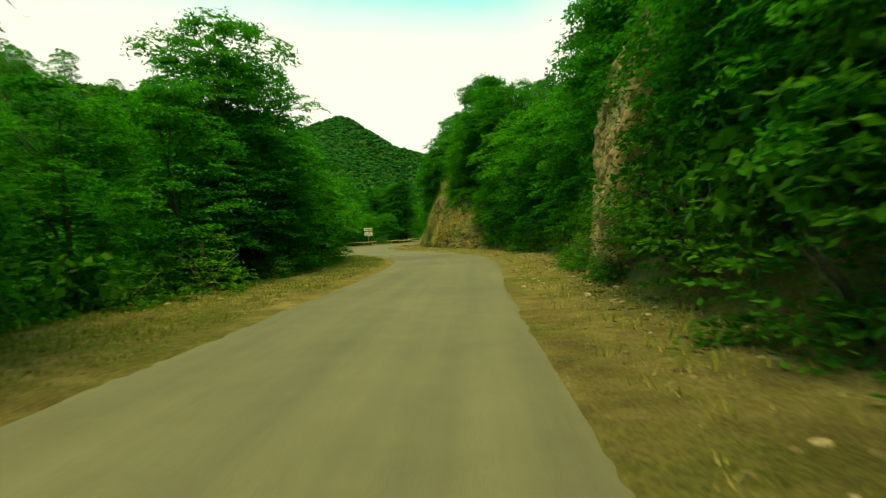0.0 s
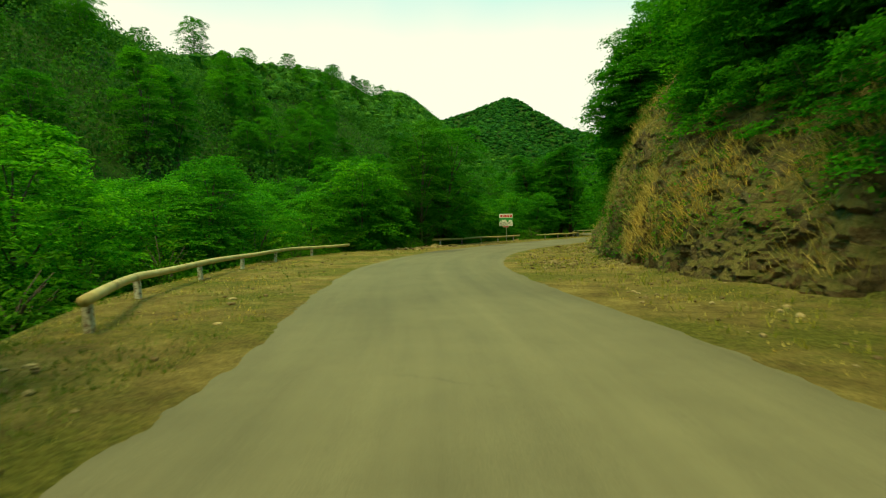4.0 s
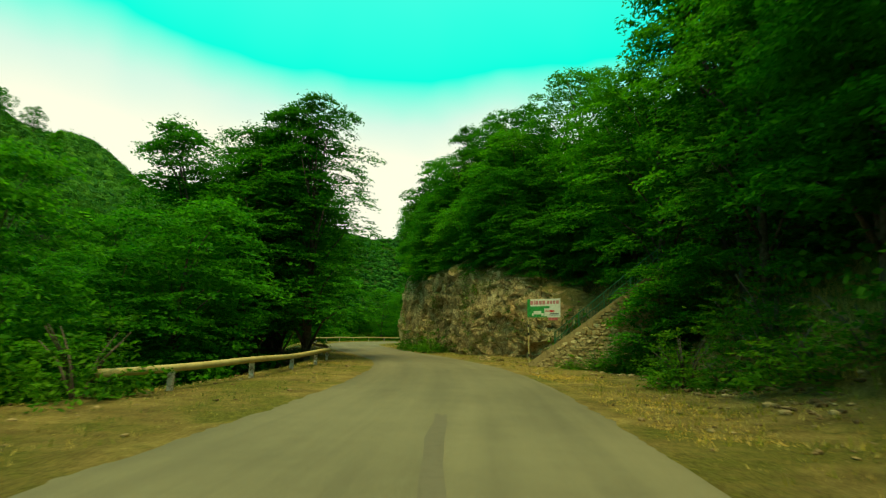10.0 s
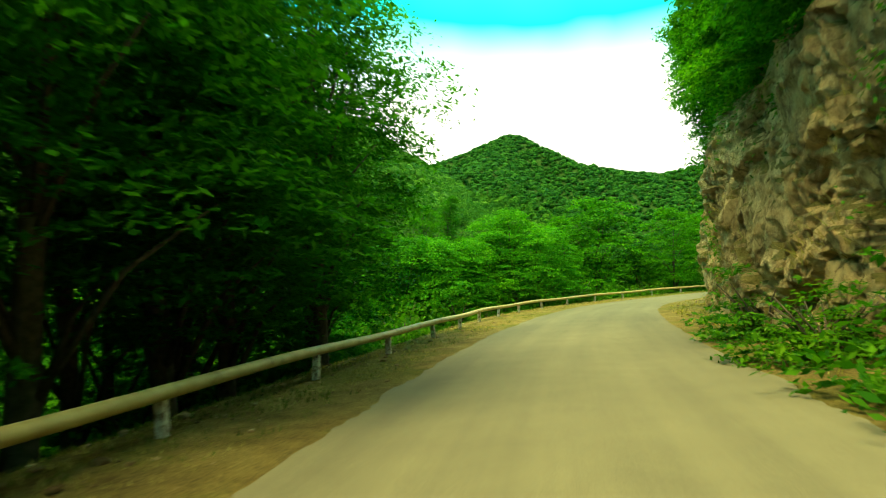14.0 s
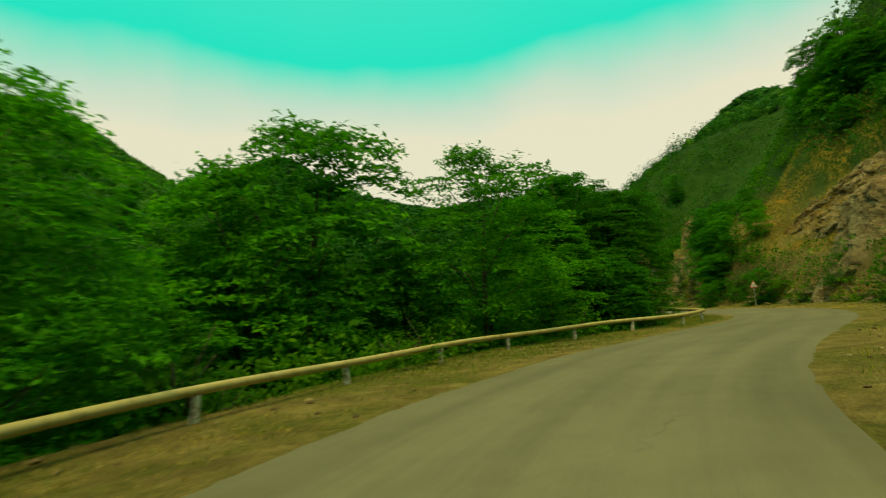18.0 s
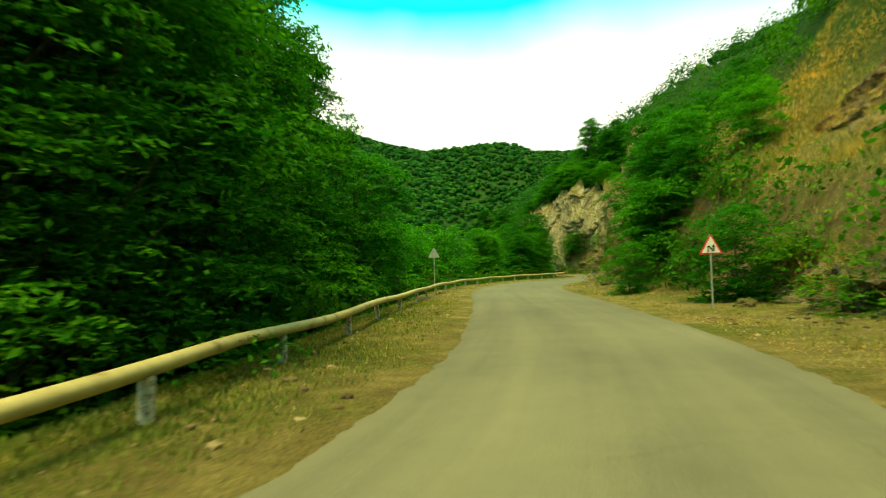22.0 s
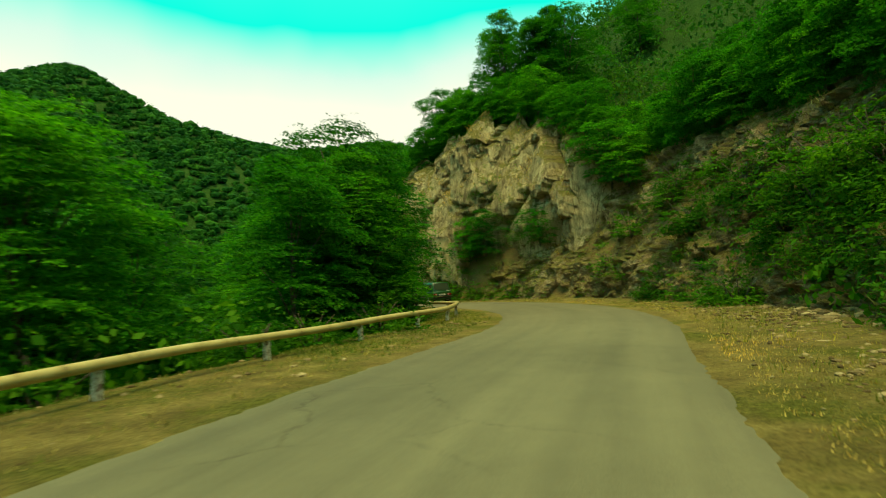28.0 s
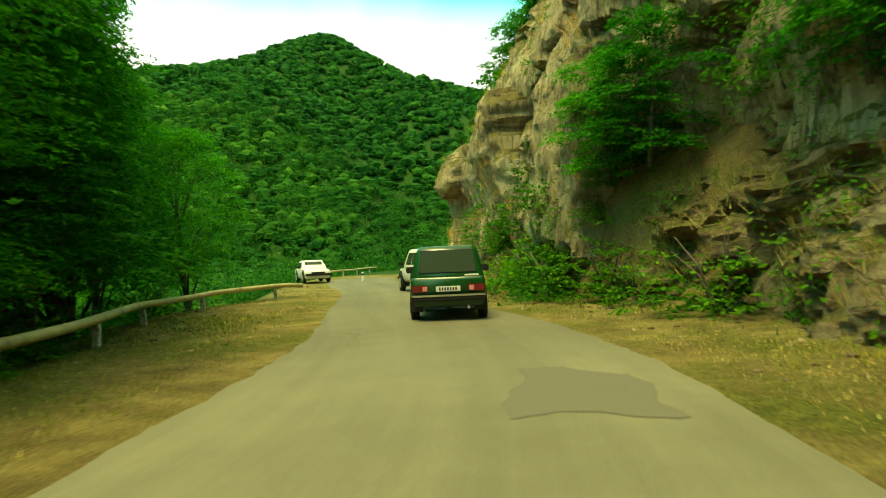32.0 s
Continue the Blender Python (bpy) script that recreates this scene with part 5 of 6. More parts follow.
def pane(bm, pts, thick):
    """A thin slab with the outline pts, its front face proud along its normal."""
    a, b2, c2 = Vector(pts[0]), Vector(pts[1]), Vector(pts[2])
    nrm = (b2 - a).cross(c2 - a).normalized() * thick
    f = [bm.verts.new(Vector(p) + nrm) for p in pts]
    k = [bm.verts.new(Vector(p) - nrm) for p in pts]
    bm.faces.new(f)
    bm.faces.new(k[::-1])
    for j in range(len(pts)):
        i = (j + 1) % len(pts)
        bm.faces.new((f[i], f[j], k[j], k[i]))
    return bm


def loft(bm, sections):
    """Skin closed sections of equal length."""
    rings = [[bm.verts.new(p) for p in s] for s in sections]
    m = len(rings[0])
    for a, b2 in zip(rings, rings[1:]):
        for j in range(m):
            bm.faces.new((a[j], a[(j + 1) % m], b2[(j + 1) % m], b2[j]))
    bm.faces.new(rings[0][::-1])
    bm.faces.new(rings[-1])
    bmesh.ops.recalc_face_normals(bm, faces=bm.faces)
    return bm


def car(name, m, paint, label, long=3.72, high=1.62, boxy=True, rear_shown=True):
    """y = 0 is the tail, the nose points along +y."""
    top = empty(name, m, label, "car")
    w = 0.82
    belt, sill = 0.96 if boxy else 0.88, 0.40 if boxy else 0.28
    bm = bmesh.new()
    sec = []
    for y, f, zt in ((0.0, 0.93, belt - 0.02), (0.06, 0.985, belt), (0.6, 1.0, belt), (long * 0.62, 1.0, belt), (long * 0.66, 0.99, belt - 0.01), (long * 0.9, 0.96, belt - 0.07), (long * 0.985, 0.92, belt - 0.11), (long, 0.86, belt - 0.17)):
        x = w * f
        sec.append([(-x * 0.9, y, sill), (-x * 0.985, y, sill + 0.1), (-x, y, (sill + belt) / 2), (-x * 0.985, y, zt - 0.08), (-x * 0.95, y, zt - 0.015), (-x * 0.86, y, zt),
                    (x * 0.86, y, zt), (x * 0.95, y, zt - 0.015), (x * 0.985, y, zt - 0.08), (x, y, (sill + belt) / 2), (x * 0.985, y, sill + 0.1), (x * 0.9, y, sill)])
    part("body", loft(bm, sec), paint, top, "", True)
    # cabin
    y_tail, y_tail_top = (0.03, 0.20) if boxy else (0.42, 0.95)
    y_nose, y_nose_top = (long * 0.68, long * 0.55) if boxy else (long * 0.70, long * 0.52)
    bm = bmesh.new()
    sec = []
    for k, z in ((0.0, belt - 0.04), (0.05, belt + 0.03), (0.5, (belt + high) / 2), (0.9, high - 0.09), (0.98, high - 0.02), (1.0, high)):
        x = (w * 0.96) * (1 - k) + (w * 0.78) * k - (0.08 if k == 1.0 else 0.03 if k == 0.98 else 0)
        a = y_tail + (y_tail_top - y_tail) * k + (0.10 if k == 1.0 else 0.03 if k == 0.98 else 0)
        e = y_nose + (y_nose_top - y_nose) * k - (0.12 if k == 1.0 else 0.03 if k == 0.98 else 0)
        q = 0.10
        sec.append([(-x + q, a, z), (-x, a + q, z), (-x, e - q, z), (-x + q, e, z), (x - q, e, z), (x, e - q, z), (x, a + q, z), (x - q, a, z)])
    part("cabin", loft(bm, sec), paint, top, "", True)
    z0, z1 = belt + 0.09, high - 0.13

    def tail_y(z):
        return y_tail + (y_tail_top - y_tail) * (z - belt + 0.04) / (high - belt + 0.04)

    def nose_y(z):
        return y_nose + (y_nose_top - y_nose) * (z - belt + 0.04) / (high - belt + 0.04)

    def side_x(z):
        k = (z - belt + 0.04) / (high - belt + 0.04)
        return w * 0.96 * (1 - k) + w * 0.78 * k
    # rear window with its rubber and trim
    bm = bmesh.new()
    pane(bm, [(-0.62, tail_y(z0) - 0.012, z0 - 0.02), (0.62, tail_y(z0) - 0.012, z0 - 0.02), (0.57, tail_y(z1) - 0.012, z1 + 0.04), (-0.57, tail_y(z1) - 0.012, z1 + 0.04)], 0.006)
    rw = part("rear_window", bm, BLACK_PLASTIC, top, "rear window in a black rubber seal")
    bm = bmesh.new()
    pane(bm, [(-0.60, tail_y(z0) - 0.02, z0), (0.60, tail_y(z0) - 0.02, z0), (0.55, tail_y(z1) - 0.02, z1 + 0.02), (-0.55, tail_y(z1) - 0.02, z1 + 0.02)], 0.007)
    part("pane", bm, DARK_GLASS, rw, "dark tinted glass")
    bm = bmesh.new()
    pane(bm, [(0.58, nose_y(z0) + 0.012, z0 - 0.02), (-0.58, nose_y(z0) + 0.012, z0 - 0.02), (-0.53, nose_y(z1) + 0.012, z1 + 0.03), (0.53, nose_y(z1) + 0.012, z1 + 0.03)], 0.008)
    part("windscreen", bm, DARK_GLASS, top)
    for sgn in (-1, 1):
        cuts = [(0.0, 0.40), (0.44, 0.90)] if boxy else [(0.02, 0.46), (0.50, 0.97)]
        for u0, u1 in cuts:
            pts = []
            for u, z in ((u0, z0), (u1, z0), (u1, z1), (u0, z1)):
                a, e = tail_y(z) + 0.16, nose_y(z) - 0.14
                pts.append((sgn * (side_x(z) + 0.008), a + (e - a) * u, z))
            bm = bmesh.new()
            pane(bm, pts if sgn > 0 else pts[::-1], 0.006)
            part("side_window", bm, DARK_GLASS, top)
        bm = bmesh.new()
        box(bm, -0.11, 0.11, -0.05, 0.05, -0.08, 0.08, 0.025)
        mir = part("mirror", bm, BLACK_PLASTIC, top, "black door mirror")
        mir.matrix_basis = pose(sgn * 0.93, nose_y(z0) - 0.22, belt + 0.12)
        bm = bmesh.new()
        box(bm, -0.02, 0.02, -0.09, 0.09, -0.015, 0.015, 0.006)
        part("door_handle", bm, BLACK_PLASTIC, top).matrix_basis = pose(sgn * (w + 0.012), long * 0.42, belt - 0.14)
        for y in (long * 0.185, long * 0.80):
            # black disc for the shaded hollow of the wheel opening, which isn't cut
            bm = bmesh.new()
            bmesh.ops.create_cone(bm, cap_ends=True, segments=24, radius1=0.41, radius2=0.40, depth=0.06, matrix=pose(0, 0, 0, 0, 90, 0))
            part("arch_shade_disc", bm, BLACK_PLASTIC, top).matrix_basis = pose(sgn * (w - 0.02), y, 0.42)
            wheel(top, sgn * (w - 0.06), y, sgn)
            bm = bmesh.new()
            box(bm, -0.13, 0.13, -0.012, 0.012, -0.16, 0.14, 0.008)
            part("mud_flap", bm, BLACK_PLASTIC, top).matrix_basis = pose(sgn * (w - 0.13), y - 0.43, 0.36)
        # lamps at both ends
        bm = bmesh.new()
        box(bm, -0.17, 0.17, -0.03, 0.03, -0.075, 0.075, 0.012)
        lamp = part("tail_lamp", bm, RED_LENS, top, "red tail lamp")
        lamp.matrix_basis = pose(sgn * 0.60, 0.0, belt - 0.25)
        bm = bmesh.new()
        box(bm, -0.05, 0.05, -0.006, 0.006, -0.05, 0.05, 0.004)
        part("reversing_lens", bm, PRINT_PINK, lamp).matrix_basis = pose(-sgn * 0.10, -0.03, 0)
        bm = bmesh.new()
        if boxy:
            bmesh.ops.create_cone(bm, cap_ends=True, segments=20, radius1=0.10, radius2=0.09, depth=0.06, matrix=pose(0, 0, 0, 90, 0, 0))
        else:
            box(bm, -0.19, 0.19, -0.04, 0.04, -0.075, 0.075, 0.02)
        part("headlamp", bm, CLEAR_LENS, top, "clear headlamp").matrix_basis = pose(sgn * 0.54, long * 0.995, belt - 0.27)
    for y, s2 in ((-0.07, -1), (long + 0.05, 1)):
        bm = bmesh.new()
        box(bm, -0.80, 0.80, -0.07, 0.07, -0.07, 0.06, 0.025)
        bumper = part("bumper", bm, BLACK_PLASTIC, top, "black bumper with a bright strip")
        bumper.matrix_basis = pose(0, y, 0.52)
        if boxy:
            bm = bmesh.new()
            box(bm, -0.78, 0.78, -0.012, 0.012, -0.02, 0.02, 0.006)
            part("strip", bm, CHROME, bumper).matrix_basis = pose(0, s2 * 0.075, 0.045)
    bm = bmesh.new()
    box(bm, -0.26, 0.26, -0.012, 0.012, -0.056, 0.056, 0.006)
    plate = part("number_plate", bm, PLATE_WHITE, top, "white number plate")
    plate.matrix_basis = pose(0, -0.03, belt - 0.26)
    bm = bmesh.new()
    for k in range(7):
        box(bm, -0.20 + k * 0.058, -0.165 + k * 0.058, -0.017, -0.011, -0.035, 0.035)
    part("print", bm, PRINT_BLACK, plate)
    bm = bmesh.new()
    quad(bm, [(-0.08, -0.012, belt - 0.085), (0.0, -0.016, belt - 0.11), (0.08, -0.012, belt - 0.085), (0.0, -0.016, belt - 0.095)])
    part("emblem", bm, CHROME, top)
    bm = bmesh.new()
    box(bm, 0.36, 0.66, -0.006, 0.006, belt + 0.005, belt + 0.04)
    part("badge", bm, PRINT_WHITE, top)
    bm = bmesh.new()
    box(bm, -0.74, 0.74, -0.01, 0.05, 0.33, 0.47, 0.02)
    part("rear_valance", bm, paint, top)
    bm = bmesh.new()
    box(bm, -0.62, 0.62, 0.05, 0.40, 0.30, 0.44, 0.04)
    box(bm, -0.10, 0.10, 0.25, 0.6, 0.24, 0.42, 0.05)
    box(bm, -0.70, 0.70, 0.60, 0.70, 0.27, 0.37, 0.03)
    box(bm, -0.66, 0.66, 0.30, long - 0.3, 0.30, 0.42, 0.03)
    part("chassis", bm, BLACK_PLASTIC, top)
    bm = bmesh.new()
    tube_into(bm, [(0.42, -0.12, 0.30), (0.42, 0.1, 0.31), (0.36, 0.5, 0.33)], 0.028, 8)
    part("exhaust_pipe", bm, STEEL, top)
    bm = bmesh.new()
    box(bm, -0.42, 0.42, -0.02, 0.02, -0.08, 0.08, 0.01)
    part("grille", bm, BLACK_PLASTIC, top).matrix_basis = pose(0, long + 0.005, belt - 0.27)
    return top


car("jeep", pose(34.86, 284.25, 0.04, 0, 0, 15) @ Matrix.Diagonal((0.94, 0.94, 0.94, 1)), GREEN_PAINT, "dark green boxy jeep with muddy flaps on the road")
car("jeep", pose(32.35, 292.6, 0.04, 0, 0, 30), WHITE_PAINT, "white boxy jeep driving ahead on the road")
car("hatchback", pose(18.6, 308.6, 0.04, 0, 0, 218), WHITE_PAINT, "white hatchback car coming round the bend", 3.9, 1.42, False)


# ---- signs ----
def text_part(words, size, mat, parent, x, z, y=-0.012):
    cu = bpy.data.curves.new("lettering", "FONT")
    cu.body, cu.size, cu.extrude, cu.align_x = words, size, 0.002, "LEFT"
    tmp = bpy.data.objects.new("lettering", cu)
    me = bpy.data.meshes.new_from_object(tmp)
    bpy.data.objects.remove(tmp)
    me.materials.append(mat)
    ob = new("lettering", me)
    ob.parent = parent
    ob.matrix_basis = pose(x, y, z, 90, 0, 0)
    return ob


def bars(name, mat, parent, items, y):
    for group in ([items] if name in ("arrow", "picture_band", "green_field") else [[k] for k in items]):
        bm = bmesh.new()
        for x0, x1, z0, z1 in group:
            box(bm, x0, x1, y - 0.002, y + 0.002, z0, z1)
        part(name, bm, mat, parent)


# square board for the rest area, on one pole behind the rail
sg = empty("advertising_sign", pose(-12.4, 97.4, 0, 0, 0, 6), "square white and green rest-area sign on a thin pole", "sign")
bm = bmesh.new()
tube_into(bm, [(0, 0.03, -1.6), (0.01, 0.03, 0.4), (0.03, 0.03, 2.5)], 0.028, 8)
part("pole", bm, STEEL, sg)
bm = bmesh.new()
box(bm, -0.70, 0.70, -0.008, 0.012, 1.58, 2.86, 0.004)
board = part("board", bm, PRINT_WHITE, sg, "bent painted board with a green picture band")
bars("picture_band", PRINT_GREEN, board, [(-0.70, 0.70, 2.14, 2.44), (-0.45, -0.35, 2.0, 2.14), (0.10, 0.28, 2.0, 2.14), (0.60, 0.70, 2.0, 2.14), (-0.70, -0.60, 2.0, 2.14)], -0.011)
bars("building_shape", PRINT_WHITE, board, [(-0.40, 0.0, 2.0, 2.22), (0.28, 0.62, 2.0, 2.20)], -0.015)
bars("name_mark", PRINT_RED, board, [(-0.58, -0.38, 2.50, 2.75), (-0.32, -0.24, 2.50, 2.75), (-0.18, 0.08, 2.50, 2.75), (0.14, 0.36, 2.50, 2.75), (0.42, 0.64, 2.50, 2.75)], -0.012)
text_part("\u0130ST\u0130RAH\u018fT", 0.235, PRINT_BLACK, board, -0.66, 1.82)
text_part("ZONASI", 0.235, PRINT_BLACK, board, -0.66, 1.61)
bars("arrow", PRINT_RED, board, [(0.28, 0.48, 1.665, 1.69), (0.46, 0.56, 1.645, 1.71), (0.56, 0.62, 1.66, 1.695)], -0.012)
bm = bmesh.new()
box(bm, -0.30, 0.26, 0.0, 0.02, 1.44, 1.57, 0.004)
plac = part("placard", bm, PRINT_PINK, sg, "small pink placard under the board")
bars("print", PRINT_RED, plac, [(-0.26, -0.16, 1.48, 1.53), (-0.13, -0.02, 1.48, 1.53), (0.01, 0.22, 1.48, 1.53)], -0.004)

# long green board beside the stairs
sg = empty("billboard", pose(3.42, 118.45, 0, 0, 0, -55), "long green and white roadside billboard on a striped pole", "sign")
bm = bmesh.new()
box(bm, -0.94, 0.94, -0.012, 0.012, 2.20, 3.06, 0.004)
board = part("board", bm, PRINT_WHITE, sg, "weathered green and white printed board")
bars("green_field", PRINT_GREEN, board, [(-0.94, 0.05, 2.26, 2.72), (-0.94, -0.76, 2.72, 3.06), (0.05, 0.35, 2.62, 2.72), (-0.94, 0.20, 2.20, 2.25)], -0.015)
bars("house_shape", PRINT_WHITE, board, [(-0.56, -0.12, 2.34, 2.50), (-0.66, -0.56, 2.28, 2.40), (-0.12, 0.02, 2.28, 2.40)], -0.019)
bars("name_mark", PRINT_PINK, board, [(-0.78, -0.60, 2.80, 2.98), (-0.56, -0.50, 2.80, 3.0), (-0.46, -0.30, 2.80, 2.98), (-0.26, -0.10, 2.80, 2.98), (-0.06, 0.10, 2.80, 2.98), (0.20, 0.34, 2.82, 2.97), (0.38, 0.50, 2.82, 2.97), (0.54, 0.66, 2.82, 2.97), (0.70, 0.86, 2.82, 2.97)], -0.016)
bars("arrow", PRINT_RED, board, [(0.08, 0.36, 2.47, 2.51), (0.36, 0.52, 2.44, 2.54), (0.52, 0.62, 2.46, 2.52)], -0.016)
bars("small_print", PRINT_BLACK, board, [(0.40, 0.86, 2.36, 2.39), (0.34, 0.86, 2.29, 2.32)], -0.016)
bm = bmesh.new()
box(bm, 0.26, 0.80, -0.012, 0.01, 2.06, 2.19, 0.004)
plac = part("placard", bm, PRINT_PINK, sg, "small pink placard below the board")
bars("print", PRINT_RED, plac, [(0.30, 0.44, 2.10, 2.15), (0.47, 0.60, 2.10, 2.15), (0.63, 0.76, 2.10, 2.15)], -0.015)
bm = bmesh.new()
tube_into(bm, [(-0.86, 0.03, -0.3), (-0.90, 0.03, 1.2), (-0.92, 0.03, 3.0)], 0.032, 8)
pole = part("pole", bm, RAIL_PAINT, sg)
for z in (0.35, 1.36, 1.75):
    bm = bmesh.new()
    tube_into(bm, [(-0.87 - 0.02 * z, 0.03, z), (-0.87 - 0.02 * z, 0.03, z + 0.12)], 0.036, 8)
    part("stripe", bm, BLACK_PLASTIC, pole)


def warning_sign(x, y, turn, low, high, front, label):
    sg = empty("road_sign", pose(x, y, 0, 0, 0, turn), label, "road sign")
    bm = bmesh.new()
    tube_into(bm, [(0, 0.02, low), (0, 0.02, high - 0.06)], 0.027, 8)
    part("pole", bm, STEEL, sg)
    for name, f, yy, mat in (("plate", 0.70, 0.0, PRINT_RED if front else STEEL), ("face", 0.54, -0.006, PRINT_WHITE)):
        h = f * 0.866
        zc = high - 0.70 * 0.577 - 0.02
        pts = [(-f / 2, yy, zc - h / 3), (f / 2, yy, zc - h / 3), (0, yy, zc + 2 * h / 3)]
        bm = bmesh.new()
        pane(bm, pts, 0.006)
        if name == "plate":
            bmesh.ops.bevel(bm, geom=[e for e in bm.edges if abs(e.verts[0].co.y - e.verts[1].co.y) > 0.005], offset=0.03, segments=3, affect="EDGES")
            pl = part(name, bm, mat, sg, "red-rimmed triangle" if front else "grey back of a triangle")
        elif front:
            part(name, bm, mat, pl)
        else:
            bm.free()
    if front:
        zc = high - 0.70 * 0.577 - 0.06
        bm = bmesh.new()
        tube_into(bm, [(-0.09, -0.016, zc - 0.11), (-0.09, -0.016, zc + 0.07), (-0.06, -0.016, zc + 0.08), (0.05, -0.016, zc - 0.06), (0.08, -0.016, zc - 0.05), (0.08, -0.016, zc + 0.05)], 0.019, 6)
        tube_into(bm, [(0.08, -0.016, zc + 0.04), (0.08, -0.016, zc + 0.14)], [0.045, 0.003], 6)
        part("curve_symbol", bm, PRINT_BLACK, pl)
    else:
        for z in (high - 0.50, high - 0.28):
            bm = bmesh.new()
            box(bm, -0.16 if z < high - 0.4 else -0.08, 0.16 if z < high - 0.4 else 0.08, -0.022, -0.008, z - 0.015, z + 0.015, 0.003)
            part("bracket", bm, STEEL, pl)
    return sg


warning_sign(24.22, 210.0, 2, -0.3, 2.20, True, "triangular red and white double-bend road sign on a pole")
warning_sign(16.17, 227.45, -4, -1.2, 2.68, False, "triangular road sign seen from its bare grey back")
mk = empty("marker_post", pose(23.9, 305.6, 0, 0, 0, 25), "short white concrete marker post at the verge", "post")
bm = bmesh.new()
box(bm, -0.07, 0.07, -0.06, 0.06, -0.2, 0.62, 0.02)
part("shaft", bm, PLATE_WHITE, mk)
bm = bmesh.new()
box(bm, -0.073, 0.073, -0.064, 0.064, 0.42, 0.52)
part("band", bm, PRINT_BLACK, mk)

WALL_STONE, n, l, b = material("tan field stone", (0.3, 0.23, 0.12), 0.9, 0.15)
info = n.new("ShaderNodeObjectInfo")
r1 = ramp_node(n, l, info.outputs["Random"], [(0.0, (0.24, 0.175, 0.075)), (0.5, (0.38, 0.285, 0.13)), (0.9, (0.50, 0.39, 0.19)), (1.0, (0.62, 0.52, 0.30))])
r2 = ramp_node(n, l, noise_node(n, l, 12, 6, place_node(n), 0.7).outputs["Fac"], [(0.3, (0.6, 0.6, 0.6)), (0.7, (1.2, 1.2, 1.2))])
l.new(mix_node(n, l, 1.0, r1.outputs[0], r2.outputs[0], "MULTIPLY").outputs[0], b.inputs["Base Color"])
bump_node(n, l, r2.outputs[0], b, 0.6, 0.02)
MORTAR = plain("sandy mortar", (0.30, 0.23, 0.11), 0.95, 0.1, 0, 0.2)

# ---- stairs up the bank: stone side wall, concrete steps, green railing ----
base_a, base_b, rise = Vector((2.9, 117.2, 0.05)), Vector((6.6, 113.3, 0.05)), 4.0
run = base_b - base_a
side = Vector((run.y, -run.x, 0)).normalized() * -1.0
if side.y < 0:
    side = -side
st = empty("stairs", Matrix(), "concrete stairs up the bank with a rough stone side wall", "stairs")
steps = 22
for k in range(steps):
    a = base_a + run * (k / steps)
    b2 = base_a + run * ((k + 1) / steps)
    z = rise * (k + 1) / steps
    bm = bmesh.new()
    lo = [a, b2, b2 + side * 1.3, a + side * 1.3]
    vs = [bm.verts.new((q.x, q.y, z - 0.34)) for q in lo] + [bm.verts.new((q.x, q.y, z)) for q in lo]
    for f in ((0, 1, 2, 3), (4, 5, 6, 7), (0, 1, 5, 4), (1, 2, 6, 5), (2, 3, 7, 6), (3, 0, 4, 7)):
        bm.faces.new([vs[j] for j in f])
    bmesh.ops.recalc_face_normals(bm, faces=bm.faces)
    part("step", bm, CONCRETE, st)
bm = bmesh.new()
off = -side * 0.32
poly = [(base_a - run.normalized() * 0.5, -0.3), (base_b, -0.3), (base_b, rise + 0.12), (base_a - run.normalized() * 0.5, 0.12)]
f = [bm.verts.new((p.x + off.x, p.y + off.y, z)) for p, z in poly]
k = [bm.verts.new((p.x, p.y, z)) for p, z in poly]
bm.faces.new(f)
bm.faces.new(k[::-1])
for j in range(4):
    i = (j + 1) % 4
    bm.faces.new((f[i], f[j], k[j], k[i]))
bmesh.ops.recalc_face_normals(bm, faces=bm.faces)
swall = part("side_wall", bm, MORTAR, st, "mortared side wall of rough field stones")
wr = np.random.default_rng(3)
row_z, laid, loose = 0.0, 0, bmesh.new()
turned = math.degrees(math.atan2(run.y, run.x))
while row_z < rise:
    h = 0.09 + 0.05 * wr.random()
    u = max(0.0, row_z / rise) * run.length - 0.5 + 0.1 * wr.random()
    while u < run.length - 0.1:
        wd = 0.14 + 0.2 * wr.random()
        if row_z + h < rise * (u + wd * 0.5) / run.length + 0.16:
            bm = bmesh.new() if laid < 300 else loose
            ring = [(-0.5, -0.3), (-0.2, -0.5), (0.3, -0.48), (0.5, -0.1), (0.42, 0.4), (-0.1, 0.5), (-0.45, 0.3)]
            c = base_a + run.normalized() * (u + wd / 2) - side * (0.32 + 0.02 * wr.random())
            m = pose(c.x, c.y, row_z + h / 2 + 0.02 * wr.normal(), wr.normal() * 5, wr.normal() * 11, turned + wr.normal() * 5)
            back, front = [], []
            for a, e in ring:
                a, e = a * wd * 1.04 + 0.012 * wr.normal(), e * h * 1.02 + 0.008 * wr.normal()
                for y, k, to in ((0.07, 1.0, back), (-0.045 - 0.02 * wr.random(), 0.86, front)):
                    q = Vector((a * k, y, e * k))
                    to.append(bm.verts.new(q if laid < 300 else m @ q))
            bm.faces.new(front)
            for k in range(7):
                bm.faces.new((front[k], back[k], back[k - 1], front[k - 1]))
            if laid < 300:
                bmesh.ops.recalc_face_normals(bm, faces=bm.faces)
                part("stone", bm, WALL_STONE, swall).matrix_basis = m
            laid += 1
        u += wd
    row_z += h
bmesh.ops.recalc_face_normals(loose, faces=loose.faces)
tagged(part("stonework", loose, WALL_STONE, swall), kind="stuff")
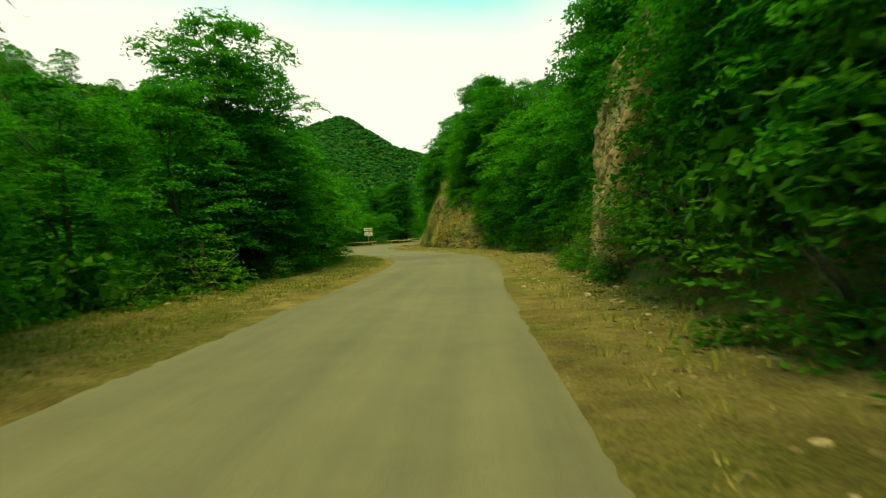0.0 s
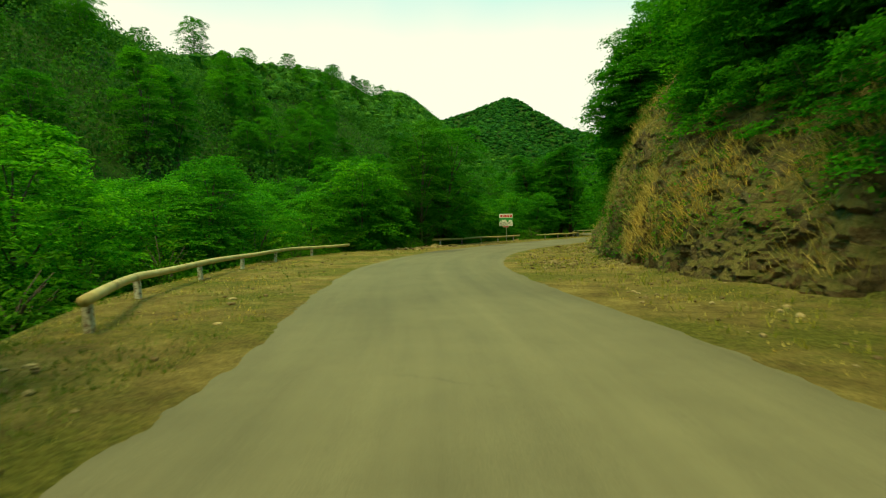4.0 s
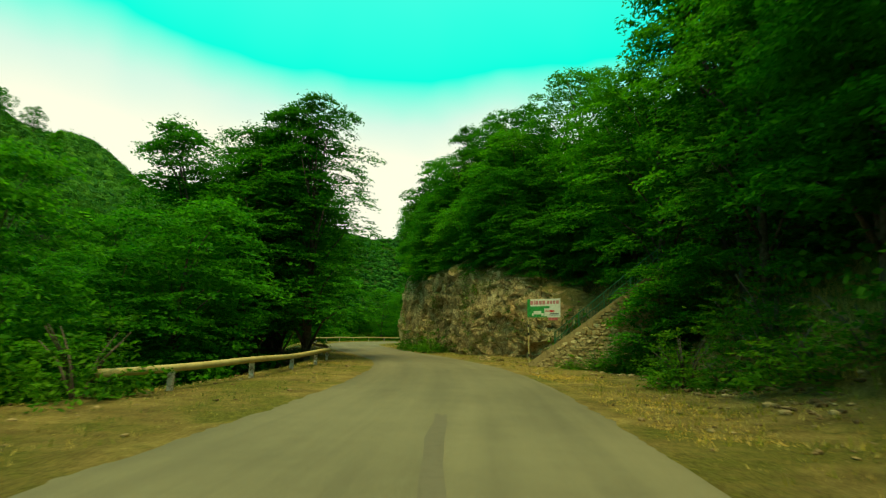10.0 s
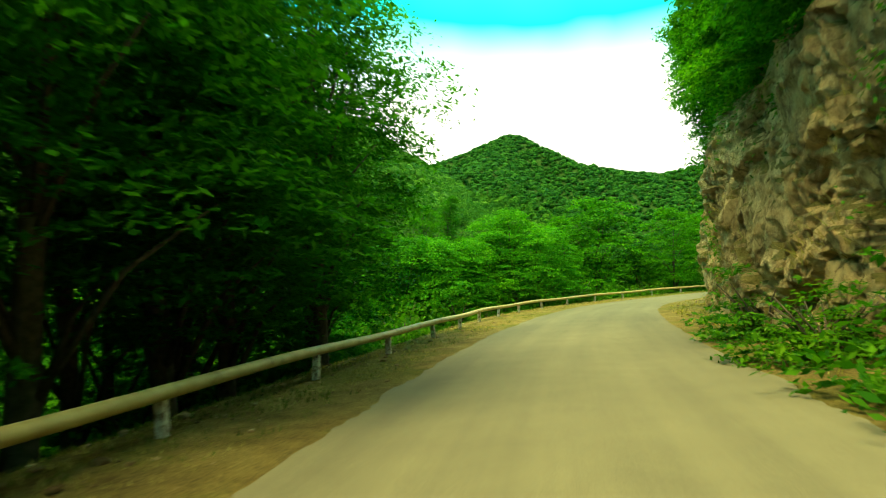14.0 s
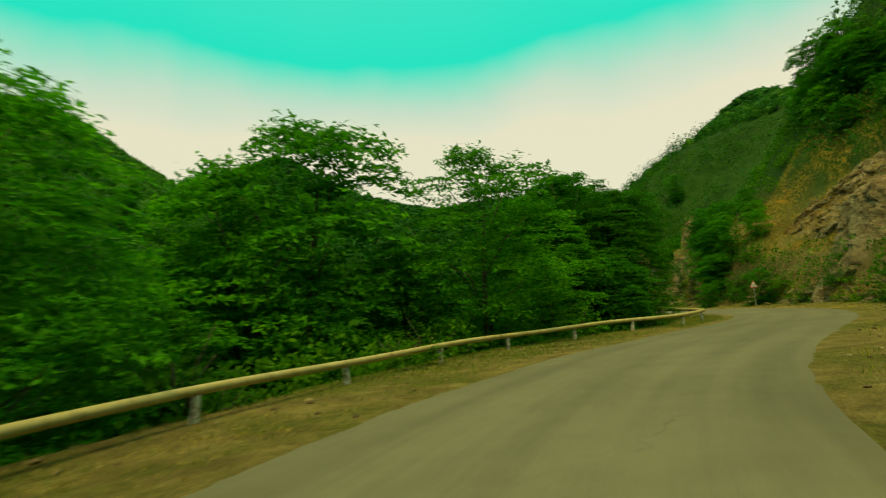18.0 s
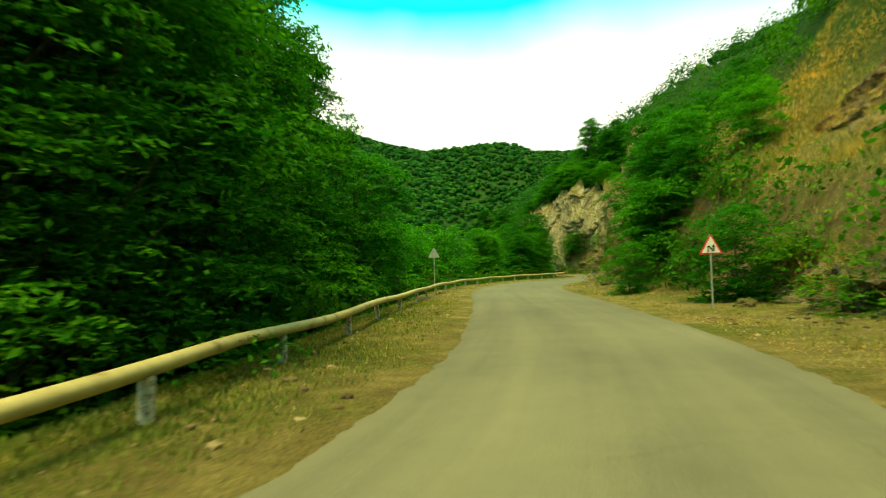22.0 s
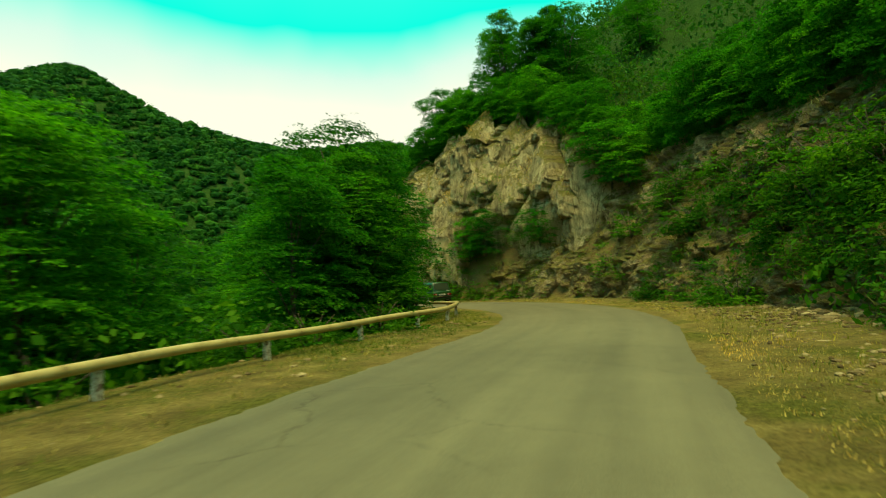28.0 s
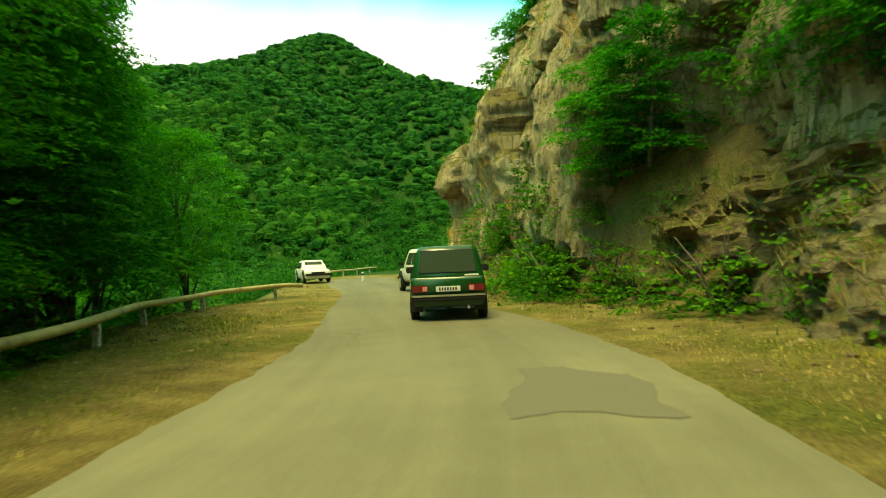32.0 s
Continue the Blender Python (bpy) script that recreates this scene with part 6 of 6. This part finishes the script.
for k in range(5):
    t = 0.3 + 0.12 * k
    p = base_a + run * t - side * (0.75 + 0.5 * wr.random())
    plant(B_ALL[k % 3], p.x, p.y, -0.05, (0.45 + 0.3 * wr.random()) * (0.6 + 0.5 * t), "bushes before the stair wall")
for k in range(6):
    t = 0.98 + 0.25 * wr.random()
    p = base_a + run * t - side * (0.5 + 0.9 * wr.random())
    s, d = near_road(p.x, p.y)
    plant(B_ALL[k % 3], p.x, p.y, float(ground_z(s, d)) - 0.15, 0.8 + 0.6 * wr.random(), "bushes before the stair wall")
for t, off in ((1.0, 0.9), (1.09, 0.5)):
    p = base_a + run * t - side * off
    s, d = near_road(p.x, p.y)
    plant(T_SMALL[0], p.x, p.y, float(ground_z(s, d)) - 0.1, 0.78, "bushes before the stair wall")
rl = empty("railing", Matrix(), "green painted steel railing along the stairs", "railing")
posts = []
for k in range(5):
    p = base_a + run * (0.12 + k * 0.21)
    z = rise * (0.12 + k * 0.21)
    bm = bmesh.new()
    tube_into(bm, [(p.x, p.y, z - 0.2), (p.x, p.y, z + 1.05)], 0.028, 8)
    part("post", bm, GREEN_RAIL, rl)
    posts.append((p, z))
for h in (0.35, 0.7, 1.03):
    bm = bmesh.new()
    tube_into(bm, [(p.x, p.y, z + h) for p, z in posts], 0.02, 6)
    part("rail", bm, GREEN_RAIL, rl)
for k in range(34):
    t = 0.13 + 0.82 * k / 34
    p = base_a + run * t
    bm = bmesh.new()
    tube_into(bm, [(p.x, p.y, rise * t + 0.35), (p.x, p.y, rise * t + 1.03)], 0.009, 5)
    part("baluster", bm, GREEN_RAIL, rl)
dp = empty("drain_pipe", pose(3.5, 116.3, 0.16, 0, 0, -30), "black plastic drain pipe end in the ditch", "pipe")
bm = bmesh.new()
tube_into(bm, [(0, 0.9, 0.02), (0, -0.05, 0)], 0.15, 14)
part("barrel", bm, BLACK_PLASTIC, dp)


# ---- repairs in the asphalt ----
STREAK = plain("worn asphalt streak", (0.118, 0.110, 0.080), 0.85, 0.2, 0, 0.05)
def road_z(s, d):
    k = np.clip(d / half(s), -1, 1)
    return 0.05 - 0.035 * k**2 + 0.003 * np.sin(s * 0.7 + d) * np.sin(d * 1.3 + 0.4)


def road_patch(corners, mat, label, seed, lift=0.006):
    sd = [near_road(*c) for c in corners]
    n = 14
    rng = np.random.default_rng(seed)
    wob = rng.normal(size=(n + 1, n + 1, 2)) * 0.02
    vs = []
    for i in range(n + 1):
        for j in range(n + 1):
            u, v = i / n, j / n
            s = (1 - u) * ((1 - v) * sd[0][0] + v * sd[3][0]) + u * ((1 - v) * sd[1][0] + v * sd[2][0])
            d = (1 - u) * ((1 - v) * sd[0][1] + v * sd[3][1]) + u * ((1 - v) * sd[1][1] + v * sd[2][1])
            s, d = s + wob[i, j, 0] + 0.10 * math.sin(7 * v + seed), d + wob[i, j, 1] + 0.06 * math.sin(9 * u + seed)
            lim = float(half(s)) - 0.12
            d = max(-lim, min(lim, d))
            x, y = along(s, d)
            vs.append((x, y, float(road_z(s, d)) + lift))
    return tagged(big_mesh("road_patch", vs, grid_quads(n + 1, n + 1), mat), label, "road patch", "patches in the asphalt", "structure")


road_patch(((25.1, 245.9), (25.9, 247.9), (27.6, 246.8), (27.0, 245.6)), PATCH, "dark square patch in the grey asphalt", 1)
road_patch(((-2.3, 30.3), (-2.8, 34.4), (0.4, 38.6), (0.5, 33.5)), PATCH_FAINT, "broad darker patch laid across the road", 2)
road_patch(((-11.2, 79.2), (-11.3, 82.0), (-9.4, 83.5), (-9.5, 79.2)), PATCH, "dark patch at the crumbling road edge", 3)
road_patch(((-9.6, 86.2), (-9.1, 92.7), (-7.8, 95.0), (-8.3, 86.5)), PATCH_FAINT, "long darker strip of newer asphalt", 4)
road_patch(((37.0, 277.6), (37.0, 279.4), (38.1, 279.5), (38.4, 277.8)), PATCH_FAINT, "dark sunken patch in the asphalt", 5)
road_patch(((-12.0, 68.1), (-11.9, 72.0), (-10.2, 72.8), (-10.2, 68.5)), PATCH, "dark patch beside the dry verge", 6)
road_patch(((-6.36, 86.5), (-4.2, 101.5), (-4.0, 101.5), (-6.06, 86.5)), STREAK, "long dark tyre-worn streak on the asphalt", 7, 0.005)


# ---- loose stones, dry grass ----
def stones(name, count, place, label, seed):
    rng = np.random.default_rng(seed)
    ico = bmesh.new()
    bmesh.ops.create_icosphere(ico, subdivisions=1, radius=1)
    base = np.array([v.co[:] for v in ico.verts])
    tri = np.array([[v.index for v in f.verts] for f in ico.faces])
    ico.free()
    s, d, r = place(rng, count)
    xy = along(s, d)
    z = ground_z(s, d)
    jit = 1 + rng.normal(size=(count, len(base), 3)) * 0.16
    sq = np.stack([0.7 + 0.6 * rng.random(count), 0.7 + 0.6 * rng.random(count), 0.35 + 0.35 * rng.random(count)], -1)
    a = rng.random(count) * 6.283
    v = base[None] * jit * sq[:, None] * r[:, None, None]
    vx = v[..., 0] * np.cos(a)[:, None] - v[..., 1] * np.sin(a)[:, None]
    vy = v[..., 0] * np.sin(a)[:, None] + v[..., 1] * np.cos(a)[:, None]
    v = np.stack([vx + xy[:, None, 0], vy + xy[:, None, 1], v[..., 2] + z[:, None] + 0.15 * r[:, None]], -1)
    q = (tri[None] + (np.arange(count) * len(base))[:, None, None]).reshape(-1, 3)
    return tagged(big_mesh(name, v.reshape(-1, 3), q, LOOSE_STONE), label, "stones", kind="stuff")


def right_verge(rng, n):
    s = rng.uniform(-10, 320, n)
    w = table(FOOT, s) - half(s)
    return s, -(half(s) + 0.15 + (w + 0.6) * rng.random(n) ** 0.8), 0.015 + 0.06 * rng.random(n) ** 3.5


def left_verge(rng, n):
    s = rng.uniform(-10, 320, n)
    w = table(RAIL_D, s) - half(s)
    return s, half(s) + 0.1 + (w + 1.0) * rng.random(n) ** 0.7, 0.015 + 0.07 * rng.random(n) ** 4


stones("rubble", 9000, right_verge, "loose broken stones along the foot of the bank", 1)
stones("gravel", 3500, left_verge, "scattered gravel and small stones on the verge", 2)


def heap(s0, s1, d0, d1, big):
    def place(rng, n):
        return rng.uniform(s0, s1, n), rng.uniform(d0, d1, n), 0.022 + big * rng.random(n) ** 2.6
    return place


stones("scree", 1300, heap(8, 40, -6.4, -3.8, 0.06), "broken stone scree below the bank", 3)
stones("scree", 2600, heap(56, 98, -7.2, -3.7, 0.05), "brown stones fallen from the bank", 4)
stones("scree", 2600, heap(236, 278, -7.6, -4.0, 0.06), "pale scree below the dark rock", 6)
stones("scree", 1100, heap(257, 275, -8.4, -5.7, 0.17), "pale broken rubble in front of the bushes", 10)
stones("scree", 700, heap(104, 117, -9.2, -6.0, 0.12), "small stones on the grassy bank by the stairs", 13)
stones("scree", 900, heap(79, 91, 3.5, 5.6, 0.055), "broken brown stones on the verge below the rail", 9)
stones("scree", 300, heap(75, 83, 5.2, 8.2, 0.15), "heap of stones at the gap in the rail", 7)
stones("scree", 1500, heap(150, 204, -9.0, -4.0, 0.08), "grey rubble on the wide verge", 8)


def boulder(x, y, size, label, seed):
    rng = np.random.default_rng(seed)
    bm = bmesh.new()
    bmesh.ops.create_icosphere(bm, subdivisions=3, radius=1)
    for v in bm.verts:
        h = noise.noise(v.co * 1.3 + Vector((seed, 0, 0))) * 0.4 + noise.noise(v.co * 3.1 + Vector((0, seed, 0))) * 0.12
        v.co = v.co * (1 + h)
        v.co = Vector((v.co.x * size, v.co.y * size * 0.8, v.co.z * size * 0.55))
    s, d = near_road(x, y)
    me = bpy.data.meshes.new("boulder")
    bm.to_mesh(me)
    bm.free()
    me.materials.append(ROCK_PALE if seed % 2 else ROCK_GREY)
    ob = new("boulder", me)
    ob.matrix_world = pose(x, y, float(ground_z(s, d)) + size * 0.18, 0, 0, rng.random() * 360)
    return tagged(ob, label, "boulder", "boulders on the verge")


for k, (x, y, sz) in enumerate(((25.3, 210.4, 0.34), (25.9, 211.2, 0.26), (16.6, 225.6, 0.22), (26.2, 261.2, 0.30), (-5.0, 76.0, 0.22), (1.6, 122.6, 0.35), (2.2, 121.8, 0.22), (2.5, 163.5, 0.3), (12.8, 176.2, 0.3), (-14.3, 78.5, 0.4), (-13.4, 80.2, 0.3), (-11.6, 99.3, 0.25))):
    boulder(x, y, sz, "rounded pale boulder lying on the dry verge" if k % 2 else "angular grey boulder beside the road", k)


def stump(x, y, z, turn):
    """A dead root stump lying on the verge: a broken bole with root ends."""
    top = empty("tree_stump", pose(x, y, z, 0, 0, turn), "dark dead tree stump lying among the stones", "tree stump")
    for name, pts, r in (("bole", ((-0.55, 0, 0.16), (-0.1, 0.05, 0.24), (0.3, 0, 0.36), (0.42, -0.05, 0.42)), 0.17), ("root", ((0.2, 0, 0.3), (0.5, 0.2, 0.5), (0.6, 0.25, 0.72)), 0.055),
                         ("root", ((0.25, 0, 0.3), (0.6, -0.2, 0.25), (0.85, -0.35, 0.12)), 0.06), ("root", ((0.1, 0, 0.3), (0.1, -0.3, 0.35), (0.0, -0.55, 0.15)), 0.05), ("branch", ((-0.3, 0, 0.25), (-0.6, 0.25, 0.5), (-0.85, 0.3, 0.62)), 0.035)):
        vs, fs = tube(pts, r, 9)
        vs = [(v[0] + 0.25 * r * noise.noise(Vector(v) * 9), v[1] + 0.25 * r * noise.noise(Vector(v) * 8 + Vector((3, 0, 0))), v[2]) for v in vs]
        mesh_object(name, vs, fs, BARK, True, top)


stump(-2.2, 82.2, 0.0, 140)


def tufts(name, count, place, mat, tall, label, seed):
    rng = np.random.default_rng(seed)
    s, d = place(rng, count)
    xy = along(s, d)
    z = ground_z(s, d)
    k = 5
    cx = np.repeat(xy[:, 0], k) + rng.normal(size=count * k) * 0.06
    cy = np.repeat(xy[:, 1], k) + rng.normal(size=count * k) * 0.06
    cz = np.repeat(z, k) - 0.02
    h = tall * (0.35 + 0.9 * rng.random(count * k) ** 1.5)
    a = rng.random(count * k) * 6.283
    lean = h * (0.2 + 0.7 * rng.random(count * k))
    wd = 0.006 + 0.008 * rng.random(count * k)
    v = np.stack([np.stack([cx - np.sin(a) * wd, cy + np.cos(a) * wd, cz], -1), np.stack([cx + np.sin(a) * wd, cy - np.cos(a) * wd, cz], -1),
                  np.stack([cx + np.cos(a) * lean, cy + np.sin(a) * lean, cz + h], -1)], 1)
    return tagged(big_mesh(name, v.reshape(-1, 3), np.arange(3 * count * k).reshape(-1, 3), mat), label, "grass", kind="stuff")


def grass_left(rng, n):
    s = rng.uniform(-10, 310, n)
    w = table(RAIL_D, s) - half(s)
    return s, half(s) + 0.25 + (w + 1.2) * rng.random(n) ** 0.75


def grass_right(rng, n):
    s = rng.uniform(-10, 315, n)
    w = table(FOOT, s) - half(s)
    return s, -(half(s) + 0.3 + (w + 0.8) * rng.random(n) ** 0.8)


def grass_shade(rng, n):
    s = rng.uniform(-10, 45, n)
    return s, half(s) + 0.4 + 4.5 * rng.random(n)


tufts("dry_grass", 20000, grass_left, DRY_GRASS, 0.07, "dry yellow grass on the verge by the rail", 11)
tufts("dry_grass", 14000, grass_right, DRY_GRASS, 0.08, "dry straw-coloured grass along the bank", 12)
tufts("green_grass", 7000, grass_shade, GREEN_GRASS, 0.09, "short green grass in the shade of the trees", 13)
tufts("green_grass", 9000, grass_left, GREEN_GRASS, 0.09, "green weeds among the dry grass", 14)
tufts("green_grass", 9000, grass_right, GREEN_GRASS, 0.16, "green weeds at the foot of the bank", 15)


def grass_bank(rng, n):
    s = np.concatenate([rng.uniform(76, 124, n // 3), rng.uniform(20, 46, n // 6), rng.uniform(200, 284, n - n // 3 - n // 6)])
    return s, -(table(FOOT, s) + 4.0 * rng.random(n) ** 0.8)


def grass_ledge(rng, n):
    s = rng.uniform(-10, 320, n)
    return s, -(table(FOOT, s) + 0.3 * table(STEEP, s) + 0.5 + 3.0 * rng.random(n))


def grass_rail(rng, n):
    s = np.concatenate([rng.uniform(176, 228, n // 2), rng.uniform(-12, 36, n // 4), rng.uniform(266, 302, n - n // 2 - n // 4)])
    return s, half(s) + 0.25 + (table(RAIL_D, s) + 0.9 - half(s)) * rng.random(n) ** 0.6


def grass_edge(rng, n):
    s = np.concatenate([rng.uniform(252, 294, n // 2), rng.uniform(102, 122, n // 4), rng.uniform(204, 232, n - n // 2 - n // 4)])
    return s, -(half(s) + 0.25 + 1.7 * rng.random(n) ** 1.2)


tufts("dry_grass", 6500, grass_edge, DRY_GRASS, 0.055, "straw-yellow strip of grass along the asphalt", 21)
tufts("green_grass", 30000, grass_rail, GREEN_GRASS, 0.085, "low dull green grass beside the rail", 19)
tufts("dry_grass", 16000, grass_bank, DRY_GRASS, 0.34, "tall dry grass on the sloping bank", 16)
tufts("green_grass", 9000, grass_bank, GREEN_GRASS, 0.40, "tall green weeds on the sloping bank", 17)


def grass_slope(rng, n):
    s = rng.uniform(198, 234, n)
    return s, -(table(FOOT, s) + 2.5 + 13.0 * rng.random(n))


tufts("dry_grass", 16000, grass_slope, DRY_GRASS, 0.32, "golden grass on the steep slope", 22)
tufts("green_grass", 14000, grass_slope, GREEN_GRASS, 0.36, "green weeds on the steep slope", 23)
tufts("dry_grass", 9000, grass_ledge, DRY_GRASS, 0.40, "bleached grass on the ledges above the rock", 18)

# ---- grass and plants on the rocks ----
for spot, count, level, tall, label in ((2, 2600, 0.18, 0.42, "brown dry grass hanging over the rough rock"), (3, 500, 0.42, 0.3, "dry tufts on the ledges of the ochre cliff"),
                                        (4, 4200, 0.14, 0.45, "golden dry grass between the slanting slabs"), (5, 2200, 0.30, 0.4, "dry grass on the ribs of the cliff"),
                                        (6, 2600, 0.25, 0.4, "bleached grass on the ledges of the low rock"), (7, 900, 0.45, 0.35, "thin dry grass in the cracks of the cliff")):
    rock_grass(spot, count, level, DRY_GRASS, tall, label, 20 + spot)
for spot, count, level, label in ((1, 120, 0.30, "leafy creepers over the tan rock"), (2, 420, 0.30, "green leafy growth over the rough rock"), (3, 260, 0.48, "small green plants in the cracks of the cliff"),
                                  (4, 150, 0.36, "green shrubby growth between the slabs"), (5, 620, 0.36, "leafy growth hanging on the ribbed cliff"), (6, 520, 0.36, "green growth on the ledges of the low rock"),
                                  (7, 420, 0.50, "tufts of green leaves on the cream cliff")):
    rock_leaves(spot, count, level, label, 40 + spot)
